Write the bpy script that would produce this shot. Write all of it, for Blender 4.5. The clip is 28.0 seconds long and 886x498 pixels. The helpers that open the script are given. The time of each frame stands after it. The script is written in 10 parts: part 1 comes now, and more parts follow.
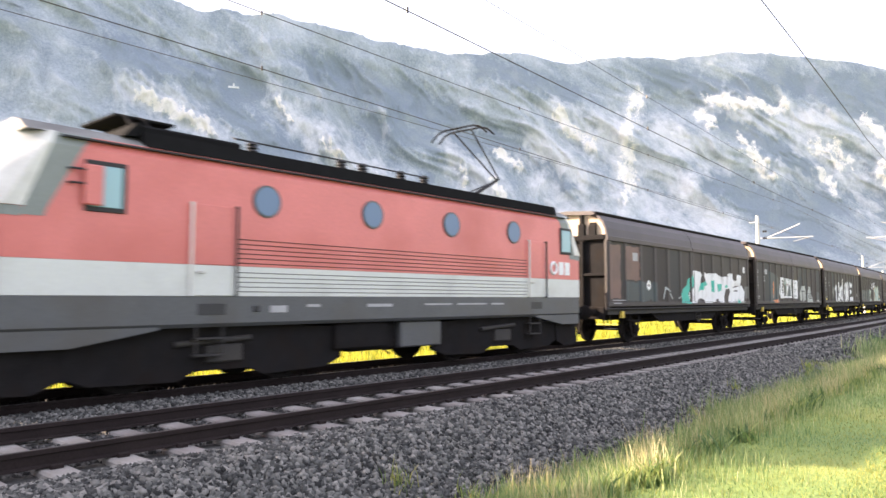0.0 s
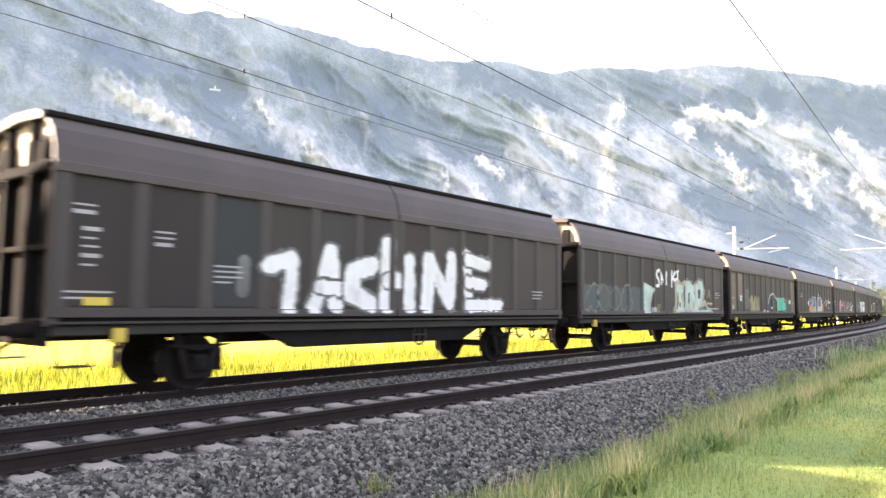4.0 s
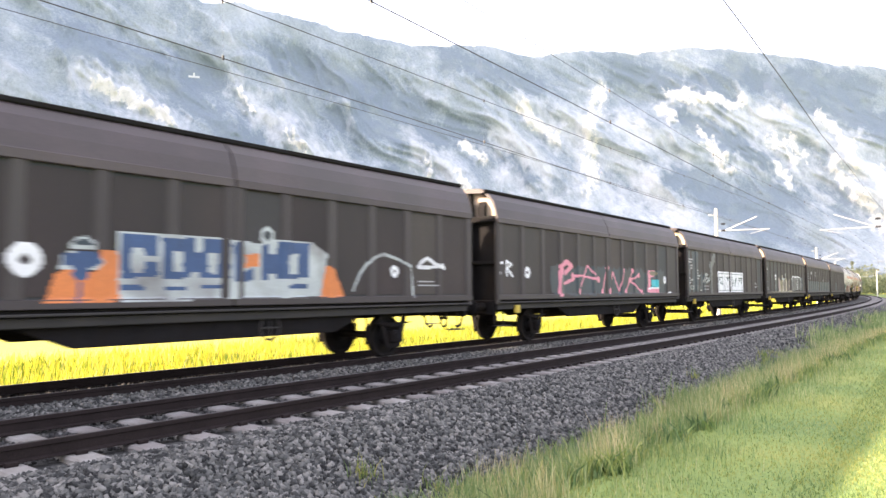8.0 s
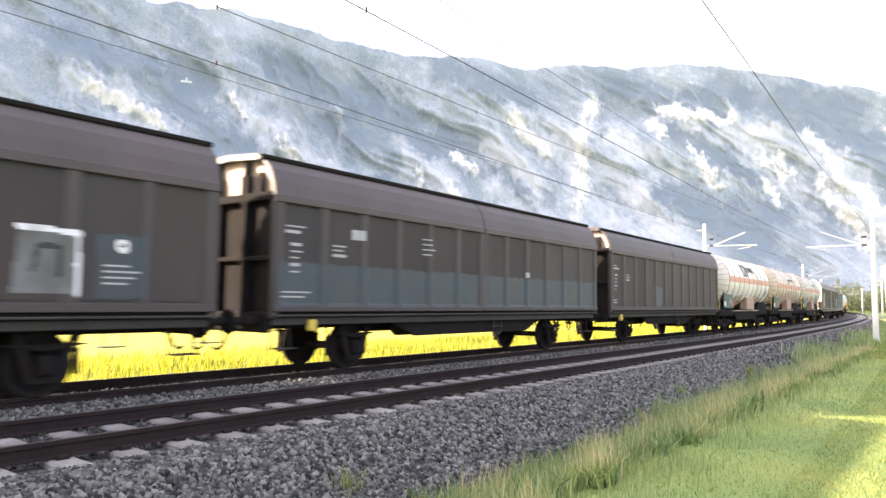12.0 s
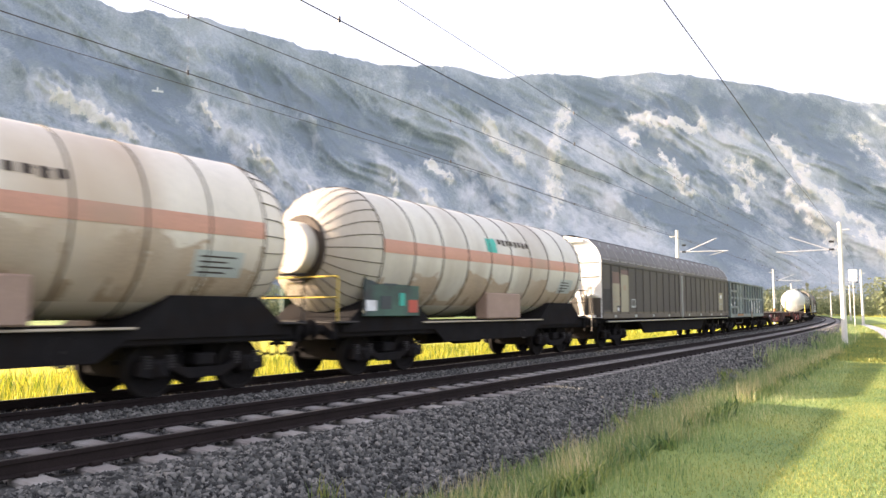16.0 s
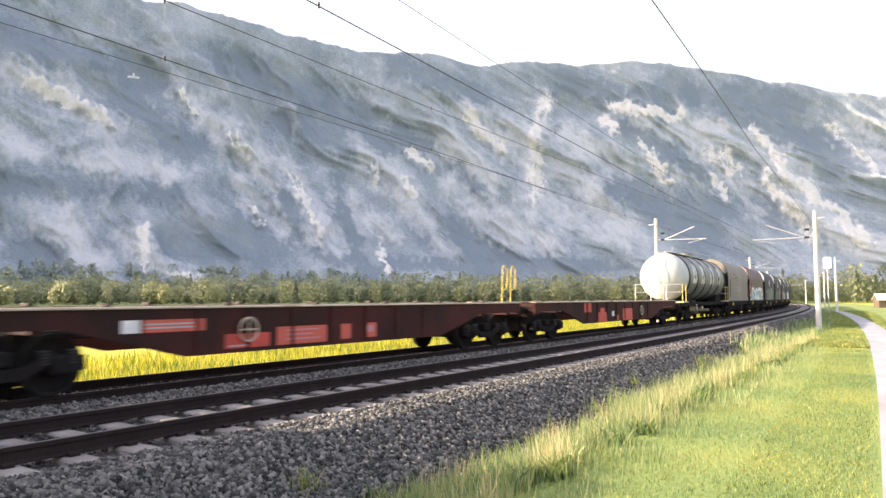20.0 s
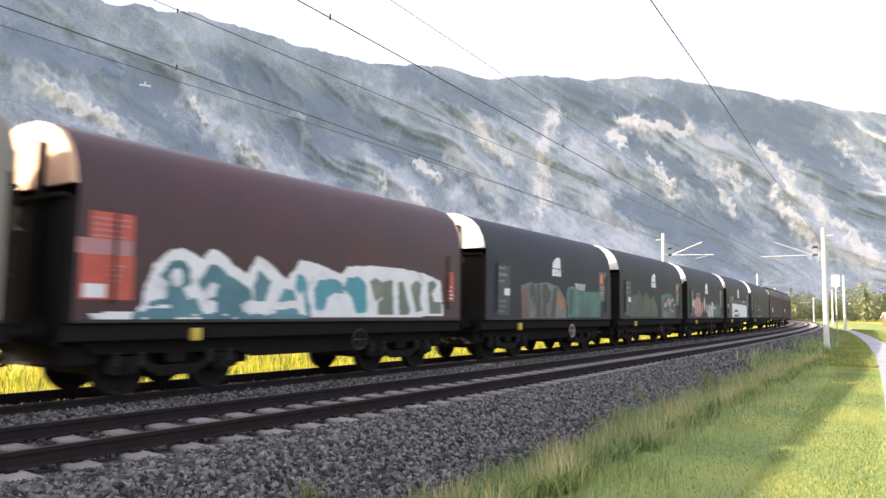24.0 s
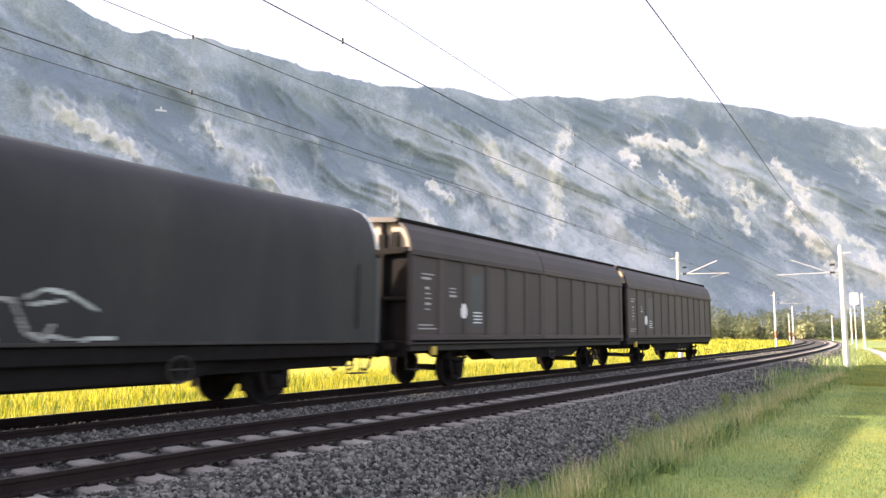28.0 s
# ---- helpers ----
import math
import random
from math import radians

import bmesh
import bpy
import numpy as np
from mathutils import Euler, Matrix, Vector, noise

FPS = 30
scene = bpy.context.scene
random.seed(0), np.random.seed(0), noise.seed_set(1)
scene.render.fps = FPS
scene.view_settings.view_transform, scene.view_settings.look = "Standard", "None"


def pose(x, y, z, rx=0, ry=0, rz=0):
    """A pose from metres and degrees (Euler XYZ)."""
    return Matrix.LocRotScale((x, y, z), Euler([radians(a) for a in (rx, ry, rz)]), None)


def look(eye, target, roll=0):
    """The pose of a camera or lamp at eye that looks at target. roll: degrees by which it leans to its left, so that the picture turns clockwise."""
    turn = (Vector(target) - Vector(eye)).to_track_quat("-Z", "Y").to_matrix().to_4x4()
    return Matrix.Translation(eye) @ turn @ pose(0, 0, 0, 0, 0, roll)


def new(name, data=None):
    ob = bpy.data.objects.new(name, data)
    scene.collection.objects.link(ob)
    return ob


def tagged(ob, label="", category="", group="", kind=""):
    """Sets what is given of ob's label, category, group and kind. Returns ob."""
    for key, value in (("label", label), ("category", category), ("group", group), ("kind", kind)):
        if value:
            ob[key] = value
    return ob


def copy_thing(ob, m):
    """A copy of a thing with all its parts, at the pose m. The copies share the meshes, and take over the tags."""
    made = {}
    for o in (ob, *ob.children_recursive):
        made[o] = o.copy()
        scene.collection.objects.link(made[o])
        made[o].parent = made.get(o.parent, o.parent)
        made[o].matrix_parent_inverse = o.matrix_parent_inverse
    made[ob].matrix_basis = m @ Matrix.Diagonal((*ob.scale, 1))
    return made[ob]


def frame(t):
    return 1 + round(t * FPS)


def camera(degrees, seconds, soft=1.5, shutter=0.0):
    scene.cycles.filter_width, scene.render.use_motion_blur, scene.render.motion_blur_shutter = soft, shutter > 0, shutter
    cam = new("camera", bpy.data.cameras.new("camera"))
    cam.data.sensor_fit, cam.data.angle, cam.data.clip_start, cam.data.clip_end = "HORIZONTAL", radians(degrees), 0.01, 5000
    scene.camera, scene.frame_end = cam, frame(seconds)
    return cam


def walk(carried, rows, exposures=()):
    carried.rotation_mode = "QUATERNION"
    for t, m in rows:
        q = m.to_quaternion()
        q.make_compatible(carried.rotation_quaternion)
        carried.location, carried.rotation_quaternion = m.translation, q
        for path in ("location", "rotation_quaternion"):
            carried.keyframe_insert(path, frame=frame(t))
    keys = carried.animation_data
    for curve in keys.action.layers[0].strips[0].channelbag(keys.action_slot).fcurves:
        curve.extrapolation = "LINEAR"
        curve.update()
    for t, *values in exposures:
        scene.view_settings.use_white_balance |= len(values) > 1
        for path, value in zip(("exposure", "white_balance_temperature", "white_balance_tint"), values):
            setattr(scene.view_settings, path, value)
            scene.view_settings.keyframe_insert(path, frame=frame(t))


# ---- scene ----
EXPOSURES = [(0.0, 2.26, 6450, 19), (1.0, 2.34, 6450, 19), (2.0, 2.39, 6450, 19), (3.0, 2.42, 6450, 19), (6.0, 2.53, 6450, 19), (9.0, 2.50, 6450, 19), (10.0, 2.40, 6450, 19), (11.0, 2.48, 6450, 19), (12.0, 2.47, 6450, 19), (15.0, 2.02, 6450, 19), (16.0, 1.87, 6450, 19), (17.0, 1.83, 6450, 19), (18.0, 1.85, 6450, 19), (19.0, 1.93, 6450, 19), (20.0, 1.81, 6450, 19), (21.0, 1.66, 6450, 19), (24.0, 1.86, 6450, 19), (25.0, 1.95, 6450, 19), (26.0, 2.06, 6450, 19), (27.0, 2.18, 6450, 19), (28.0, 1.88, 6450, 19)]
cam = camera(64.40, 28.0, soft=1.5, shutter=0.3)
EYE = 1.48
ROWS = [
    (0.0, 94.05, -0.04, 41.32),
    (0.5, 93.89, -0.59, 40.90),
    (1.0, 93.64, -0.68, 41.21),
    (1.5, 94.55, -0.47, 40.80),
    (2.0, 94.05, -0.08, 41.04),
    (2.5, 93.97, -0.69, 40.63),
    (3.0, 94.16, -0.75, 40.27),
    (3.5, 94.58, -0.83, 39.63),
    (5.5, 93.84, 0.11, 40.18),
    (6.0, 93.18, -0.18, 40.11),
    (6.5, 93.75, 0.37, 39.39),
    (7.0, 93.56, 0.01, 39.18),
    (7.5, 93.89, 0.19, 39.09),
    (8.0, 93.43, 0.22, 38.47),
    (8.5, 93.61, -0.14, 38.05),
    (9.0, 94.05, -0.51, 38.06),
    (9.5, 93.71, -0.59, 37.85),
    (10.0, 93.24, -0.92, 38.45),
    (10.5, 93.33, -0.73, 38.27),
    (11.0, 93.15, -0.85, 37.76),
    (11.5, 93.57, -0.58, 38.00),
    (12.0, 94.25, -0.82, 37.55),
    (12.5, 94.93, -0.99, 38.07),
    (14.5, 94.89, -0.45, 36.40),
    (15.0, 94.90, -0.12, 36.33),
    (15.5, 95.29, -0.16, 35.92),
    (16.0, 94.96, -0.09, 35.62),
    (16.5, 94.54, -0.41, 35.23),
    (17.0, 95.35, 0.42, 36.35),
    (17.5, 95.87, -1.32, 36.15),
    (18.0, 95.43, -2.28, 34.45),
    (18.5, 94.59, -2.40, 34.44),
    (19.0, 94.95, -1.78, 33.51),
    (19.5, 95.08, -0.39, 33.86),
    (20.0, 94.00, 0.10, 34.06),
    (20.5, 94.62, -0.08, 33.46),
    (21.0, 94.71, 0.12, 33.49),
    (21.5, 94.89, -0.21, 33.30),
    (23.5, 95.36, -0.01, 33.86),
    (24.0, 94.95, -0.85, 34.52),
    (24.5, 95.22, -0.37, 34.23),
    (25.0, 95.33, -1.01, 34.59),
    (25.5, 95.09, -0.73, 34.87),
    (26.0, 94.67, -1.00, 35.40),
    (26.5, 94.72, -0.73, 35.53),
    (27.0, 95.37, -0.32, 34.58),
    (27.5, 96.53, -0.70, 35.04),
    (28.0, 96.62, -0.49, 35.63),
]
walk(cam, [(t, pose(0, 0, EYE, rx, ry, rz)) for t, rx, ry, rz in ROWS], EXPOSURES)

# ---- light ----
SUN_AZ, SUN_EL = math.atan2(-0.84, -0.54), radians(22.2)
world = bpy.data.worlds.new("world")
scene.world = world
world.use_nodes = True
wn = world.node_tree.nodes
sky = wn.new("ShaderNodeTexSky")
sky.sky_type, sky.sun_disc = "NISHITA", False
sky.sun_elevation, sky.sun_rotation = SUN_EL, SUN_AZ % (2 * math.pi)
sky.air_density, sky.dust_density, sky.ozone_density = 1.0, 6.0, 1.0
haze = wn.new("ShaderNodeMix")      # thin bright haze over the blue
haze.data_type = "RGBA"
haze.inputs[0].default_value = 0.6
haze.inputs[7].default_value = (2.8, 2.8, 2.92, 1)
world.node_tree.links.new(sky.outputs[0], haze.inputs[6])
world.node_tree.links.new(haze.outputs[2], wn["Background"].inputs[0])
wn["Background"].inputs[1].default_value = 0.15
sun_data = bpy.data.lights.new("sun", "SUN")
sun_data.energy, sun_data.angle, sun_data.color = 4.5, radians(0.6), (1.0, 0.83, 0.60)
sun = new("sun", sun_data)
sun_dir = Vector((math.sin(SUN_AZ) * math.cos(SUN_EL), math.cos(SUN_AZ) * math.cos(SUN_EL), math.sin(SUN_EL)))
sun.matrix_world = look(sun_dir * 60, (0, 0, 0))

# ---- the line's course: an arc to the left ----
RAD = 1136.0
NEAR, FAR = -8.2, -11.8          # centres of the two tracks
GROUND, MEADOW = -0.8, -0.38   # field and ditch, meadow by the path


def along(s, lat, z=0.0):
    a = s / RAD
    return Vector((-RAD + (RAD + lat) * math.cos(a), (RAD + lat) * math.sin(a), z))


def on_track(s, lat, z=0.0):
    return Matrix.Translation(along(s, lat, z)) @ Matrix.Rotation(s / RAD, 4, "Z")


def travel(t):
    ease = math.sin(math.pi * min(1.0, max(0.0, (t - 0.8) / 11.4)))     # held back a little between the first and the twelfth second
    return 11.4375 * t + 0.09873 * t * t - 0.000309 * t ** 3 - 0.52 * ease


# ---- materials ----
def mat(name, color, rough=0.6, metal=0.0, var=0.2, scale=2.0, fine=30.0, bump=0.1, dirt=None, dirt_amount=0.35, each=0.0, stretch=(1, 1, 1), spec=0.5):
    """Base colour with broad stains and fine grain, fine relief; dirt: a second colour in patches; each: change from object to object."""
    m = bpy.data.materials.new(name)
    m.use_nodes = True
    n, l = m.node_tree.nodes, m.node_tree.links
    b = n["Principled BSDF"]
    tc, mp = n.new("ShaderNodeTexCoord"), n.new("ShaderNodeMapping")
    mp.inputs["Scale"].default_value = stretch
    l.new(tc.outputs["Object"], mp.inputs[0])
    big, small = n.new("ShaderNodeTexNoise"), n.new("ShaderNodeTexNoise")
    big.inputs["Scale"].default_value, big.inputs["Detail"].default_value = scale, 5
    small.inputs["Scale"].default_value, small.inputs["Detail"].default_value = fine, 4
    l.new(mp.outputs[0], big.inputs["Vector"])
    l.new(mp.outputs[0], small.inputs["Vector"])
    mix = n.new("ShaderNodeMix")
    mix.data_type = "RGBA"
    mix.inputs[6].default_value = (*[c * (1 - var) for c in color], 1)
    mix.inputs[7].default_value = (*[min(1, c * (1 + var)) for c in color], 1)
    add = n.new("ShaderNodeMath")
    add.operation = "MULTIPLY_ADD"
    add.inputs[1].default_value = 0.5
    l.new(small.outputs[0], add.inputs[0])
    half = n.new("ShaderNodeMath")
    half.operation = "MULTIPLY"
    half.inputs[1].default_value = 0.5
    l.new(big.outputs[0], half.inputs[0])
    l.new(half.outputs[0], add.inputs[2])
    ramp = n.new("ShaderNodeMapRange")
    ramp.inputs[1].default_value, ramp.inputs[2].default_value = 0.32, 0.68
    l.new(add.outputs[0], ramp.inputs[0])
    l.new(ramp.outputs[0], mix.inputs[0])
    out = mix.outputs[2]
    if dirt:
        d = n.new("ShaderNodeMix")
        d.data_type = "RGBA"
        d.inputs[7].default_value = (*dirt, 1)
        dr = n.new("ShaderNodeMapRange")
        dr.inputs[1].default_value, dr.inputs[2].default_value = 0.72 - dirt_amount, 1.0 - dirt_amount
        dn = n.new("ShaderNodeTexNoise")
        dn.inputs["Scale"].default_value, dn.inputs["Detail"].default_value = scale * 0.6, 7
        l.new(mp.outputs[0], dn.inputs["Vector"])
        l.new(dn.outputs[0], dr.inputs[0])
        l.new(dr.outputs[0], d.inputs[0])
        l.new(out, d.inputs[6])
        out = d.outputs[2]
    if each:
        oi, hs, mr = n.new("ShaderNodeObjectInfo"), n.new("ShaderNodeHueSaturation"), n.new("ShaderNodeMapRange")
        mr.inputs[3].default_value, mr.inputs[4].default_value = 1 - each, 1 + each
        l.new(oi.outputs["Random"], mr.inputs[0])
        l.new(mr.outputs[0], hs.inputs["Value"])
        hue = n.new("ShaderNodeMapRange")
        hue.inputs[3].default_value, hue.inputs[4].default_value = 0.5 - each * 0.12, 0.5 + each * 0.12
        l.new(oi.outputs["Random"], hue.inputs[0])
        l.new(hue.outputs[0], hs.inputs["Hue"])
        l.new(out, hs.inputs["Color"])
        out = hs.outputs[0]
    l.new(out, b.inputs["Base Color"])
    b.inputs["Roughness"].default_value, b.inputs["Metallic"].default_value, b.inputs["Specular IOR Level"].default_value = rough, metal, spec
    if bump:
        bp = n.new("ShaderNodeBump")
        bp.inputs["Strength"].default_value, bp.inputs["Distance"].default_value = bump, 0.02
        l.new(small.outputs[0], bp.inputs["Height"])
        l.new(bp.outputs[0], b.inputs["Normal"])
    return m


def island_mat(name, colors, rough=0.8, scale=0.0, value=0.25, translucent=0.0):
    """Colour that changes from piece to piece of a joined mesh, between the given colours."""
    m = bpy.data.materials.new(name)
    m.use_nodes = True
    n, l = m.node_tree.nodes, m.node_tree.links
    b = n["Principled BSDF"]
    g, r = n.new("ShaderNodeNewGeometry"), n.new("ShaderNodeValToRGB")
    r.color_ramp.elements[0].color, r.color_ramp.elements[1].color = (*colors[0], 1), (*colors[-1], 1)
    for i, c in enumerate(colors[1:-1], 1):
        r.color_ramp.elements.new(i / (len(colors) - 1)).color = (*c, 1)
    src = g.outputs["Random Per Island"]
    if scale:
        tc, no, ad = n.new("ShaderNodeTexCoord"), n.new("ShaderNodeTexNoise"), n.new("ShaderNodeMath")
        no.inputs["Scale"].default_value, no.inputs["Detail"].default_value = scale, 4
        l.new(tc.outputs["Object"], no.inputs["Vector"])
        mr = n.new("ShaderNodeMapRange")
        mr.inputs[1].default_value, mr.inputs[2].default_value, mr.inputs[3].default_value, mr.inputs[4].default_value = 0.3, 0.7, -0.35, 0.35
        l.new(no.outputs[0], mr.inputs[0])
        l.new(src, ad.inputs[0])
        l.new(mr.outputs[0], ad.inputs[1])
        src = ad.outputs[0]
    l.new(src, r.inputs[0])
    l.new(r.outputs[0], b.inputs["Base Color"])
    b.inputs["Roughness"].default_value = rough
    if translucent:
        t, mx = n.new("ShaderNodeBsdfTranslucent"), n.new("ShaderNodeMixShader")
        mx.inputs[0].default_value = translucent
        l.new(r.outputs[0], t.inputs[0])
        l.new(b.outputs[0], mx.inputs[1])
        l.new(t.outputs[0], mx.inputs[2])
        l.new(mx.outputs[0], n["Material Output"].inputs[0])
    return m


def glass_mat(name, color, rough=0.05):
    m = bpy.data.materials.new(name)
    m.use_nodes = True
    b = m.node_tree.nodes["Principled BSDF"]
    b.inputs["Base Color"].default_value = (*color, 1)
    b.inputs["Roughness"].default_value = rough
    b.inputs["Specular IOR Level"].default_value = 0.6
    return m


MINT = mat("pale mint spray paint", (0.42, 0.56, 0.52), 0.5, 0.0, 0.2, 2.0, 30, 0.03, (0.30, 0.38, 0.36), 0.3)
BROWN_PANEL = mat("dull olive-brown panel sheet", (0.050, 0.0372, 0.0345), 0.6, 0.0, 0.28, 0.8, 26, 0.12, (0.030, 0.0255, 0.0245), 0.36, 0.30, (1, 1, 0.35), 0.35)
nt = BROWN_PANEL.node_tree
own, pick, turn, tint = nt.nodes.new("ShaderNodeObjectInfo"), nt.nodes.new("ShaderNodeMath"), nt.nodes.new("ShaderNodeMath"), nt.nodes.new("ShaderNodeMix")
pick.operation, turn.operation = "MULTIPLY", "FRACT"
pick.inputs[1].default_value = 7.31
tint.data_type, tint.blend_type = "RGBA", "MIX"
nt.links.new(own.outputs["Random"], pick.inputs[0])
nt.links.new(pick.outputs[0], turn.inputs[0])
ease = nt.nodes.new("ShaderNodeMapRange")
ease.inputs[1].default_value, ease.inputs[2].default_value, ease.inputs[3].default_value, ease.inputs[4].default_value = 0.78, 0.97, 0.0, 0.65
nt.links.new(turn.outputs[0], ease.inputs[0])
nt.links.new(ease.outputs[0], tint.inputs[0])
nt.links.new(nt.nodes["Principled BSDF"].inputs["Base Color"].links[0].from_socket, tint.inputs[6])
tint.inputs[7].default_value = (0.026, 0.037, 0.043, 1)
nt.links.new(tint.outputs[2], nt.nodes["Principled BSDF"].inputs["Base Color"])
BROWN = mat("brown wagon paint", (0.043, 0.034, 0.0335), 0.6, 0.0, 0.22, 0.9, 26, 0.15, (0.045, 0.038, 0.036), 0.30, 0.12, (1, 1, 0.35))
BROWN_ROOF = mat("grimy brown roof sheet", (0.066, 0.050, 0.051), 0.55, 0.0, 0.22, 0.8, 22, 0.15, (0.05, 0.042, 0.04), 0.3, 0.1)
BROWN_OLD = mat("faded brown wagon paint", (0.052, 0.038, 0.039), 0.6, 0.0, 0.2, 0.9, 26, 0.15, (0.036, 0.029, 0.030), 0.32, 0.22, (1, 1, 0.35))
BROWN_BIG = mat("dusty brown aluminium paint", (0.066, 0.055, 0.045), 0.6, 0.0, 0.24, 0.7, 24, 0.12, (0.040, 0.034, 0.030), 0.34, 0.16, (1, 1, 0.4))
EDGE_GREY = mat("pale grey edge paint", (0.40, 0.38, 0.35), 0.5, 0.1, 0.2, 2.0, 30, 0.05)
PANEL_BEIGE = mat("beige repair panel", (0.34, 0.31, 0.215), 0.6, 0.0, 0.12, 0.9, 22, 0.08, (0.22, 0.19, 0.14), 0.26)
GREY_BIG = mat("weathered grey roof sheet", (0.13, 0.118, 0.11), 0.55, 0.1, 0.2, 0.7, 24, 0.12, (0.10, 0.09, 0.085), 0.3)
END_CREAM = mat("pale cream end sheet", (0.50, 0.40, 0.29), 0.6, 0.0, 0.15, 2.0, 30, 0.1, (0.30, 0.17, 0.09), 0.22, 0.1)
END_WHITE = mat("white end sheet", (0.78, 0.77, 0.74), 0.55, 0.0, 0.1, 2.0, 30, 0.08, (0.45, 0.36, 0.28), 0.14)
UNDER = mat("black underframe", (0.016, 0.015, 0.0155), 0.9, 0.0, 0.3, 3, 40, 0.2, (0.018, 0.014, 0.012), 0.26, spec=0.08)
SILL = mat("dusty sill steel", (0.026, 0.024, 0.023), 0.75, 0.0, 0.25, 2.5, 40, 0.2, (0.04, 0.035, 0.03), 0.3)
WHEEL = mat("rusty wheel steel", (0.020, 0.018, 0.017), 0.85, 0.0, 0.3, 6, 50, 0.2, spec=0.1)
STEEL = mat("bright worn steel", (0.42, 0.41, 0.40), 0.35, 0.9, 0.2, 8, 60, 0.1)
YELLOW = mat("yellow handle paint", (0.58, 0.44, 0.07), 0.5, 0.0, 0.12, 6, 50, 0.05)
WHITE = mat("white marking paint", (0.74, 0.75, 0.76), 0.6, 0.0, 0.08, 3, 40, 0.03, (0.35, 0.33, 0.32), 0.18)
WHITE_DULL = mat("dull white stencil", (0.36, 0.36, 0.37), 0.7, 0.0, 0.15, 4, 40, 0.03)
BLOCK_WHITE = mat("weathered white block paint", (0.58, 0.60, 0.58), 0.55, 0.0, 0.15, 1.4, 26, 0.03, (0.32, 0.33, 0.31), 0.32)
SILVER = mat("silver grey spray paint", (0.42, 0.46, 0.46), 0.5, 0.1, 0.18, 2.0, 30, 0.03, (0.16, 0.15, 0.15), 0.25)
TEAL = mat("teal spray paint", (0.03, 0.42, 0.33), 0.5, 0.0, 0.2, 2.0, 30, 0.03)
TEAL_DULL = mat("dull teal spray paint", (0.025, 0.16, 0.14), 0.5, 0.0, 0.3, 2.0, 30, 0.03, (0.03, 0.06, 0.055), 0.28)
TURQ = mat("turquoise spray paint", (0.02, 0.40, 0.46), 0.5, 0.0, 0.25, 2.5, 30, 0.03)
TURQ_DULL = mat("weathered turquoise spray", (0.05, 0.30, 0.36), 0.5, 0.0, 0.3, 2.0, 30, 0.03, (0.10, 0.26, 0.32), 0.34)
SAGE = mat("olive grey spray paint", (0.20, 0.22, 0.17), 0.55, 0.0, 0.3, 2.0, 28, 0.03, (0.12, 0.17, 0.14), 0.34)
BLUE = mat("dark blue spray paint", (0.03, 0.07, 0.17), 0.5, 0.0, 0.25, 2.0, 30, 0.03)
ORANGE = mat("orange spray paint", (0.62, 0.19, 0.05), 0.5, 0.0, 0.2, 2.0, 30, 0.03)
PINK = mat("pink spray paint", (0.66, 0.24, 0.31), 0.5, 0.0, 0.18, 2.5, 30, 0.03)
CHALKY = mat("chalky cream spray paint", (0.42, 0.37, 0.28), 0.6, 0.0, 0.2, 2.5, 30, 0.03, (0.26, 0.21, 0.15), 0.3)
DUSTY_PINK = mat("dusty pink spray paint", (0.38, 0.30, 0.28), 0.6, 0.0, 0.2, 2.5, 30, 0.03, (0.22, 0.18, 0.15), 0.3)
ROSE = mat("dull rose spray paint", (0.42, 0.20, 0.22), 0.5, 0.0, 0.15, 2.5, 30, 0.03)
SLATE = mat("blue grey overpaint", (0.026, 0.042, 0.054), 0.5, 0.0, 0.22, 1.2, 26, 0.05, (0.046, 0.044, 0.044), 0.26)
STEEL_GREY = mat("dull blue grey plate paint", (0.055, 0.085, 0.105), 0.5, 0.0, 0.2, 1.4, 26, 0.04, (0.04, 0.055, 0.065), 0.3)
STEEL_BLUE = mat("grey blue spray paint", (0.06, 0.17, 0.21), 0.5, 0.0, 0.25, 2.0, 30, 0.03, (0.10, 0.24, 0.28), 0.3)
DARK_TEAL = mat("blackish teal spray paint", (0.028, 0.045, 0.05), 0.5, 0.0, 0.3, 2.0, 30, 0.03)
ORANGE_DULL = mat("dusty orange spray paint", (0.34, 0.15, 0.06), 0.5, 0.0, 0.3, 2.0, 30, 0.03, (0.10, 0.08, 0.06), 0.3)
OLIVE = mat("olive spray paint", (0.24, 0.22, 0.12), 0.55, 0.0, 0.3, 1.8, 26, 0.03, (0.09, 0.075, 0.06), 0.3)
FADED_GREEN = mat("washed-out olive grey spray", (0.075, 0.082, 0.062), 0.6, 0.0, 0.25, 1.6, 26, 0.03, (0.045, 0.05, 0.045), 0.32)
MOSS = mat("dark green spray paint", (0.05, 0.12, 0.09), 0.55, 0.0, 0.35, 1.6, 26, 0.03, (0.03, 0.035, 0.04), 0.3)
ROSE_DULL = mat("faded rose-brown panel", (0.15, 0.085, 0.07), 0.55, 0.0, 0.2, 1.2, 26, 0.05, (0.08, 0.055, 0.05), 0.28)
OLIVE_DULL = mat("faded olive-brown panel", (0.11, 0.085, 0.052), 0.55, 0.0, 0.2, 1.2, 26, 0.05, (0.07, 0.055, 0.045), 0.28)
SILVER_DULL = mat("washed-out grey spray", (0.15, 0.16, 0.16), 0.55, 0.0, 0.2, 1.8, 30, 0.03, (0.07, 0.065, 0.06), 0.3)
BLACKP = mat("black outline paint", (0.02, 0.02, 0.024), 0.5, 0.0, 0.2, 3, 30, 0.0)
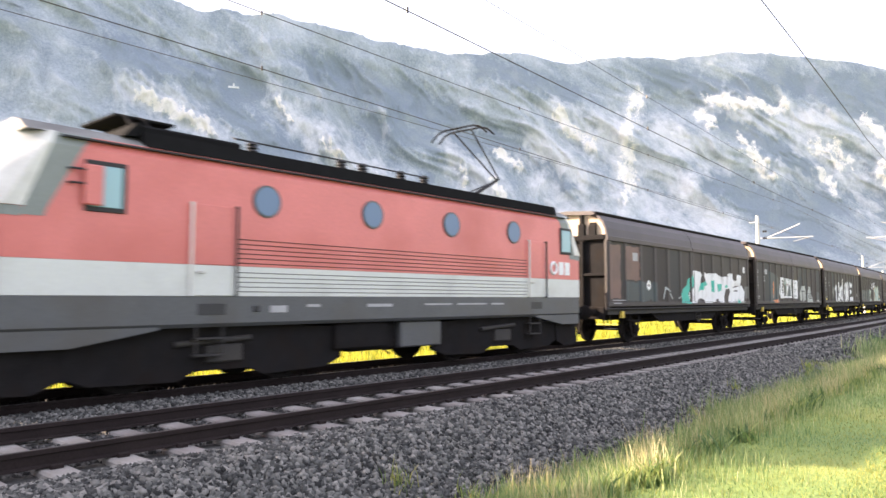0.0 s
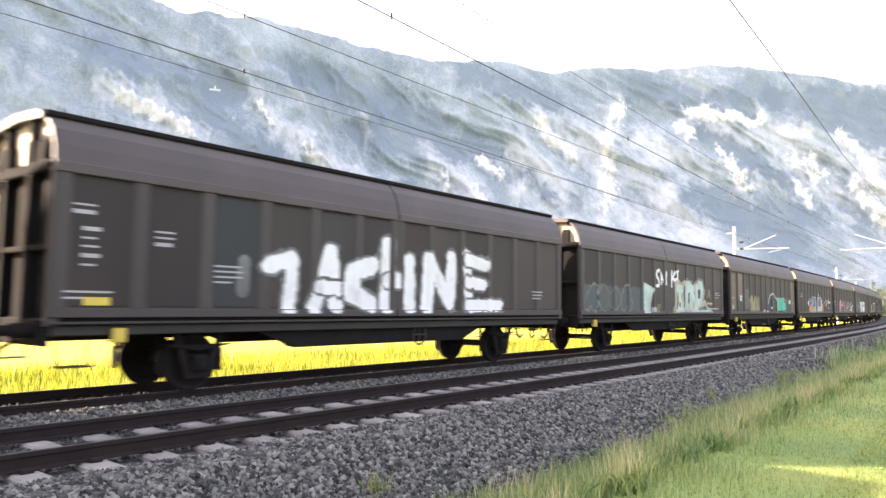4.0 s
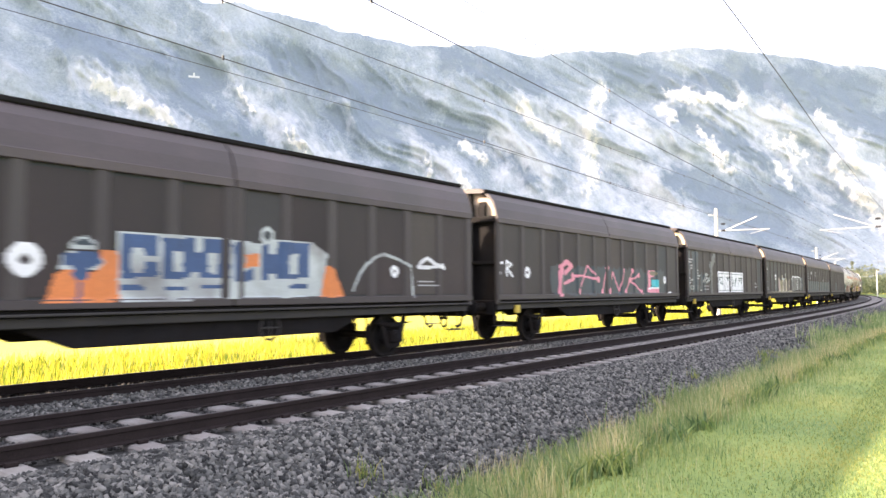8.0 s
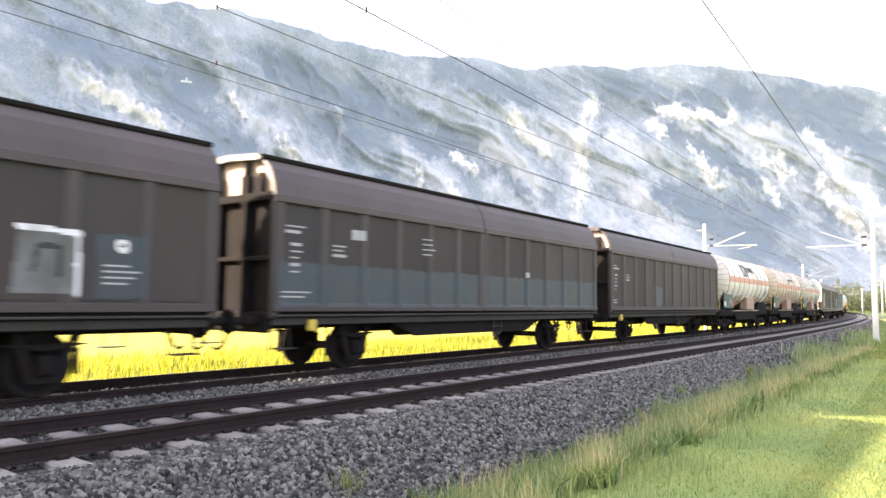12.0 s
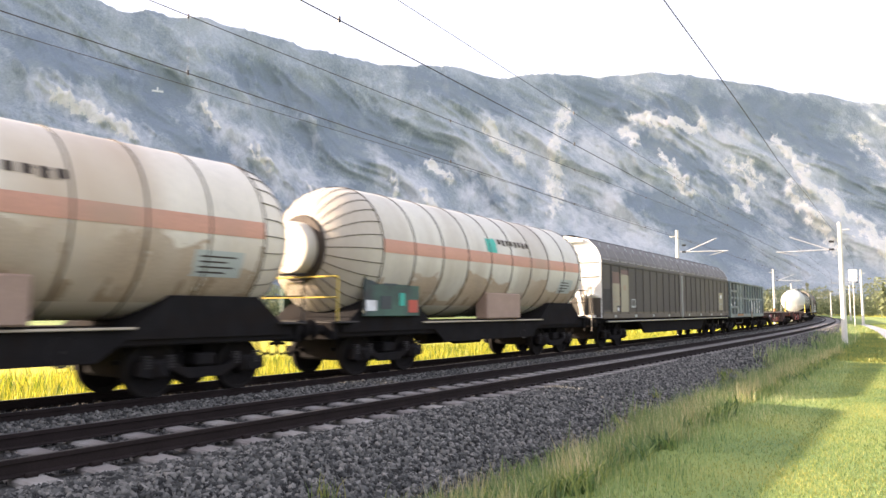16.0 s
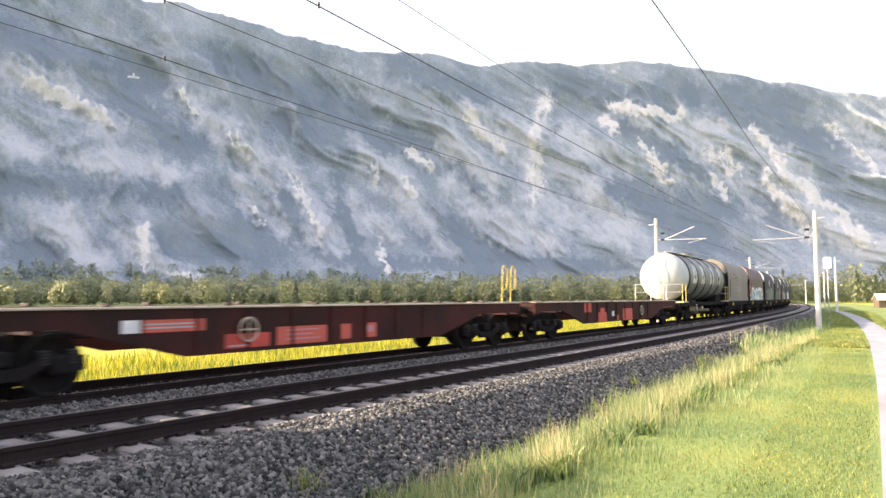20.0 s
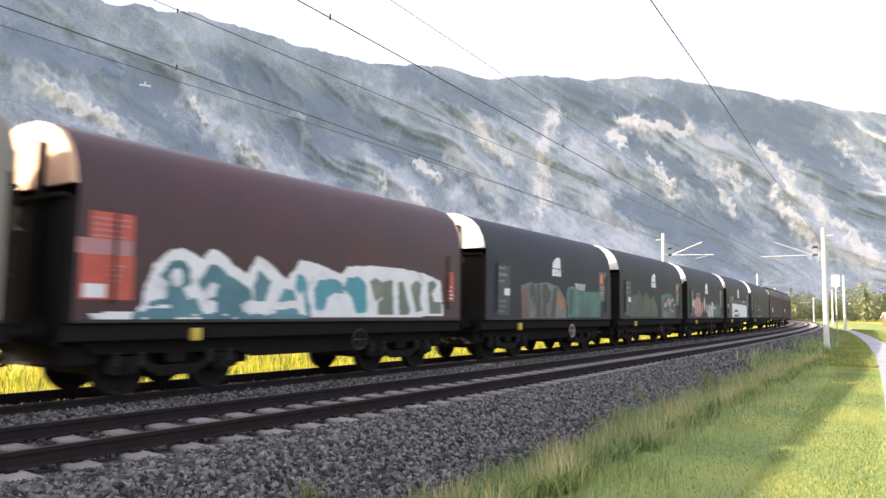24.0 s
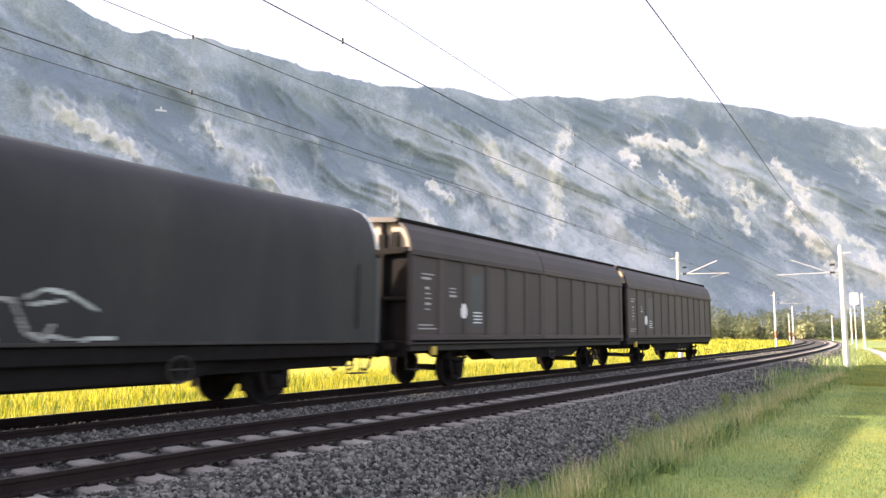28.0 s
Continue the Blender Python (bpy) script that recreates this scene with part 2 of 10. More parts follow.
RED_PLATE = mat("red label paint", (0.50, 0.09, 0.06), 0.55, 0.0, 0.15, 4, 40, 0.03)
LOCO_RED = mat("sun-bleached traffic red paint", (0.63, 0.185, 0.168), 0.4, 0.0, 0.10, 0.8, 18, 0.03, (0.50, 0.12, 0.10), 0.25)
LOCO_WHITE = mat("off-white loco band", (0.56, 0.58, 0.56), 0.42, 0.0, 0.08, 1.2, 20, 0.03, (0.40, 0.40, 0.38), 0.22)
# dark bead colours, red and grey, draw the shadow lines along the beads
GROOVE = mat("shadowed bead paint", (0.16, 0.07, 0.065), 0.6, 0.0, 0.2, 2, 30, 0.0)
GROOVE_GREY = mat("shadowed grey bead paint", (0.20, 0.205, 0.20), 0.6, 0.0, 0.2, 2, 30, 0.0)
LOCO_GREY = mat("dark grey loco frame paint", (0.080, 0.084, 0.090), 0.5, 0.0, 0.18, 1.5, 26, 0.08, (0.07, 0.065, 0.06), 0.28)
SOOT = mat("matt soot", (0.012, 0.012, 0.013), 0.95, 0.0, 0.2, 3, 30, 0.1, spec=0.05)
LOCO_ROOF = mat("sooty loco roof", (0.018, 0.018, 0.020), 0.6, 0.1, 0.25, 1.5, 26, 0.12)
CAB_ROOF = mat("weathered cab roof paint", (0.15, 0.155, 0.15), 0.6, 0.0, 0.2, 1.2, 22, 0.08, (0.06, 0.058, 0.055), 0.3)
# pale tone stands for the sun-white front round the windscreens
LOCO_CAB = mat("sunlit-pale cab paint", (0.66, 0.66, 0.63), 0.5, 0.0, 0.12, 1.2, 22, 0.05, (0.28, 0.26, 0.24), 0.22)
# pale cyan base colour paints the sky's reflection into the panes
GLASS = glass_mat("window glass with the sky's reflection in its colour", (0.26, 0.44, 0.48))
PORT_GLASS = glass_mat("blue porthole glass", (0.10, 0.17, 0.28))
LOCO_CORNER = mat("grey green cab corner paint", (0.20, 0.225, 0.215), 0.5, 0.0, 0.12, 1.5, 26, 0.05)
TANK_CREAM = mat("grimy cream tank paint", (0.70, 0.645, 0.55), 0.45, 0.0, 0.14, 0.55, 14, 0.06, (0.50, 0.39, 0.28), 0.28, 0.0, (0.5, 1.6, 0.5))
TANK_PALE = mat("chalky white tank paint", (0.76, 0.74, 0.66), 0.45, 0.0, 0.10, 0.55, 14, 0.06, (0.42, 0.36, 0.28), 0.16, 0.0, (0.5, 1.6, 0.5))
TANK_GREY = mat("weathered grey-cream tank paint", (0.64, 0.61, 0.53), 0.45, 0.0, 0.14, 0.55, 14, 0.06, (0.40, 0.33, 0.25), 0.20, 0.0, (0.5, 1.6, 0.5))
STAIN = mat("brown grime on the tank", (0.36, 0.27, 0.185), 0.7, 0.0, 0.35, 1.6, 26, 0.05, (0.40, 0.30, 0.20), 0.26)
TAN_DUST = mat("tan road dust on tank paint", (0.46, 0.36, 0.26), 0.65, 0.0, 0.22, 1.1, 22, 0.04, (0.58, 0.50, 0.40), 0.3)
STAIN_DARK = mat("dark oily grime", (0.07, 0.05, 0.035), 0.7, 0.0, 0.35, 1.6, 26, 0.05)
TANK_BAND = mat("faded orange band", (0.58, 0.30, 0.21), 0.5, 0.0, 0.14, 0.8, 18, 0.05, (0.42, 0.28, 0.20), 0.25)
VALVE_PINK = mat("faded rust-pink box paint", (0.34, 0.235, 0.18), 0.6, 0.0, 0.15, 1.5, 24, 0.08, (0.24, 0.16, 0.12), 0.28)
SEAM = mat("rusty seam", (0.055, 0.04, 0.03), 0.7, 0.2, 0.3, 4, 40, 0.1)
TANK_SILVER = mat("grey green tank paint", (0.20, 0.215, 0.205), 0.42, 0.0, 0.22, 0.7, 16, 0.06, (0.05, 0.05, 0.048), 0.3)
TANK_END = mat("pale tank end paint", (0.46, 0.50, 0.475), 0.45, 0.0, 0.10, 1.0, 20, 0.05, (0.30, 0.30, 0.26), 0.2)
# darker copy of the wagon paint, recess shade between the posts put into it
EAOS_PANEL = mat("recess-shaded blue grey sheet", (0.115, 0.152, 0.150), 0.6, 0.0, 0.16, 0.9, 22, 0.1, (0.09, 0.10, 0.098), 0.3, 0.0, (1, 1, 0.4))
EAOS = mat("blue grey open wagon paint", (0.182, 0.232, 0.226), 0.55, 0.0, 0.14, 0.9, 22, 0.1, (0.12, 0.13, 0.125), 0.26, 0.0, (1, 1, 0.4))
RED_BRIGHT = mat("bright red field paint", (0.50, 0.055, 0.04), 0.55, 0.0, 0.2, 2, 30, 0.03, (0.30, 0.05, 0.04), 0.28)
RUST = mat("rust brown flat wagon paint", (0.085, 0.025, 0.019), 0.75, 0.0, 0.3, 0.9, 24, 0.12, (0.03, 0.016, 0.014), 0.36, 0.08, spec=0.15)
DECK = mat("worn deck edge", (0.48, 0.42, 0.32), 0.6, 0.1, 0.2, 1.5, 30, 0.1, (0.25, 0.16, 0.1), 0.25)
TARP_BEIGE = mat("beige tarpaulin", (0.22, 0.205, 0.165), 0.62, 0.0, 0.12, 0.6, 16, 0.15, (0.17, 0.155, 0.13), 0.28, 0.0, (1, 1, 0.4))
TARP_MAROON = mat("maroon tarpaulin", (0.062, 0.018, 0.023), 0.5, 0.0, 0.2, 0.7, 16, 0.12, (0.04, 0.02, 0.022), 0.3)
TARP_BLACK = mat("blue black tarpaulin", (0.019, 0.024, 0.033), 0.6, 0.0, 0.25, 0.7, 16, 0.12, (0.025, 0.032, 0.036), 0.30, 0.12, spec=0.3)
TARP_GREY = mat("grey green tarpaulin", (0.033, 0.0342, 0.033), 0.6, 0.0, 0.3, 1.3, 14, 0.25, (0.018, 0.019, 0.022), 0.36, 0.0, (1, 1, 0.25), 0.35)
RAIL_TOP = mat("polished rail head", (0.10, 0.092, 0.088), 0.45, 0.6, 0.15, 3, 40, 0.05)
RAIL = mat("rusty rail steel", (0.022, 0.016, 0.015), 0.85, 0.0, 0.3, 3, 40, 0.15, spec=0.15)
CONCRETE = mat("grey concrete sleeper", (0.29, 0.278, 0.265), 0.85, 0.0, 0.2, 2.5, 40, 0.25, (0.15, 0.13, 0.115), 0.30, 0.15)
BED = mat("ballast bed", (0.066, 0.064, 0.059), 0.9, 0.0, 0.6, 9.0, 30, 1.0, (0.03, 0.029, 0.027), 0.36)
# far track sleepers, the shade under the train put into the concrete's colour
DARK_CONCRETE = mat("shade-dark sleeper", (0.06, 0.054, 0.05), 0.9, 0.0, 0.2, 2.5, 40, 0.25, (0.06, 0.05, 0.045), 0.3, 0.12)
MAST = mat("pale mast concrete", (0.62, 0.61, 0.58), 0.7, 0.0, 0.1, 1.5, 30, 0.08, (0.42, 0.38, 0.33), 0.2)
GALV = mat("galvanised steel", (0.52, 0.53, 0.54), 0.45, 0.6, 0.12, 3, 30, 0.05)
WIRE = mat("dark copper wire", (0.06, 0.055, 0.055), 0.5, 0.6, 0.1, 3, 30, 0.0)
PATH = mat("pale asphalt path", (0.285, 0.295, 0.32), 0.85, 0.0, 0.14, 0.8, 40, 0.3, (0.2, 0.19, 0.18), 0.22)
BARK = mat("bark", (0.12, 0.09, 0.065), 0.9, 0.0, 0.3, 3, 20, 0.3)


# ---- mesh helpers ----
class Geo:
    def __init__(self):
        self.v, self.f = [], []

    def add(self, verts, faces):
        k = len(self.v)
        self.v += [tuple(p) for p in verts]
        self.f += [tuple(i + k for i in q) for q in faces]
        return self

    def box(self, x0, x1, y0, y1, z0, z1, c=0.0):
        c = min(c, 0.45 * min(abs(x1 - x0), abs(y1 - y0), abs(z1 - z0)))
        if c <= 0:
            v = [(x, y, z) for z in (z0, z1) for y in (y0, y1) for x in (x0, x1)]
            return self.add(v, [(0, 2, 3, 1), (4, 5, 7, 6), (0, 1, 5, 4), (2, 6, 7, 3), (0, 4, 6, 2), (1, 3, 7, 5)])
        v, f = [], []
        lo, hi = (x0, y0, z0), (x1, y1, z1)
        idx = {}
        for sx in (0, 1):
            for sy in (0, 1):
                for sz in (0, 1):
                    for a in range(3):
                        p = []
                        for i, sgn in enumerate((sx, sy, sz)):
                            e = hi[i] if sgn else lo[i]
                            p.append(e if i == a else e + (-c if sgn else c))
                        idx[sx, sy, sz, a] = len(v)
                        v.append(p)
        k = lambda sx, sy, sz, a: idx[sx, sy, sz, a]
        for s in (0, 1):
            q = [k(s, 0, 0, 0), k(s, 1, 0, 0), k(s, 1, 1, 0), k(s, 0, 1, 0)]
            f.append(q if s else q[::-1])
            q = [k(0, s, 0, 1), k(0, s, 1, 1), k(1, s, 1, 1), k(1, s, 0, 1)]
            f.append(q if s else q[::-1])
            q = [k(0, 0, s, 2), k(1, 0, s, 2), k(1, 1, s, 2), k(0, 1, s, 2)]
            f.append(q if s else q[::-1])
        for a in (0, 1):
            for b in (0, 1):
                f.append([k(a, b, 0, 0), k(a, b, 1, 0), k(a, b, 1, 1), k(a, b, 0, 1)][:: 1 if a != b else -1])
                f.append([k(a, 0, b, 0), k(a, 1, b, 0), k(a, 1, b, 2), k(a, 0, b, 2)][:: -1 if a != b else 1])
                f.append([k(0, a, b, 1), k(1, a, b, 1), k(1, a, b, 2), k(0, a, b, 2)][:: 1 if a != b else -1])
                for d in (0, 1):
                    q = [k(a, b, d, 0), k(a, b, d, 1), k(a, b, d, 2)]
                    f.append(q if (a + b + d) % 2 else q[::-1])
        return self.add(v, f)

    def cyl(self, p0, p1, r0, r1=None, n=14, caps=True):
        p0, p1 = Vector(p0), Vector(p1)
        r1 = r0 if r1 is None else r1
        d = (p1 - p0).normalized()
        a = d.orthogonal().normalized()
        b = d.cross(a)
        v = []
        for p, r in ((p0, r0), (p1, r1)):
            v += [p + (a * math.cos(2 * math.pi * i / n) + b * math.sin(2 * math.pi * i / n)) * r for i in range(n)]
        f = [(i, (i + 1) % n, n + (i + 1) % n, n + i) for i in range(n)]
        if caps:
            f += [tuple(range(n))[::-1], tuple(range(n, 2 * n))]
        return self.add(v, f)

    def tube(self, pts, r, n=6):
        for a, b in zip(pts, pts[1:]):
            self.cyl(a, b, r, n=n)
        return self

    def ring(self, c, axis, r, w, n=18):
        """A hoop of round bar."""
        c, d = Vector(c), Vector(axis).normalized()
        a = d.orthogonal().normalized()
        b = d.cross(a)
        pts = [c + (a * math.cos(2 * math.pi * i / n) + b * math.sin(2 * math.pi * i / n)) * r for i in range(n + 1)]
        return self.tube(pts, w, 5)

    def prism(self, prof, y0, y1):
        """Profile of (x, z) points, drawn out along y."""
        n = len(prof)
        v = [(x, y0, z) for x, z in prof] + [(x, y1, z) for x, z in prof]
        f = [(i, (i + 1) % n, n + (i + 1) % n, n + i) for i in range(n)]
        return self.add(v, f + [tuple(range(n))[::-1], tuple(range(n, 2 * n))])

    def side(self, prof, x0, x1):
        """Profile of (y, z) points, drawn out along x."""
        n = len(prof)
        v = [(x0, y, z) for y, z in prof] + [(x1, y, z) for y, z in prof]
        f = [(i, (i + 1) % n, n + (i + 1) % n, n + i) for i in range(n)]
        return self.add(v, f + [tuple(range(n)), tuple(range(n, 2 * n))[::-1]])

    def loft(self, loops):
        n = len(loops[0])
        v = [p for lp in loops for p in lp]
        f = []
        for j in range(len(loops) - 1):
            f += [(j * n + i, j * n + (i + 1) % n, (j + 1) * n + (i + 1) % n, (j + 1) * n + i) for i in range(n)]
        f += [tuple(range(n))[::-1], tuple(range((len(loops) - 1) * n, len(loops) * n))]
        return self.add(v, f)

    def lathe(self, rings, z, n=40, a0=0.0, a1=2 * math.pi, x=0.0):
        """Rings of (y, radius) about the axis along y at height z; an open sector if a0, a1 are given (0: towards +x, quarter turn: up)."""
        full = a1 - a0 > 6.28
        m = n if full else n + 1
        v = [(x + r * math.cos(a0 + (a1 - a0) * i / n), y, z + r * math.sin(a0 + (a1 - a0) * i / n)) for y, r in rings for i in range(m)]
        f = []
        for j in range(len(rings) - 1):
            f += [(j * m + i, (j + 1) * m + i, (j + 1) * m + (i + 1) % m, j * m + (i + 1) % m) for i in range(n)]
        return self.add(v, f)

    def mesh(self, name, material, smooth=False):
        me = bpy.data.meshes.new(name)
        me.from_pydata(self.v, [], self.f)
        for m in (material if isinstance(material, (list, tuple)) else [material]):
            me.materials.append(m)
        bm = bmesh.new()
        bm.from_mesh(me)
        if len(bm.faces) < 6000:
            bmesh.ops.recalc_face_normals(bm, faces=bm.faces)
        if smooth:
            for fc in bm.faces:
                fc.smooth = True
            for e in bm.edges:
                e.smooth = len(e.link_faces) == 2 and e.calc_face_angle(0) < 0.6
        bm.to_mesh(me)
        bm.free()
        return me


def part(name, geo, material, parent, label="", smooth=False):
    me = geo if isinstance(geo, bpy.types.Mesh) else geo.mesh(name, material, smooth)
    ob = new(name, me)
    ob.parent = parent
    return tagged(ob, label)


def thing(name, label, category, group="", m=None):
    ob = new(name)
    ob.empty_display_size = 0.3
    if m is not None:
        ob.matrix_basis = m
    return tagged(ob, label, category, group)


def raw_mesh(name, verts, faces, materials, smooth=False):
    """A mesh from numpy arrays: faces all of one size."""
    me = bpy.data.meshes.new(name)
    nf, k = faces.shape
    me.vertices.add(len(verts))
    me.vertices.foreach_set("co", np.ascontiguousarray(verts, dtype=np.float32).ravel())
    me.loops.add(nf * k)
    me.loops.foreach_set("vertex_index", np.ascontiguousarray(faces, dtype=np.int32).ravel())
    me.polygons.add(nf)
    me.polygons.foreach_set("loop_start", np.arange(0, nf * k, k, dtype=np.int32))
    if smooth:
        me.polygons.foreach_set("use_smooth", np.ones(nf, dtype=bool))
    for m in materials:
        me.materials.append(m)
    me.update(calc_edges=True)
    return me


# ---- ground, fields, path ----
def sheet_mat(name, stops, scale, rough=0.9, bump=0.4, fine=24.0, stretch=(1, 1, 1)):
    """Ground: three colours through broad noise, grain on top."""
    m = bpy.data.materials.new(name)
    m.use_nodes = True
    n, l = m.node_tree.nodes, m.node_tree.links
    b = n["Principled BSDF"]
    tc, mp = n.new("ShaderNodeTexCoord"), n.new("ShaderNodeMapping")
    mp.inputs["Scale"].default_value = stretch
    l.new(tc.outputs["Object"], mp.inputs[0])
    a, c, r = n.new("ShaderNodeTexNoise"), n.new("ShaderNodeTexNoise"), n.new("ShaderNodeValToRGB")
    a.inputs["Scale"].default_value, a.inputs["Detail"].default_value = scale, 8
    c.inputs["Scale"].default_value, c.inputs["Detail"].default_value = fine, 5
    l.new(mp.outputs[0], a.inputs["Vector"])
    l.new(mp.outputs[0], c.inputs["Vector"])
    s = n.new("ShaderNodeMath")
    s.operation = "MULTIPLY_ADD"
    s.inputs[1].default_value = 0.35
    l.new(c.outputs[0], s.inputs[0])
    s2 = n.new("ShaderNodeMath")
    s2.operation = "MULTIPLY"
    s2.inputs[1].default_value = 0.65
    l.new(a.outputs[0], s2.inputs[0])
    l.new(s2.outputs[0], s.inputs[2])
    e = r.color_ramp.elements
    e[0].position, e[0].color = 0.36, (*stops[0], 1)
    e[1].position, e[1].color = 0.64, (*stops[2], 1)
    e.new(0.5).color = (*stops[1], 1)
    l.new(s.outputs[0], r.inputs[0])
    l.new(r.outputs[0], b.inputs["Base Color"])
    b.inputs["Roughness"].default_value = rough
    bp = n.new("ShaderNodeBump")
    bp.inputs["Strength"].default_value, bp.inputs["Distance"].default_value = bump, 0.05
    l.new(c.outputs[0], bp.inputs["Height"])
    l.new(bp.outputs[0], b.inputs["Normal"])
    return m


GROUND_MAT = sheet_mat("meadow soil and turf", ((0.10, 0.166, 0.047), (0.172, 0.238, 0.059), (0.28, 0.292, 0.075)), 0.3)
FIELD_MAT = sheet_mat("yellow flowering field", ((0.22, 0.25, 0.025), (0.40, 0.36, 0.025), (0.53, 0.45, 0.03)), 0.12)


def ground_z(lat):
    """The meadow dips to a shallow ditch at the foot of the ballast."""
    return np.interp(lat, [-4.95, -4.2, -3.2], [GROUND, GROUND + 0.1, MEADOW])


BED_LAT = [-15.1, -14.8, -13.6, -13.0, -10.9, -10.3, -9.5, -9.1, -7.3, -7.0, -6.8, -6.3, -4.95, -4.6]
BED_Z = [GROUND - 0.15, GROUND + 0.02, -0.26, -0.2, -0.15, -0.12, -0.13, -0.2, -0.215, -0.205, -0.17, -0.205, GROUND - 0.02, GROUND - 0.15]


def bed_z(lat):
    """Top of the ballast: heaped between the tracks and round the sleeper ends."""
    return np.interp(lat, BED_LAT, BED_Z)


def ground_sheet():
    """One sheet: rings that widen to the horizon, closely divided along the line."""
    radii = [0.6 * 1.115 ** k for k in range(83)]
    az = list(np.arange(-180, -64, 4.0)) + list(np.arange(-64, 12, 0.5)) + list(np.arange(12, 180, 4.0))
    n = len(az)
    v = [(0, 0, float(ground_z(0.0)))]
    for r in radii:
        for a in az:
            x, y = r * math.sin(radians(a)), r * math.cos(radians(a))
            v.append((x, y, float(ground_z(math.hypot(x + RAD, y) - RAD)) if r < 400 else GROUND))
    f = [(0, 1 + (i + 1) % n, 1 + i) for i in range(n)]
    for j in range(len(radii) - 1):
        b = 1 + j * n
        f += [(b + i, b + (i + 1) % n, b + n + (i + 1) % n, b + n + i) for i in range(n)]
    me = bpy.data.meshes.new("ground")
    me.from_pydata(v, [], f)
    me.materials.append(GROUND_MAT)
    ob = new("ground", me)
    return tagged(ob, "flat green valley meadow under the line", "ground", kind="structure")


def ribbon(name, edge_a, edge_b, z, material, thick=0.05):
    """A band on the ground between two edges of (x, y) points."""
    g = Geo()
    n = len(edge_a)
    v = [(x, y, z) for x, y in edge_a] + [(x, y, z) for x, y in edge_b]
    v += [(x, y, z - thick) for x, y in edge_a] + [(x, y, z - thick) for x, y in edge_b]
    f = []
    for i in range(n - 1):
        f += [(i, i + 1, n + i + 1, n + i), (2 * n + i, 3 * n + i, 3 * n + i + 1, 2 * n + i + 1),
              (i, 2 * n + i, 2 * n + i + 1, i + 1), (n + i, n + i + 1, 3 * n + i + 1, 3 * n + i)]
    f += [(0, n, 3 * n, 2 * n), (n - 1, 3 * n - 1, 4 * n - 1, 2 * n - 1)]
    return new(name, g.add(v, f).mesh(name, material))


ground_sheet()
ys = [-40 + 6 * i for i in range(26)]


def path_edge(y):
    return -0.06 - 0.034 * y - 0.00052 * np.maximum(0, y) ** 2


left = [(float(path_edge(y)), y) for y in ys]
right = [(float(path_edge(y)) + 1.15, y) for y in ys]
tagged(ribbon("path", left, right, MEADOW + 0.03, PATH), "narrow pale asphalt footpath through the meadow", "path", kind="structure")
fa = [tuple(along(s, -16.5)[:2]) for s in range(-300, 700, 25)]
fb = [tuple(along(s, -58)[:2]) for s in range(-300, 700, 25)]
tagged(ribbon("field", fa, fb, GROUND + 0.02, FIELD_MAT), "sunlit yellow flowering field behind the line", "field", kind="structure")
fc = [tuple(along(s, 9.0)[:2]) for s in range(30, 460, 20)]
fd = [tuple(along(s, 90)[:2]) for s in range(30, 460, 20)]
tagged(ribbon("field", fc, fd, MEADOW + 0.03, FIELD_MAT), "bright yellow field beyond the path", "field", kind="structure")


# ---- track bed, rails ----
def swept(prof, s0, s1, step, closed=True):
    """A (lateral, z) profile swept along the line."""
    g = Geo()
    ss = np.arange(s0, s1 + 0.01, step)
    n = len(prof)
    v = [tuple(along(s, a, z)) for s in ss for a, z in prof]
    f = []
    for j in range(len(ss) - 1):
        for i in range(n if closed else n - 1):
            f.append((j * n + i, j * n + (i + 1) % n, (j + 1) * n + (i + 1) % n, (j + 1) * n + i))
    f += [tuple(range(n))[::-1], tuple(range((len(ss) - 1) * n, len(ss) * n))]
    return g.add(v, f)


S_START, S_END = -440.0, 560.0
bed = swept(list(zip(BED_LAT, BED_Z))[::-1], S_START, S_END, 5.0)
tagged(new("track_bed", bed.mesh("track_bed", BED)), "grey crushed-stone ballast bed with sloping shoulder", "ballast", kind="structure")


def rail_line(lat, s0, s1, lift=0.0):
    prof = [(-0.075, -0.172), (-0.075, -0.16), (-0.012, -0.145), (-0.010, -0.055), (-0.035, -0.045), (-0.035, -0.004), (-0.026, 0.0),
            (0.026, 0.0), (0.035, -0.004), (0.035, -0.045), (0.010, -0.055), (0.012, -0.145), (0.075, -0.16), (0.075, -0.172)]
    rail = tagged(new("rail", swept([(lat + a, z + lift) for a, z in prof], s0, s1, 4.0).mesh("rail", RAIL)), "rust-brown steel rail on concrete sleepers", "rail", "rails of the two tracks")
    part("running_surface", swept([(lat - 0.024, lift - 0.004), (lat - 0.024, lift + 0.002), (lat + 0.024, lift + 0.002), (lat + 0.024, lift - 0.004)], s0, s1, 4.0), RAIL_TOP, rail, "polished rail head")
    return rail


for centre in (NEAR, FAR):
    for d in (-0.752, 0.752):
        rail_line(centre + d, S_START, S_END, 0.035 if centre == NEAR else 0.0)


def sleeper_geo():
    g = Geo()
    prof = lambda w, z: [(-1.3, -w, z), (1.3, -w, z), (1.3, w, z), (-1.3, w, z)]
    g.loft([prof(0.15, -0.36), prof(0.145, -0.21), prof(0.12, -0.185)])
    return g


SLEEPER_STEP = 0.65
sleeper_mesh = sleeper_geo().mesh("sleeper", CONCRETE)
pad = Geo()
for d in (0.752,):
    for k in (1,):
        pad.box(d + k * 0.11 - 0.03, d + k * 0.11 + 0.03, -0.06, 0.06, -0.187, -0.14, 0.008)
pad_mesh = pad.mesh("fastening", RAIL)


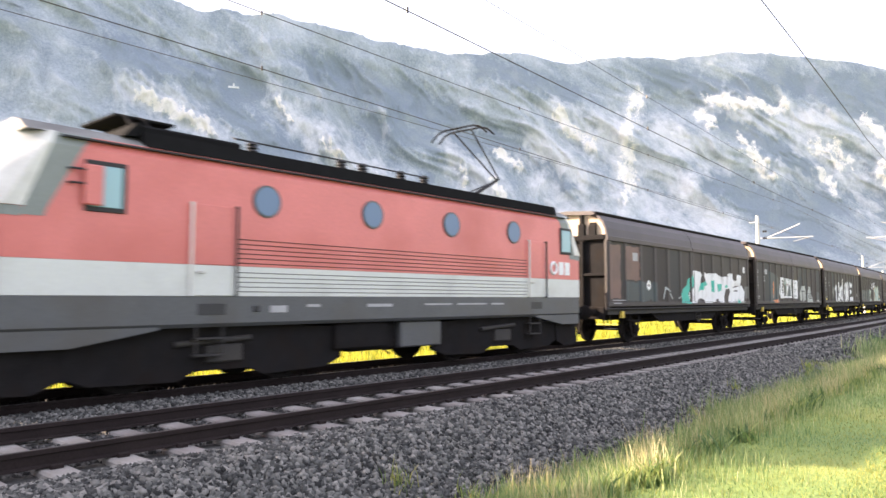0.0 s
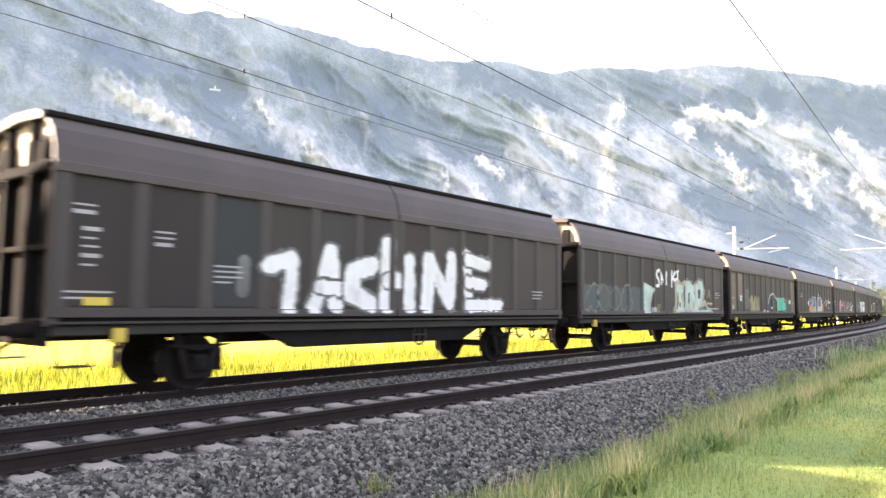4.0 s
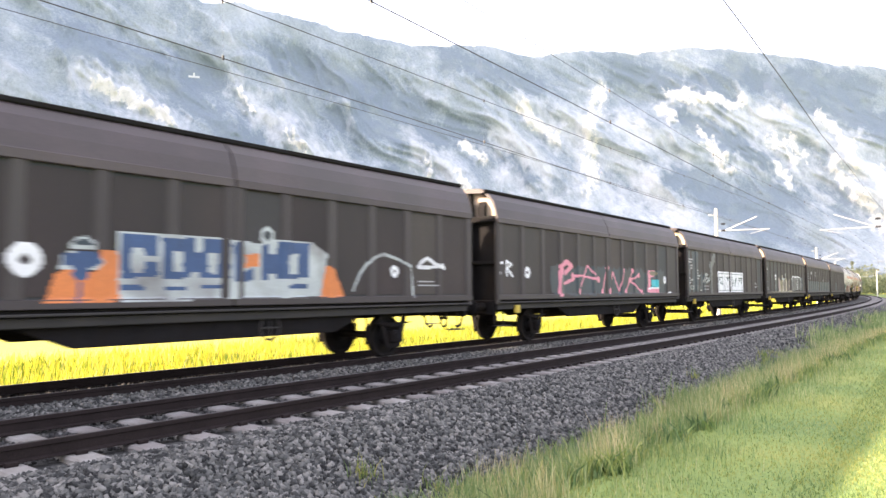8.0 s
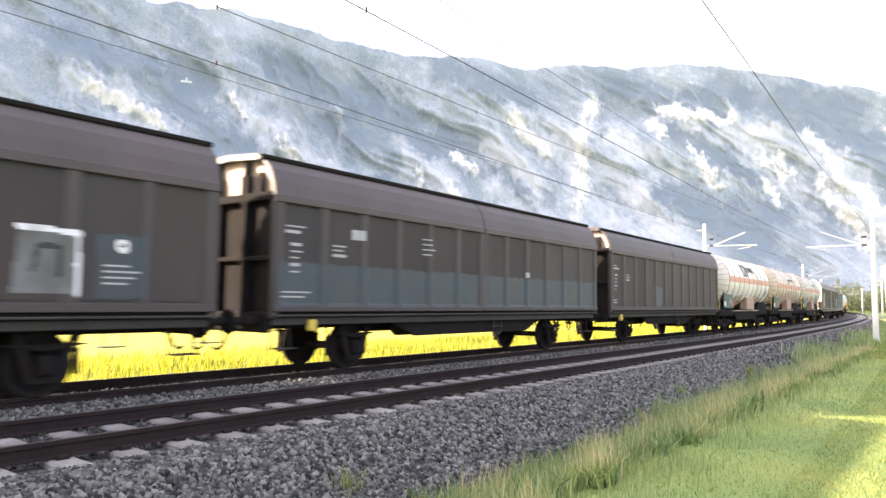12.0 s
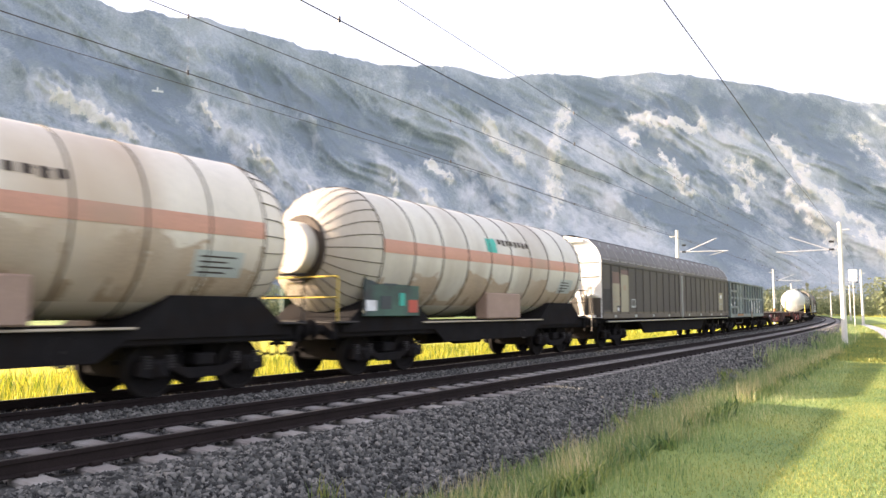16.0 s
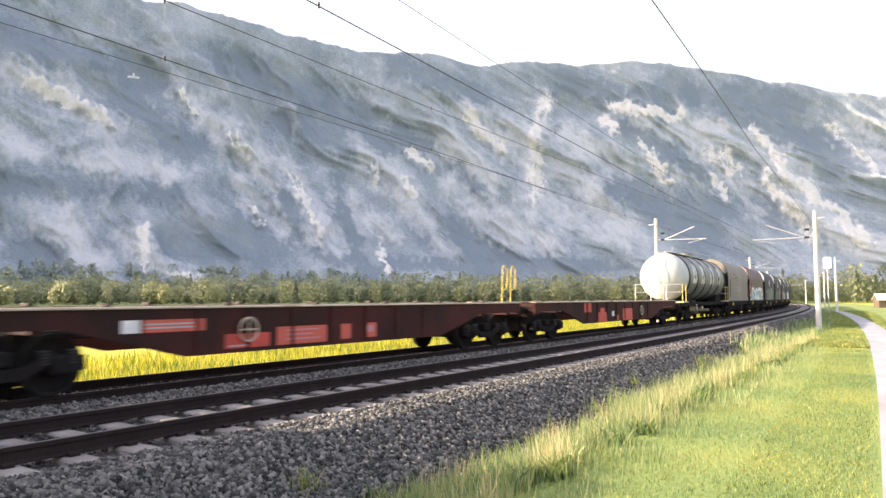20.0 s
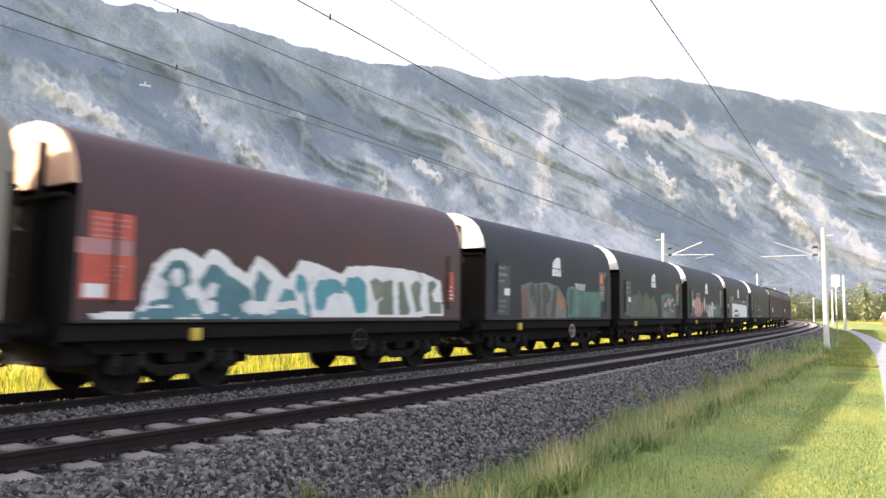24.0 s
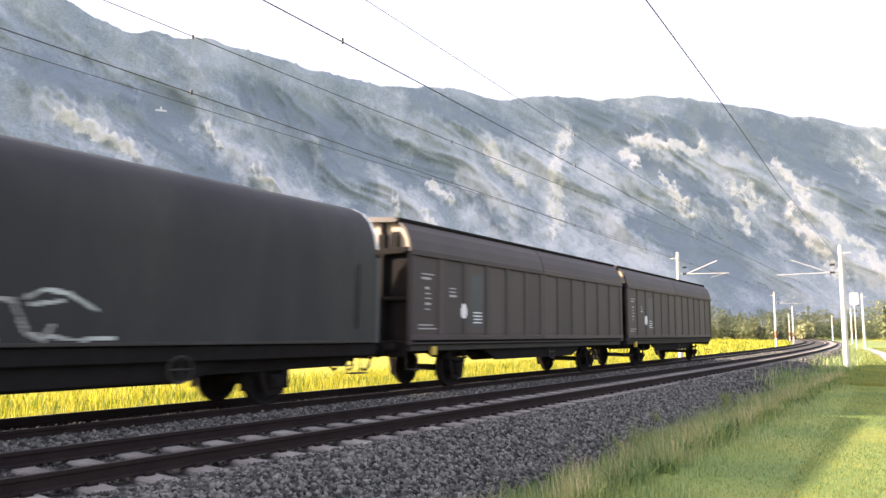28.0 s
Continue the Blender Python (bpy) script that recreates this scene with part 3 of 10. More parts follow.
def sleepers(centre, s0, n_single, s_end, sink=0.0, mesh=None):
    """The near sleepers singly under one track, the rest of the row as one mesh."""
    base = tagged(new("sleeper_row"), "row of pale concrete sleepers bedded in ballast", "sleepers", "sleepers of the two tracks")
    rng = random.Random(int(centre * 10))
    for i in range(n_single):
        ob = new("sleeper", mesh or sleeper_mesh)
        ob.parent = base
        ob.matrix_basis = on_track(s0 + i * SLEEPER_STEP, centre + rng.uniform(-0.015, 0.015), sink + rng.uniform(-0.006, 0.004)) @ pose(0, 0, 0, 0, 0, rng.uniform(-0.6, 0.6))
        if i < 60:
            p = new("fastening", pad_mesh)
            p.parent = ob
    sv = np.array([v.co[:] for v in sleeper_mesh.vertices])
    sf = [tuple(p.vertices) for p in sleeper_mesh.polygons]
    g = Geo()
    ss = [s0 + i * SLEEPER_STEP for i in range(n_single, int((s_end - s0) / SLEEPER_STEP))] + [s0 - i * SLEEPER_STEP for i in range(1, 60)]
    for s in ss:
        m = np.array(on_track(s, centre, sink))
        g.add((sv @ m[:3, :3].T + m[:3, 3]).tolist(), sf)
    far = part("sleeper_rest", g, DARK_CONCRETE if mesh else CONCRETE, base)
    tagged(far, kind="stuff")
    return base


sleepers(NEAR, 0.80, 120, 420, 0.035)
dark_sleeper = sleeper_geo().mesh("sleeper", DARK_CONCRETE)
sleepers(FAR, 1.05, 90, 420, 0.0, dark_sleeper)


# ---- loose stones on the bed ----
def stones(name, n, s_lo, s_hi, lat_lo, lat_hi, size, seed, label, material=None, lift=0.0):
    rng = np.random.default_rng(seed)
    s = s_lo + (s_hi - s_lo) * rng.random(n) ** 1.35
    lat = rng.uniform(lat_lo, lat_hi, n)
    # height of the bed below each stone
    z = np.where(lat > -4.95, ground_z(lat) - 0.01, bed_z(lat))
    z += rng.uniform(-0.012, 0.022, n) + lift
    base = np.array([(-1, -1, -1), (1, -1, -1), (1, 1, -1), (-1, 1, -1), (-1, -1, 1), (1, -1, 1), (1, 1, 1), (-1, 1, 1)], float)
    quads = np.array([(0, 3, 2, 1), (4, 5, 6, 7), (0, 1, 5, 4), (1, 2, 6, 5), (2, 3, 7, 6), (3, 0, 4, 7)])
    v = base[None] * (1 + rng.uniform(-0.42, 0.3, (n, 8, 3)))
    dims = size * rng.uniform(0.55, 1.25, (n, 1, 3)) * 0.5
    dims[:, :, 2] *= 0.75
    v = v * dims
    q = rng.normal(size=(n, 4))
    q /= np.linalg.norm(q, axis=1)[:, None]
    w, x, y, zz = q.T
    R = np.stack([1 - 2 * (y * y + zz * zz), 2 * (x * y - w * zz), 2 * (x * zz + w * y), 2 * (x * y + w * zz), 1 - 2 * (x * x + zz * zz), 2 * (y * zz - w * x),
                  2 * (x * zz - w * y), 2 * (y * zz + w * x), 1 - 2 * (x * x + y * y)], -1).reshape(n, 3, 3)
    v = np.einsum("nij,nkj->nki", R, v)
    a = s / RAD
    pos = np.stack([-RAD + (RAD + lat) * np.cos(a), (RAD + lat) * np.sin(a), z], -1)
    v = (v + pos[:, None]).reshape(-1, 3)
    f = (quads[None] + 8 * np.arange(n)[:, None, None]).reshape(-1, 4)
    ob = new(name, raw_mesh(name, v, f, [material or STONE]))
    return tagged(ob, label, "ballast", kind="stuff")


STONE = island_mat("crushed grey stone", ((0.010, 0.010, 0.010), (0.035, 0.036, 0.034), (0.085, 0.086, 0.080), (0.14, 0.137, 0.125), (0.235, 0.225, 0.205)), 0.9)
STONE_MID = island_mat("grimy stone", ((0.012, 0.011, 0.011), (0.034, 0.033, 0.032), (0.075, 0.072, 0.068), (0.15, 0.145, 0.135)), 0.9)
# far track stones, darkened beyond oil for the shade under the train
STONE_DARK = island_mat("shade-dark oily brown stone", ((0.010, 0.009, 0.008), (0.022, 0.019, 0.018), (0.04, 0.035, 0.033)), 0.95)
stones("ballast_stones", 60000, 2.0, 24.0, -7.04, -3.9, 0.066, 11, "loose crushed grey ballast stones on the shoulder")
stones("ballast_stones", 6000, -14.0, 2.0, -10.9, -4.2, 0.08, 17, "crushed stones further back along the line", STONE)
stones("ballast_stones", 20000, 1.5, 26.0, -10.85, -9.1, 0.066, 12, "loose crushed stones heaped between the two tracks", STONE)
stones("ballast_stones", 6000, 26.0, 70.0, -10.85, -9.1, 0.09, 18, "stones between the two tracks further along", STONE)
stones("ballast_stones", 12000, 24.0, 75.0, -7.2, -4.85, 0.09, 13, "ballast stones further along the shoulder")
stones("ballast_stones", 9000, 1.0, 26.0, -12.9, -11.05, 0.06, 15, "oily stones between the rails of the far track, darkened for the train's shade", STONE_DARK)
stones("ballast_stones", 11000, 1.0, 26.0, -8.86, -7.52, 0.055, 14, "grimy stones between the rails of the near track", STONE_MID, -0.012)


# ---- grass ----
def blades(name, n, place, height, width, lean, seed, material, label, seg=2):
    """Thin bent blades. place(rng, n) gives x, y, z arrays."""
    rng = np.random.default_rng(seed)
    x, y, z = place(rng, n)
    h = height[0] + (height[1] - height[0]) * rng.random(n) ** 1.6
    w = width * rng.uniform(0.6, 1.4, n) * 0.5
    a = rng.uniform(0, 2 * math.pi, n)
    b = rng.uniform(0, 2 * math.pi, n)
    ln = lean * h * rng.uniform(0.2, 1.0, n)
    dx, dy = np.cos(a) * w, np.sin(a) * w
    lx, ly = np.cos(b) * ln, np.sin(b) * ln
    zero = np.zeros(n)
    p = [np.stack([x - dx, y - dy, z - 0.01 + zero], -1), np.stack([x + dx, y + dy, z - 0.01 + zero], -1),
         np.stack([x + dx * 0.7 + lx * 0.35, y + dy * 0.7 + ly * 0.35, z + h * 0.6], -1), np.stack([x - dx * 0.7 + lx * 0.35, y - dy * 0.7 + ly * 0.35, z + h * 0.6], -1),
         np.stack([x + lx + dx * 0.12, y + ly + dy * 0.12, z + h], -1), np.stack([x + lx - dx * 0.12, y + ly - dy * 0.12, z + h], -1)]
    v = np.stack(p, 1).reshape(-1, 3)
    k = 6 * np.arange(n)[:, None]
    f = np.concatenate([k + np.array([[0, 1, 2, 3]]), k + np.array([[3, 2, 4, 5]])])
    ob = new(name, raw_mesh(name, v, f, [material]))
    return tagged(ob, label, "grass", kind="stuff")


def in_band(s_lo, s_hi, lat_lo, lat_hi, power=1.6, z=GROUND, clump=0.0):
    def place(rng, n):
        s = s_lo + (s_hi - s_lo) * rng.random(n) ** power
        lat = rng.uniform(lat_lo, lat_hi, n)
        if clump:
            m = max(8, n // 60)
            cs, cl = s_lo + (s_hi - s_lo) * rng.random(m) ** power, rng.uniform(lat_lo, lat_hi, m)
            i = rng.integers(0, m, n)
            s, lat = cs[i] + rng.normal(0, clump, n) * (1 + cs[i] * 0.03), cl[i] + rng.normal(0, clump, n)
        a = s / RAD
        zz = np.where((lat > -6.5) & (lat < -4.95), bed_z(lat), ground_z(lat))
        x, y = -RAD + (RAD + lat) * np.cos(a), (RAD + lat) * np.sin(a)
        off = x - path_edge(y)
        x = np.where((off > -0.03) & (off < 1.18), x - 1.3, x)      # none on the asphalt
        return x, y, zz
    return place


LAWN = island_mat("short green grass", ((0.083, 0.15, 0.047), (0.15, 0.228, 0.062), (0.265, 0.292, 0.075), (0.372, 0.35, 0.092)), 0.6, 0.45, translucent=0.36)
TALL = island_mat("tall seeding grass", ((0.09, 0.17, 0.06), (0.17, 0.26, 0.09), (0.29, 0.36, 0.14), (0.52, 0.50, 0.27)), 0.65, 0.6, translucent=0.35)
RAPE = island_mat("yellow flowering stalks", ((0.06, 0.11, 0.01), (0.20, 0.25, 0.02), (0.46, 0.42, 0.03), (0.60, 0.53, 0.06)), 0.6, 0.4, translucent=0.4)
blades("grass", 130000, in_band(2, 30, -3.55, 2.0), (0.012, 0.05), 0.007, 0.8, 21, LAWN, "short mown green grass beside the ballast")
blades("grass", 40000, in_band(30, 110, -4.2, -0.4, 1.3), (0.06, 0.18), 0.03, 0.6, 22, LAWN, "short green grass further along the line")
blades("tall_grass", 15000, in_band(12, 34, -5.1, -3.6, 1.2, clump=0.12), (0.14, 0.50), 0.008, 0.45, 23, TALL, "tall dry seeding grass along the ballast edge")
blades("tall_grass", 11000, in_band(4, 13, -4.45, -3.3, 1.0, clump=0.14), (0.10, 0.42), 0.006, 0.5, 29, TALL, "low ragged grass at the ballast foot")
blades("tall_grass", 9000, in_band(4, 30, -3.7, -2.6, 1.3, clump=0.22), (0.06, 0.22), 0.006, 0.5, 28, TALL, "seeding tufts scattered over the meadow strip")
blades("tall_grass", 9000, in_band(30, 110, -5.5, -4.0, 1.2, clump=0.3), (0.2, 0.6), 0.03, 0.4, 24, TALL, "tall grass along the far ballast edge")
blades("grass", 16000, in_band(4, 30, -4.7, -3.3, 1.2, clump=0.12), (0.03, 0.16), 0.008, 0.7, 30, LAWN, "thin tufts creeping into the ballast foot")
STRAW = island_mat("straw-coloured stalks", ((0.28, 0.27, 0.10), (0.44, 0.38, 0.17), (0.58, 0.49, 0.26), (0.66, 0.57, 0.34)), 0.7, 0.5, translucent=0.3)
blades("dry_stalks", 7500, in_band(5, 36, -4.55, -3.35, 1.0, clump=0.13), (0.18, 0.52), 0.007, 0.3, 31, STRAW, "dry straw-coloured stalks along the ballast edge")
blades("grass", 30000, in_band(-14, 2.2, -3.55, 3.5, 1.0), (0.02, 0.07), 0.014, 0.6, 32, LAWN, "short mown grass beside the path")
HERB = island_mat("leafy dark green weeds", ((0.05, 0.10, 0.035), (0.10, 0.175, 0.05), (0.20, 0.27, 0.075), (0.33, 0.36, 0.10)), 0.6, 0.5, translucent=0.35)
blades("leafy_weeds", 12000, in_band(4, 34, -4.85, -3.2, 1.2, clump=0.10), (0.05, 0.28), 0.032, 1.1, 33, HERB, "leafy green weeds between ballast and meadow")
blades("weeds", 1500, in_band(5, 30, -5.6, -4.7, 1.0, clump=0.08), (0.06, 0.30), 0.012, 0.6, 25, LAWN, "weeds growing out of the ballast shoulder")


def weed(s, lat, h, seed):
    """A single upright weed with a leafy stem."""
    rng = random.Random(seed)
    z0 = float(bed_z(lat)) if lat < -4.95 else float(ground_z(lat))
    m = thing("weed", "upright green weed growing at the ballast edge", "weed", "weeds at the ballast edge", on_track(s, lat, z0) @ pose(0, 0, 0, rng.uniform(-6, 6), rng.uniform(-6, 6), rng.uniform(0, 360)))
    part("stem", Geo().cyl((0, 0, -0.03), (0, 0, h), 0.008, 0.004, 6), HERB, m)
    n = int(h * 46)
    for i in range(n):
        u = (i + 0.5) / n
        a, w, q = i * 2.4, 0.10 * (1.1 - u) + 0.02, u * h
        d, e = Vector((math.cos(a), math.sin(a), 0.35)), Vector((-math.sin(a), math.cos(a), 0)) * w * 0.16
        c = Vector((0, 0, q))
        part("leaf", Geo().add([c - e * 0.3, c + d * w * 0.5 - e, c + d * w - Vector((0, 0, w * 0.2)), c + d * w * 0.5 + e, c + e * 0.3], [(0, 1, 2, 3, 4)]), HERB, m)


for i, (s, lat, h) in enumerate(((9.6, -4.6, 0.62), (12.6, -4.75, 0.8), (7.6, -4.5, 0.4), (10.8, -4.5, 0.45), (15.0, -4.7, 0.5), (8.3, -4.9, 0.35))):
    weed(s, lat, h, 90 + i)
blades("flowering_crop", 52000, in_band(0, 60, -24, -15.4, 1.3), (0.15, 0.55), 0.03, 0.4, 26, RAPE, "yellow flowering crop in the sunlit field")
blades("flowering_crop", 26000, in_band(60, 260, -45, -15.6, 1.2), (0.25, 0.6), 0.14, 0.4, 27, RAPE, "yellow flowering crop further down the field")


# ---- mountain ----
RIDGE_AZ = [-110.0, -90.0, -72.0, -61.2, -55.3, -51.1, -45.8, -41.1, -37.9, -34.6, -31.3, -27.5, -23.4, -18.9, -15.8, -10.5, -6.6, -3.0, -1.0, 8.0, 18.0, 30.0, 45.0]
RIDGE_EL = [25.5, 26.0, 25.0, 21.8, 22.1, 21.6, 20.6, 19.8, 19.7, 19.7, 18.7, 19.0, 18.5, 18.4, 18.0, 16.5, 15.4, 14.2, 13.8, 11.0, 8.0, 5.0, 3.0]
FOOT_AZ = [-110, -60, -40, -20, 0, 20, 45]
FOOT_R = [620, 560, 620, 800, 1050, 1400, 1900]


# pale cliffs, paler scree and darker woods, as streaks between two bearings and heights in degrees seen from the line, with half-widths
CLIFFS = [(-25.6, 16.1, -26.6, 12.6, 0.82), (-26.6, 12.6, -26.4, 8.3, 0.73), (-31.9, 14.7, -29.1, 12.2, 0.73), (-20.4, 15.2, -15.3, 14.0, 0.55), (-21.1, 14.4, -20.2, 13.4, 0.41), (-18.3, 12.2, -16.0, 9.3, 0.36), (-13.1, 11.2, -11.3, 9.6, 0.64), (-12.7, 9.3, -11.8, 7.8, 0.5), (-10.0, 12.9, -7.5, 8.9, 0.5), (-9.4, 9.1, -6.2, 4.3, 0.55), (-6.8, 8.5, -3.0, 4.2, 0.55), (-4.8, 12.5, -2.2, 8.9, 0.41), (-64.9, 15.1, -60.0, 13.1, 0.55), (-54.8, 15.9, -53.8, 14.6, 0.41), (-45.7, 9.8, -45.1, 7.8, 0.36), (-36.8, 12.5, -34.9, 11.1, 0.5), (-39.3, 5.2, -38.6, 2.7, 0.36), (-57.2, 5.5, -57.3, 2.1, 0.45)]
SCREE = [(-24.1, 10.3, -19.7, 5.7, 1.09), (-33.8, 13.2, -30.1, 9.5, 0.91), (-16.1, 13.8, -12.4, 12.9, 0.55), (-26.9, 6.7, -26.0, 4.0, 0.45), (-20.6, 5.7, -19.3, 3.9, 0.41), (-51.4, 12.6, -47.7, 9.8, 1.09), (-46.4, 14.6, -46.2, 14.0, 0.73), (-39.8, 11.1, -39.6, 9.5, 0.45), (-36.8, 9.5, -36.3, 8.4, 0.45), (-49.6, 7.7, -47.0, 5.3, 0.82), (-44.3, 7.2, -42.5, 4.0, 0.82), (-59.2, 10.6, -55.5, 9.6, 0.82), (-62.3, 6.1, -61.6, 3.2, 0.64), (-40.7, 6.8, -37.9, 5.4, 0.82), (-15.4, 9.9, -13.0, 8.5, 0.55), (-65.9, 10.9, -65.6, 10.6, 0.82), (-3.7, 12.7, -1.7, 11.1, 0.41)]
DARK_WOODS = [(-50.7, 4.9, -48.2, 4.4, 1.55), (-19.7, 8.8, -13.4, 5.5, 1.0), (-11.6, 14.2, -5.6, 11.2, 0.91), (-61.5, 17.3, -57.3, 16.7, 1.18), (-42.6, 14.8, -38.9, 12.7, 1.0), (-65.0, 3.9, -63.2, 3.2, 1.14), (-33.3, 5.0, -28.7, 2.6, 1.14)]
CLIFFS_SMALL = [(-63.3, 14.7, -61.0, 13.6, 0.43), (-54.8, 16.1, -54.0, 14.6, 0.38), (-51.2, 12.8, -49.7, 11.6, 0.43), (-46.4, 10.5, -45.4, 8.0, 0.38), (-40.0, 11.1, -39.4, 10.0, 0.38), (-37.0, 12.5, -34.9, 11.1, 0.38), (-37.2, 10.0, -36.3, 8.6, 0.34), (-31.6, 14.9, -29.1, 12.7, 0.47), (-12.5, 11.2, -11.3, 10.3, 0.47), (-19.1, 15.1, -15.7, 14.2, 0.38), (-60.3, 13.7, -59.7, 13.0, 0.34), (-49.6, 7.9, -48.3, 6.0, 0.34), (-45.2, 7.6, -43.8, 5.4, 0.34), (-64.7, 15.3, -64.0, 14.6, 0.34), (-55.3, 2.1, -53.5, 1.7, 0.38), (-26.8, 12.6, -25.9, 9.0, 0.6)]
SCREE_RIBS = [(-51.4, 13.7, -47.9, 10.2, 1.02), (-50.1, 9.7, -47.0, 5.3, 0.94), (-46.6, 10.7, -42.9, 4.9, 1.02), (-45.6, 5.8, -41.6, 2.7, 0.68), (-41.2, 13.1, -37.0, 9.1, 1.19), (-37.9, 9.1, -33.3, 4.0, 1.11), (-36.1, 12.3, -32.4, 10.5, 0.68), (-33.3, 10.5, -28.7, 4.9, 1.19), (-29.6, 6.8, -24.6, 4.0, 0.85), (-26.8, 9.0, -20.2, 5.2, 1.19), (-32.3, 15.4, -28.6, 12.7, 1.02), (-65.7, 15.5, -59.5, 12.8, 1.02), (-62.9, 4.8, -60.0, 2.9, 1.11), (-58.5, 4.6, -55.7, 2.1, 0.85), (-54.8, 16.1, -51.8, 13.0, 0.85), (-42.5, 8.6, -38.8, 5.9, 0.94), (-19.6, 15.3, -14.1, 12.4, 0.94), (-13.3, 11.0, -9.8, 7.4, 1.11), (-9.7, 12.4, -6.8, 8.1, 0.94)]
SCREE_LOW = [(-6.1, 6.8, -2.7, 3.4, 1.02), (-4.5, 12.2, -1.5, 9.6, 0.85), (-55.7, 2.1, -53.3, 1.7, 0.6), (-66.6, 11.6, -64.5, 10.3, 0.77), (-24.1, 13.4, -19.7, 10.1, 0.94), (-62.7, 10.0, -55.9, 9.6, 0.51), (-27.7, 13.5, -25.9, 9.0, 1.45)]
WOODED_GULLIES = [(-59.6, 15.6, -54.3, 11.6, 0.85), (-52.0, 18.9, -40.7, 14.9, 1.02), (-47.1, 14.6, -41.6, 12.6, 0.77), (-47.9, 10.6, -45.6, 5.8, 0.43), (-42.8, 10.4, -40.7, 2.7, 0.38), (-37.9, 14.0, -30.5, 9.1, 0.51), (-18.4, 7.9, -13.8, 5.5, 1.19), (-19.6, 13.6, -13.7, 9.4, 0.68), (-24.0, 17.3, -16.1, 14.2, 0.85), (-65.8, 8.2, -55.4, 8.1, 0.85), (-66.9, 17.9, -57.7, 16.6, 1.19), (-33.3, 6.3, -29.6, 2.7, 0.77), (-16.1, 16.3, -7.3, 13.8, 0.94), (-38.0, 18.9, -30.9, 16.3, 0.77), (-8.4, 14.7, -4.9, 9.1, 0.51), (-54.6, 4.7, -47.8, 4.4, 1.45), (-44.3, 4.0, -39.7, 2.2, 0.51), (-38.8, 3.1, -19.8, 2.6, 0.51)]
# woods, scree and rock, each paled and blued by haze in its base colour
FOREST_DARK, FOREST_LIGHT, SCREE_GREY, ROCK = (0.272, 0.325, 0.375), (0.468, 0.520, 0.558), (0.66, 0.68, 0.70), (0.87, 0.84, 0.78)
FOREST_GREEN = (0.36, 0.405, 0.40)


def mountain_mat():
    """Pale limestone faces and scree among wooded slopes, the blue haze of distance mixed into their colours."""
    m = bpy.data.materials.new("haze-tinted wooded limestone")
    m.use_nodes = True
    n, l = m.node_tree.nodes, m.node_tree.links
    b = n["Principled BSDF"]
    tc, mp = n.new("ShaderNodeTexCoord"), n.new("ShaderNodeMapping")
    mp.inputs["Rotation"].default_value = (0, radians(-30), 0)
    mp.inputs["Scale"].default_value = (1, 1, 0.45)
    l.new(tc.outputs["Object"], mp.inputs[0])
    broad, mid, fine = n.new("ShaderNodeTexNoise"), n.new("ShaderNodeTexNoise"), n.new("ShaderNodeTexNoise")
    for q, sc, de, ro in ((broad, 0.012, 7, 0.6), (mid, 0.055, 8, 0.72), (fine, 0.34, 6, 0.75)):
        q.inputs["Scale"].default_value, q.inputs["Detail"].default_value, q.inputs["Roughness"].default_value = sc, de, ro
        l.new(mp.outputs[0] if q is not fine else tc.outputs["Object"], q.inputs["Vector"])

    def attr(name):
        q = n.new("ShaderNodeAttribute")
        q.attribute_name = name
        return q.outputs["Fac"]

    def madd(x, k, y):
        q = n.new("ShaderNodeMath")
        q.operation = "MULTIPLY_ADD"
        q.inputs[1].default_value = k
        l.new(x, q.inputs[0])
        l.new(y, q.inputs[2])
        return q.outputs[0]

    def times(x, k):
        q = n.new("ShaderNodeMath")
        q.operation = "MULTIPLY"
        q.inputs[1].default_value = k
        l.new(x, q.inputs[0])
        return q.outputs[0]

    def span(x, lo, hi, a=0.0, c=1.0):
        q = n.new("ShaderNodeMapRange")
        q.inputs[1].default_value, q.inputs[2].default_value, q.inputs[3].default_value, q.inputs[4].default_value = lo, hi, a, c
        l.new(x, q.inputs[0])
        return q.outputs[0]

    def mix(f, x, y):
        q = n.new("ShaderNodeMix")
        q.data_type = "RGBA"
        l.new(f, q.inputs[0])
        for k, c in ((6, x), (7, y)):
            if isinstance(c, tuple):
                q.inputs[k].default_value = (*c, 1)
            else:
                l.new(c, q.inputs[k])
        return q.outputs[2]

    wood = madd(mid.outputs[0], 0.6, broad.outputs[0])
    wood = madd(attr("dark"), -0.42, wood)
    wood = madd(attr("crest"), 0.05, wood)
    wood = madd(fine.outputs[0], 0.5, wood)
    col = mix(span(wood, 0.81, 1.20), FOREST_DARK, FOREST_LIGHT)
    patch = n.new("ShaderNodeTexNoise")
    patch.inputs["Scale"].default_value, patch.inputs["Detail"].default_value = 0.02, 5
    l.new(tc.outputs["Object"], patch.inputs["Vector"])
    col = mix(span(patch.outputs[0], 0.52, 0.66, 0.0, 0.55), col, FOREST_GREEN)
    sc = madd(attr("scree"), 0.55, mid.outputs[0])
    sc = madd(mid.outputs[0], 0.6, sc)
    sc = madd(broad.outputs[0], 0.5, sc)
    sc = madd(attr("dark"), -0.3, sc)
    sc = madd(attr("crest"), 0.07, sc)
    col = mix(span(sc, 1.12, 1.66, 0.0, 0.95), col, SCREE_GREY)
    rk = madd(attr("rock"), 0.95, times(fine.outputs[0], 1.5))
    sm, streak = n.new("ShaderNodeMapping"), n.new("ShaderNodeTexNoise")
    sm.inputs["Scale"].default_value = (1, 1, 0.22)
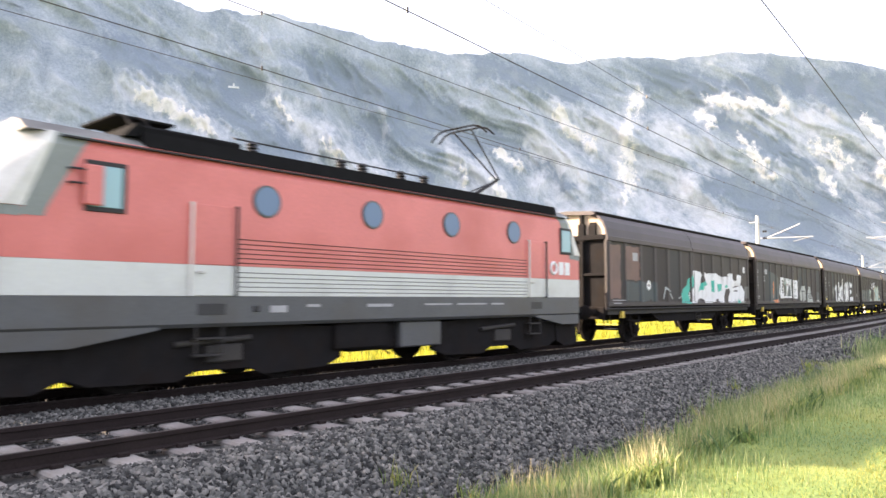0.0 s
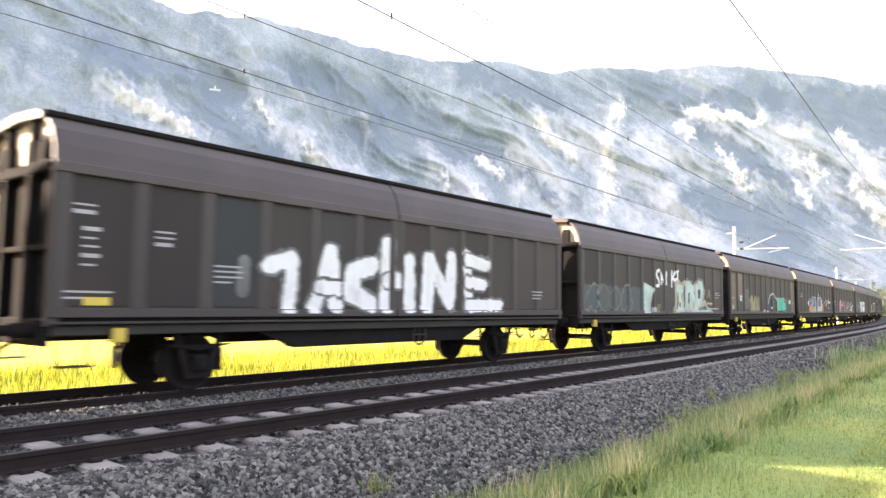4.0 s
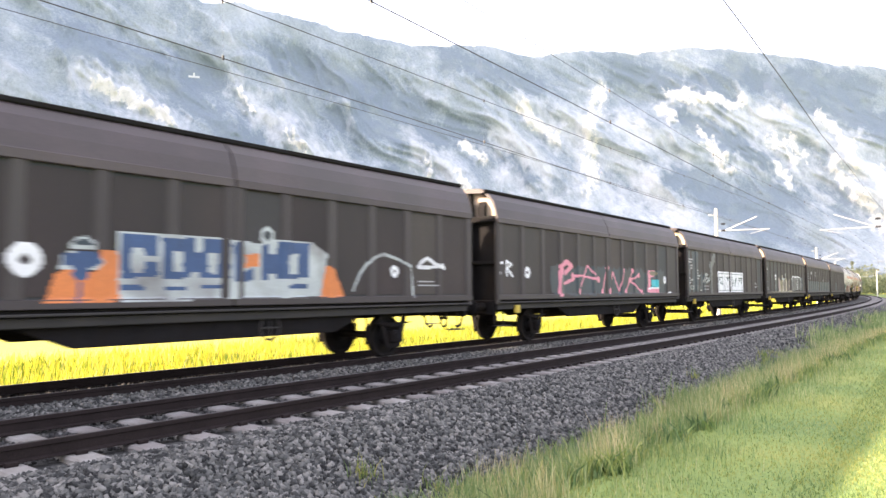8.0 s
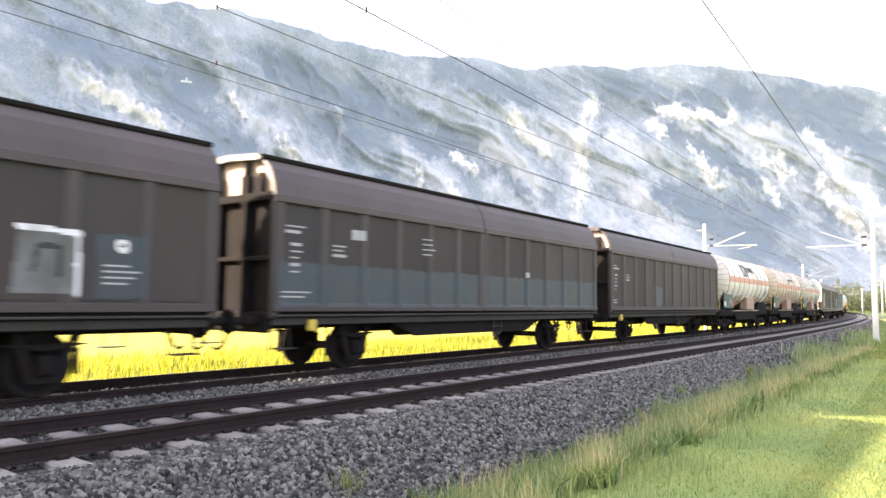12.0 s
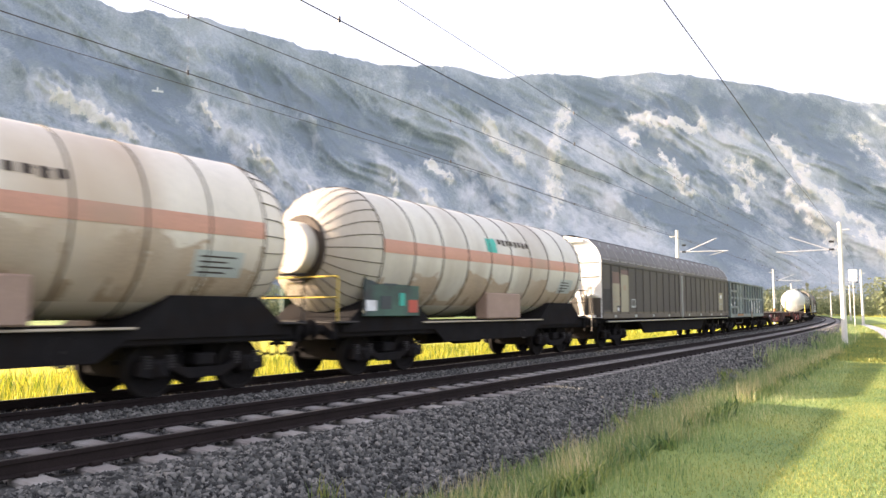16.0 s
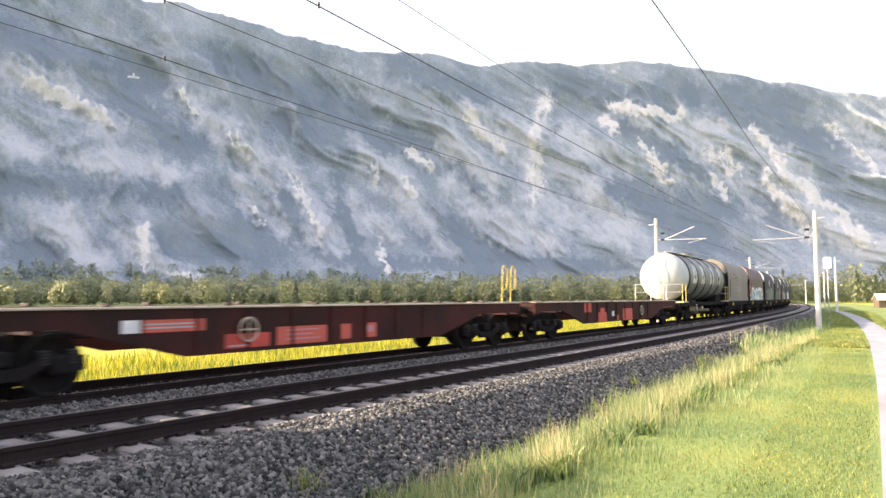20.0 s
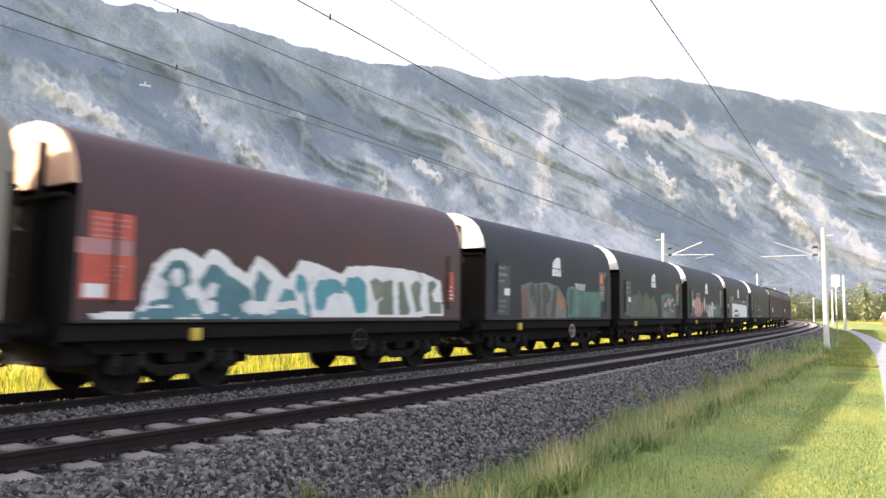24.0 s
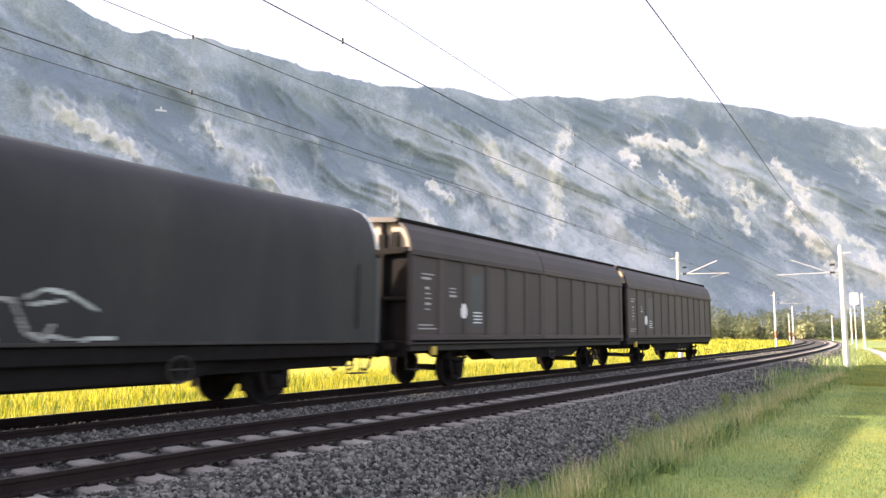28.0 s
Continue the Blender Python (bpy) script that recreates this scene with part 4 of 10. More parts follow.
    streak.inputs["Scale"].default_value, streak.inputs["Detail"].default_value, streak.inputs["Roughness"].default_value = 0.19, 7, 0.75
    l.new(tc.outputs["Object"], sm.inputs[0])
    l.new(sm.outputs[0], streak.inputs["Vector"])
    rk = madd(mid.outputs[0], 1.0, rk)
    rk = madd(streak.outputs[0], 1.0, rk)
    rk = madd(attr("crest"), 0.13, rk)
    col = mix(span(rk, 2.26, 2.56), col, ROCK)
    hs = n.new("ShaderNodeHueSaturation")
    l.new(span(fine.outputs[0], 0.3, 0.7, 0.9, 1.1), hs.inputs["Value"])
    l.new(col, hs.inputs["Color"])
    l.new(hs.outputs[0], b.inputs["Base Color"])
    b.inputs["Roughness"].default_value = 1.0
    b.inputs["Specular IOR Level"].default_value = 0.0
    bp = n.new("ShaderNodeBump")
    bp.inputs["Strength"].default_value, bp.inputs["Distance"].default_value = 0.7, 8.0
    l.new(madd(fine.outputs[0], 0.55, mid.outputs[0]), bp.inputs["Height"])
    l.new(bp.outputs[0], b.inputs["Normal"])
    return m


def smooth_interp(x, xs, ys, width=3.0):
    """Linear course between the stations, with rounded corners."""
    return float(np.mean(np.interp(x + np.linspace(-width, width, 9), xs, ys)))


def slope_height(az, t):
    """Distance and height on the mountainside at a bearing, t from the foot (0) to the ridge (1)."""
    foot = smooth_interp(az, FOOT_AZ, FOOT_R, 9.0)
    width = 190 + 0.16 * foot
    top = (foot + width) * math.tan(radians(smooth_interp(az, RIDGE_AZ, RIDGE_EL, 0.8)))
    if t <= 1:
        return foot + width * t, top * (0.42 * t + 0.58 * t ** 1.7)
    return foot + width * t, top * (1 - 1.1 * (t - 1))


def mountain():
    az = np.concatenate([np.linspace(-108, -68, 60)[:-1], np.linspace(-68, 8, 700), np.linspace(8, 44, 60)[1:]])
    tt = np.concatenate([np.linspace(0, 1.0, 190), np.linspace(1.02, 1.25, 8)])
    na, nr = len(az), len(tt)
    v = np.zeros((na, nr, 3))
    bearing, height, crest = np.zeros((na, nr)), np.zeros((na, nr)), np.zeros((na, nr))
    for i in range(na):
        sa, ca = math.sin(radians(az[i])), math.cos(radians(az[i]))
        arc = az[i] * 14.0
        lean = float(np.interp(az[i], [-60, -35, -15, 0], [0.65, 0.75, 0.95, 1.1]))
        jag = noise.noise((az[i] * 0.5, 3.0, 0)) * 5 + noise.noise((az[i] * 2.3, 7.0, 0)) * 2.0 + noise.noise((az[i] * 9.0, 9.0, 0)) * 1.2
        for j, t in enumerate(tt):
            r, h = slope_height(az[i], t)
            k = min(1, t * 5) * (1 if t < 0.86 else max(0.15, 1 - (t - 0.86) * 7))
            u = arc + lean * h + 46 * noise.noise((arc * 0.006, h * 0.009, 21.0)) + 16 * noise.noise((arc * 0.02, h * 0.026, 31.0))
            rib = noise.ridged_multi_fractal((u * 0.0085, h * 0.0048, 1.7), 0.95, 2.1, 6, 0.9, 2.0)
            fold = noise.noise((u * 0.0035, h * 0.0018, 5.0))
            spur = noise.ridged_multi_fractal((u * 0.03, h * 0.021, 9.3), 0.85, 2.2, 5, 0.9, 2.0)
            r2 = r - ((rib - 1.0) * 24 + fold * 26 + (spur - 1.0) * 6) * k
            crest[i, j] = 0.5 * rib + 0.5 * spur
            v[i, j] = (r2 * sa, r2 * ca, GROUND - 0.4 + h + jag * max(0.0, 1 - abs(t - 1) * 45))
            el = math.degrees(math.atan2(h, r))
            bearing[i, j] = az[i] + 0.5 * noise.noise((az[i] * 0.9, el * 0.9, 2.0)) + 0.45 * noise.noise((az[i] * 2.6, el * 2.2, 4.0))
            height[i, j] = el + 0.5 * noise.noise((az[i] * 0.9, el * 0.9, 12.0)) + 0.5 * noise.noise((az[i] * 3.0, el * 2.0, 14.0))
    marks = {}
    for name, streaks in (("rock", CLIFFS + CLIFFS_SMALL), ("scree", CLIFFS + SCREE + SCREE_RIBS + SCREE_LOW), ("dark", DARK_WOODS + WOODED_GULLIES)):
        q = np.zeros((na, nr))
        wide = 0.95 if name == "rock" else 1.15
        for a0, e0, a1, e1, w in streaks:
            k = np.clip(((bearing - a0) * (a1 - a0) + (height - e0) * (e1 - e0)) / ((a1 - a0) ** 2 + (e1 - e0) ** 2), 0, 1)
            d = np.hypot(bearing - a0 - k * (a1 - a0), height - e0 - k * (e1 - e0)) / (w * wide)
            q = np.maximum(q, np.exp(-d ** 2))
        marks[name] = q
    # the bare rock stands out in steep, cracked crags
    for i, j in zip(*np.nonzero(marks["rock"] > 0.12)):
        x, y, z = v[i, j]
        arc = az[i] * 14.0
        crack = noise.ridged_multi_fractal((arc * 0.055, z * 0.022, 3.3), 0.8, 2.2, 5, 0.9, 2.0)
        out = marks["rock"][i, j] * (4.0 + 6.5 * (crack - 0.9))
        r = math.hypot(x, y)
        v[i, j, :2] *= (r - out) / r
    idx = np.arange(na * nr).reshape(na, nr)
    f = np.stack([idx[:-1, :-1], idx[1:, :-1], idx[1:, 1:], idx[:-1, 1:]], -1).reshape(-1, 4)
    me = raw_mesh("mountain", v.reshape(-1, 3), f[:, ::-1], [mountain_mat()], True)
    for name, q in marks.items():
        att = me.attributes.new(name, "FLOAT", "POINT")
        att.data.foreach_set("value", q.ravel().astype(np.float32))
    att = me.attributes.new("crest", "FLOAT", "POINT")
    att.data.foreach_set("value", ((crest - crest.mean()) / crest.std()).ravel().astype(np.float32))
    return tagged(new("mountain", me), "steep hazy mountainside of woods and pale limestone cliffs", "mountain", kind="structure")


mountain()


def white_marker():
    """A small white marker on the mountainside."""
    az, el = CROSS
    t = min(np.linspace(0.2, 0.98, 400), key=lambda q: abs(math.degrees(math.atan2(slope_height(az, q)[1], slope_height(az, q)[0])) - el))
    r, h = slope_height(az, t)
    r -= 24
    h = r * math.tan(radians(el))
    m = thing("mountain_marker", "small white marker high on the mountainside", "marker", m=Matrix.Translation((r * math.sin(radians(az)), r * math.cos(radians(az)), h)) @ Matrix.Rotation(radians(-az), 4, "Z"))
    part("upright", Geo().box(-0.8, 0.8, -0.6, 0.6, -1, 4, 0.1), WHITE, m)
    part("cross_arm", Geo().box(-5.5, 5.5, -0.6, 0.6, -0.9, 0.9, 0.1), WHITE, m)


CROSS = (-58.2, 16.4)
white_marker()


# ---- woods at the foot of the mountain ----
def tree_mesh_arrays(rng, n_trees, place, h_range, quads, clump):
    """Trunks as thin wedges and crowns of many small leaf clumps."""
    V, F = [], []
    base = 0
    for _ in range(n_trees):
        x, y, z = place(rng)
        h = rng.uniform(*h_range)
        conifer = rng.random() < 0.12
        n = quads
        u = rng.random(n) ** (0.8 if conifer else 0.6)
        if conifer:
            zz = z + h * (0.12 + 0.88 * (1 - u))
            rr = h * 0.17 * u * rng.uniform(0.5, 1.0, n)
        else:
            zz = z + h * (0.18 + 0.8 * rng.random(n))
            prof = np.sqrt(np.clip(1 - ((zz - z - 0.6 * h) / (0.45 * h)) ** 2, 0.02, 1))
            rr = h * 0.34 * prof * np.sqrt(rng.random(n)) * (1 + 0.25 * np.sin(5 * zz))
        a = rng.uniform(0, 2 * math.pi, n)
        c = np.stack([x + rr * np.cos(a), y + rr * np.sin(a), zz], -1)
        d1, d2 = rng.normal(size=(n, 3)), rng.normal(size=(n, 3))
        sz = clump * rng.uniform(0.5, 1.2, (n, 1))
        d1 *= sz / np.linalg.norm(d1, axis=1)[:, None]
        d2 *= sz / np.linalg.norm(d2, axis=1)[:, None]
        V.append(np.stack([c - d1, c - d2, c + d1, c + d2], 1).reshape(-1, 3))
        F.append(base + np.arange(4 * n).reshape(n, 4))
        base += 4 * n
        w = 0.02 * h
        V.append(np.array([(x - w, y, z - 0.3), (x + w, y, z - 0.3), (x + w * 0.3, y, z + 0.8 * h), (x - w * 0.3, y, z + 0.8 * h)]))
        F.append(np.array([[base, base + 1, base + 2, base + 3]]))
        base += 4
    return np.concatenate(V), np.concatenate(F)


def woods(name, n, place, h, quads, clump, seed, material, label):
    rng = np.random.default_rng(seed)
    v, f = tree_mesh_arrays(rng, n, place, h, quads, clump)
    return tagged(new(name, raw_mesh(name, v, f, [material])), label, "woods", kind="stuff")


def polar(az0, az1, r0, r1):
    def place(rng):
        a, r = radians(rng.uniform(az0, az1)), rng.uniform(r0, r1)
        return r * math.sin(a), r * math.cos(a), GROUND
    return place


# greyed towards pale: the haze over the far belt is in these leaf colours
LEAF_FAR = island_mat("haze-paled green foliage", ((0.265, 0.30, 0.19), (0.325, 0.35, 0.215), (0.385, 0.395, 0.24), (0.45, 0.44, 0.28)), 0.8, 0.02, translucent=0.45)
LEAF_NEAR = island_mat("sunlit green foliage", ((0.19, 0.22, 0.12), (0.235, 0.265, 0.145), (0.29, 0.31, 0.17), (0.35, 0.355, 0.20)), 0.8, 0.03, translucent=0.45)
LEAF_OLIVE = island_mat("shaded olive foliage", ((0.20, 0.225, 0.15), (0.245, 0.27, 0.175), (0.30, 0.32, 0.20)), 0.8, 0.02, translucent=0.4)
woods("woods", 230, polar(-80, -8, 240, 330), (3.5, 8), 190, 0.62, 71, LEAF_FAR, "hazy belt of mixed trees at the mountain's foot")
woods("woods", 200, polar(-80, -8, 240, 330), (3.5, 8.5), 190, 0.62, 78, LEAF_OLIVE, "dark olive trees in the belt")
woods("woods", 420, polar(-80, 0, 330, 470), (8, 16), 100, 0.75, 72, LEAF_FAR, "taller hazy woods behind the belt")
woods("woods", 70, polar(-10, -4, 270, 420), (4, 8), 120, 0.5, 73, LEAF_NEAR, "low sunlit trees where the line bends away")
woods("woods", 110, polar(-4, 12, 255, 420), (8, 14), 150, 0.6, 75, LEAF_NEAR, "taller sunlit trees beyond the meadow")
woods("woods", 60, polar(1.5, 14, 130, 210), (6, 11), 170, 0.42, 74, LEAF_NEAR, "trees beyond the yellow field")


def on_slope(az0, az1, t1):
    def place(rng):
        az = rng.uniform(az0, az1)
        r, h = slope_height(az, t1 * rng.random() ** 1.5)
        r -= 6
        return r * math.sin(radians(az)), r * math.cos(radians(az)), GROUND - 5.0 + h
    return place


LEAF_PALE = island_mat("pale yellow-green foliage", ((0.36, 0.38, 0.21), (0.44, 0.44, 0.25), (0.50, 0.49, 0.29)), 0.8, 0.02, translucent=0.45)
# slope leaves carry the mountain's haze as a lighter, bluer colour
LEAF_SLOPE = island_mat("haze-tinted blue-green foliage", ((0.36, 0.41, 0.385), (0.42, 0.465, 0.42), (0.48, 0.52, 0.44)), 0.85, 0.02, translucent=0.3)
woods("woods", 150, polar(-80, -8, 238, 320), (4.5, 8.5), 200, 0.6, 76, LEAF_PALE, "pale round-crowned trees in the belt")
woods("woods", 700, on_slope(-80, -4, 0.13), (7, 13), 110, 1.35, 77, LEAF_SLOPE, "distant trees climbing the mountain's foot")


def power_pylon():
    """A far lattice pylon among the trees."""
    r, az = 330.0, radians(-37.1)
    m = thing("power_pylon", "small pale steel lattice pylon rising from the woods", "pylon", m=Matrix.Translation((r * math.sin(az), r * math.cos(az), GROUND)) @ Matrix.Rotation(-az, 4, "Z"))
    for x in (-1, 1):
        for y in (-1, 1):
            part("leg", Geo().cyl((x * 1.1, y * 1.1, 0), (x * 0.15, y * 0.15, 12.4), 0.12, 0.08, 6), GALV, m)
    for i in range(5):
        z0, z1 = 1.5 + 2.1 * i, 3.6 + 2.1 * i
        a, b = 1.1 - 0.0766 * z0, 1.1 - 0.0766 * z1
        part("lattice", Geo().cyl((-a, -a, z0), (b, -b, z1), 0.06, n=5).cyl((a, -a, z0), (-b, -b, z1), 0.06, n=5), GALV, m)
    for z, w in ((9.2, 2.0), (11.0, 1.5)):
        part("cross_arm", Geo().box(-w, w, -0.12, 0.12, z, z + 0.25, 0.03), GALV, m)


power_pylon()


def barn():
    """A small wooden hay barn on the meadow by the path."""
    r, az = 150.0, radians(-1.9)
    m = thing("hay_barn", "small weathered wooden hay barn on the meadow", "barn", m=Matrix.Translation((r * math.sin(az), r * math.cos(az), GROUND)) @ Matrix.Rotation(radians(20), 4, "Z"))
    part("wall", Geo().box(-1.7, 1.7, -1.4, 1.4, 0, 1.9, 0.03), BARK, m, "grey-brown board walls")
    part("gable", Geo().side([(-1.4, 1.9), (1.4, 1.9), (0, 2.8)], -1.68, 1.68), BARK, m)
    for k in (-1, 1):
        part("roof_slope", Geo().side([(0, 2.88), (k * 1.75, 1.74), (k * 1.75, 1.84), (0, 2.98)], -1.95, 1.95), MAST, m, "pale weathered roof boards")
    part("door", Geo().box(-0.5, 0.5, -1.46, -1.402, 0.05, 1.7, 0.01), SEAM, m, "dark plank door")


barn()


# ---- catenary masts and wires ----
def mast(s, lat, inward, top):
    """Pole with a braced cantilever that reaches over the track; inward is +1 or -1 along the lateral."""
    m = thing("catenary_mast", "pale concrete overhead-line mast with steel bracket arm", "mast", "masts along the line", on_track(s, lat, float(ground_z(lat))))
    h = top - float(ground_z(lat))
    part("pole", Geo().cyl((0, 0, 0), (0, 0, h), 0.17, 0.11, 14), MAST, m, smooth=True)
    part("foundation", Geo().box(-0.35, 0.35, -0.35, 0.35, -0.1, 0.18, 0.03), CONCRETE, m)
    part("top_bracket", Geo().box(-0.55 * (inward > 0) - 0.05 * (inward < 0), 0.55 * (inward < 0) + 0.05 * (inward > 0), -0.05, 0.05, h - 0.5, h - 0.42, 0.01), GALV, m, "steel bracket for the feeder wire")
    ribs = []
    for k in range(4):
        ribs += [(0.33 + 0.07 * k, 0.03), (0.35 + 0.07 * k, 0.08), (0.38 + 0.07 * k, 0.08), (0.40 + 0.07 * k, 0.03)]
    for z in (h - 1.62, h - 1.14):
        ins = Geo().lathe([(0.33, 0.0)] + ribs + [(0.61, 0.0)], 0.0, 10)
        part("insulator", ins, LOCO_ROOF, m, "ribbed brown insulator").matrix_basis = pose(0, 0, z, 0, 0, -90 * inward)
    z0 = h - 1.62
    part("bracket_tube", Geo().tube([(inward * 0.15, 0, z0), (inward * 3.55, 0, z0 - 0.05)], 0.035, 8), GALV, m)
    part("brace_tube", Geo().tube([(inward * 0.6, 0, z0), (inward * 2.75, 0, h - 0.75)], 0.032, 8), GALV, m)
    part("steady_arm", Geo().tube([(inward * 3.4, 0, z0 - 0.05), (inward * 2.3, 0, z0 - 0.32)], 0.022, 6), GALV, m)
    if inward > 0:
        part("warning_band", Geo().cyl((0, 0, 1.6), (0, 0, 2.6), 0.166, 0.163, 14), ORANGE_DULL, m, "faded orange warning band", True)
    return m


STATIONS = [48.5, 107.0, 168.0, 230.0, 292.0, 354.0]
for s in STATIONS:
    mast(s, -4.1, -1, 6.8)
    mast(s + 4.5, -14.9, 1, 7.4)
board = thing("line_sign", "white rectangular line-side sign on a thin post", "sign", m=on_track(100.0, -5.0, GROUND))
part("post", Geo().cyl((0, 0, 0), (0, 0, 7.3), 0.06, n=10), GALV, board)
part("plate", Geo().box(-0.45, 0.45, -0.12, -0.07, 5.9, 7.3, 0.02), WHITE, board, "white sign plate")


def wire(name, fn, s0, s1, step, r, label):
    pts = [fn(s) for s in np.arange(s0, s1 + 0.01, step)]
    c = bpy.data.curves.new(name, "CURVE")
    c.dimensions, c.bevel_depth, c.bevel_resolution = "3D", r, 1
    sp = c.splines.new("POLY")
    sp.points.add(len(pts) - 1)
    for q, p in zip(sp.points, pts):
        q.co = (*p, 1)
    c.materials.append(WIRE)
    return tagged(new(name, c), label, "wire", "overhead wires")


def span_pos(s):
    k = (s - STATIONS[0]) / 60.0
    return k - math.floor(k)


def zig(s, a=0.2):
    k = (s - STATIONS[0]) / 60.0
    j = math.floor(k)
    u = k - j
    return a * (1 - 2 * u) * (1 if j % 2 else -1)


def wire_pair(centre, zc, zm, fall, thick):
    contact = lambda s: along(s, centre + zig(s), zc - fall[0] * max(-30, min(s, 30)))
    carrier = lambda s: along(s, centre + zig(s) * 0.3, zm - fall[1] * max(-10, min(s, 30)) + 0.3 * (1 - 4 * span_pos(s) * (1 - span_pos(s))))
    cat = wire("contact_wire", contact, -80, 420, 4, 0.010, "dark copper contact wire over the track")
    wire("carrier_wire", carrier, -80, 420, 4, thick, "dark carrier wire over the contact wire")
    for s in np.arange(-38, 110, 9.2):
        a, b = contact(s), carrier(s)
        d = new("dropper", Geo().cyl(a, b, 0.0007, n=4).cyl(a - Vector((0, 0, 0.03)), a + Vector((0, 0, 0.06)), 0.022, n=6).cyl(b - Vector((0, 0, 0.05)), b + Vector((0, 0, 0.03)), 0.02, n=6).mesh("dropper", WIRE))
        d.parent = cat
    return cat


wire_pair(FAR, 6.16, 7.17, (0.015, 0.0), 0.009)
wire_pair(-7.8, 6.34, 7.38, (0.026, 0.036), 0.006)
wire("feeder_wire", lambda s: along(s, -15.0, 7.0), -80, 420, 4, 0.008, "thin feeder wire along the far masts")
wire("feeder_wire", lambda s: along(s, -3.25 - 0.045 * max(-20, min(s, 28)) - 0.0175 * max(0, min(s, 48) - 28), 7.0), -80, 420, 4, 0.012, "dark feeder wire along the masts")


# ---- railway vehicles: x towards the near side, y to the rear, z up from the rail ----
def wheel_meshes(r):
    tyre = Geo().lathe([(-0.068, r - 0.07), (-0.068, r + 0.026), (-0.038, r + 0.026), (-0.03, r), (0.068, r - 0.004), (0.068, r - 0.07), (-0.068, r - 0.07)], 0, 32)
    disc = Geo().lathe([(-0.03, r - 0.065), (-0.01, r - 0.12), (-0.03, 0.2), (-0.08, 0.16), (-0.08, 0.0)], 0, 24)
    disc.lathe([(0.03, r - 0.065), (0.035, r - 0.12), (0.015, 0.2), (0.09, 0.15), (0.09, 0.0)], 0, 24)
    turn = lambda g: Geo().add([(y, -x, z) for x, y, z in g.v], g.f)
    return turn(tyre).mesh("tyre", WHEEL, True), turn(disc).mesh("disc", UNDER, True)


WHEELS = {r: wheel_meshes(r) for r in (0.48, 0.62)}
AXLE = {r: Geo().cyl((-0.95, 0, 0), (0.95, 0, 0), 0.085, n=12).mesh("axle", UNDER, True) for r in (0.48, 0.62)}


def wheelset(parent, y, r=0.48):
    axle = part("axle", AXLE[r], None, parent)
    axle.matrix_basis = pose(0, y, r)
    axle["radius"] = r
    for k in (-1, 1):
        w = part("wheel", WHEELS[r][0], None, axle)
        w.matrix_basis = pose(0.752 * k, 0, 0, 0, 0, 0 if k > 0 else 180)
        d = part("wheel_disc", WHEELS[r][1], None, axle)
        d.matrix_basis = pose(0.752 * k, 0, 0, 0, 0, 0 if k > 0 else 180)


def buffer_mesh():
    g = Geo().cyl((0, 0, 0), (0, -0.30, 0), 0.105, n=14).cyl((0, -0.3, 0), (0, -0.55, 0), 0.075, n=14)
    g.lathe([(-0.66, 0.0), (-0.65, 0.12), (-0.625, 0.215), (-0.595, 0.225), (-0.575, 0.2), (-0.55, 0.07)], 0, 20)
    g.box(-0.17, 0.17, 0, 0.03, -0.15, 0.15, 0.01)
    return g.mesh("buffer", UNDER, True)


BUFFER = buffer_mesh()


def coupling_mesh():
    g = Geo().box(-0.04, 0.04, -0.38, 0, -0.09, 0.07, 0.015)
    g.side([(-0.38, -0.05), (-0.5, -0.02), (-0.52, 0.08), (-0.44, 0.12), (-0.4, 0.05), (-0.36, 0.05)], -0.035, 0.035)
    g.ring((0, -0.5, -0.14), (1, 0, 0), 0.12, 0.022, 12)
    g.cyl((-0.12, -0.58, -0.28), (0.12, -0.58, -0.28), 0.03, n=8)
    g.ring((0, -0.6, -0.40), (1, 0, 0), 0.12, 0.022, 12)
    return g.mesh("screw_coupling", UNDER)


COUPLING = coupling_mesh()
HOSE = Geo().tube([(0.32, -0.02, -0.12), (0.33, -0.2, -0.22), (0.34, -0.3, -0.42), (0.33, -0.42, -0.5), (0.31, -0.5, -0.44)], 0.028, 8).mesh("brake_hose", UNDER)


def end_gear(parent, half, z=1.06, lat=0.875):
    """Buffers, coupling and hose at both ends; half: from the middle to the headstock."""
    for k in (-1, 1):
        for x in (-lat, lat):
            part("buffer", BUFFER, None, parent).matrix_basis = pose(x, k * half, z, 0, 0, 0 if k < 0 else 180)
        part("screw_coupling", COUPLING, None, parent).matrix_basis = pose(0, k * half, z - 0.02, 0, 0, 0 if k < 0 else 180)
        part("brake_hose", HOSE, None, parent).matrix_basis = pose(0, k * half, z - 0.05, 0, 0, 0 if k < 0 else 180)
        part("headstock", Geo().box(-1.22, 1.22, -0.05, 0.05, -0.22, 0.16, 0.02), UNDER, parent).matrix_basis = pose(0, k * (half - 0.05), z)


SPRING = Geo()
for i in range(7):
    SPRING.box(-0.05, 0.05, -0.62 + 0.085 * i, 0.62 - 0.085 * i, 0.10 - 0.014 * i - 0.012, 0.10 - 0.014 * i, 0)
SPRING = SPRING.mesh("leaf_spring", UNDER)
AXLE_GUARD = Geo().side([(-0.48, 0.52), (-0.36, 0.52), (-0.14, -0.12), (0.14, -0.12), (0.36, 0.52), (0.48, 0.52), (0.24, -0.26), (-0.24, -0.26)], -0.012, 0.012)
AXLE_GUARD.box(-0.09, 0.11, -0.13, 0.13, -0.15, 0.13, 0.03).cyl((0.1, 0, 0), (0.15, 0, 0), 0.085, n=12)
AXLE_GUARD = AXLE_GUARD.mesh("axle_guard", UNDER)
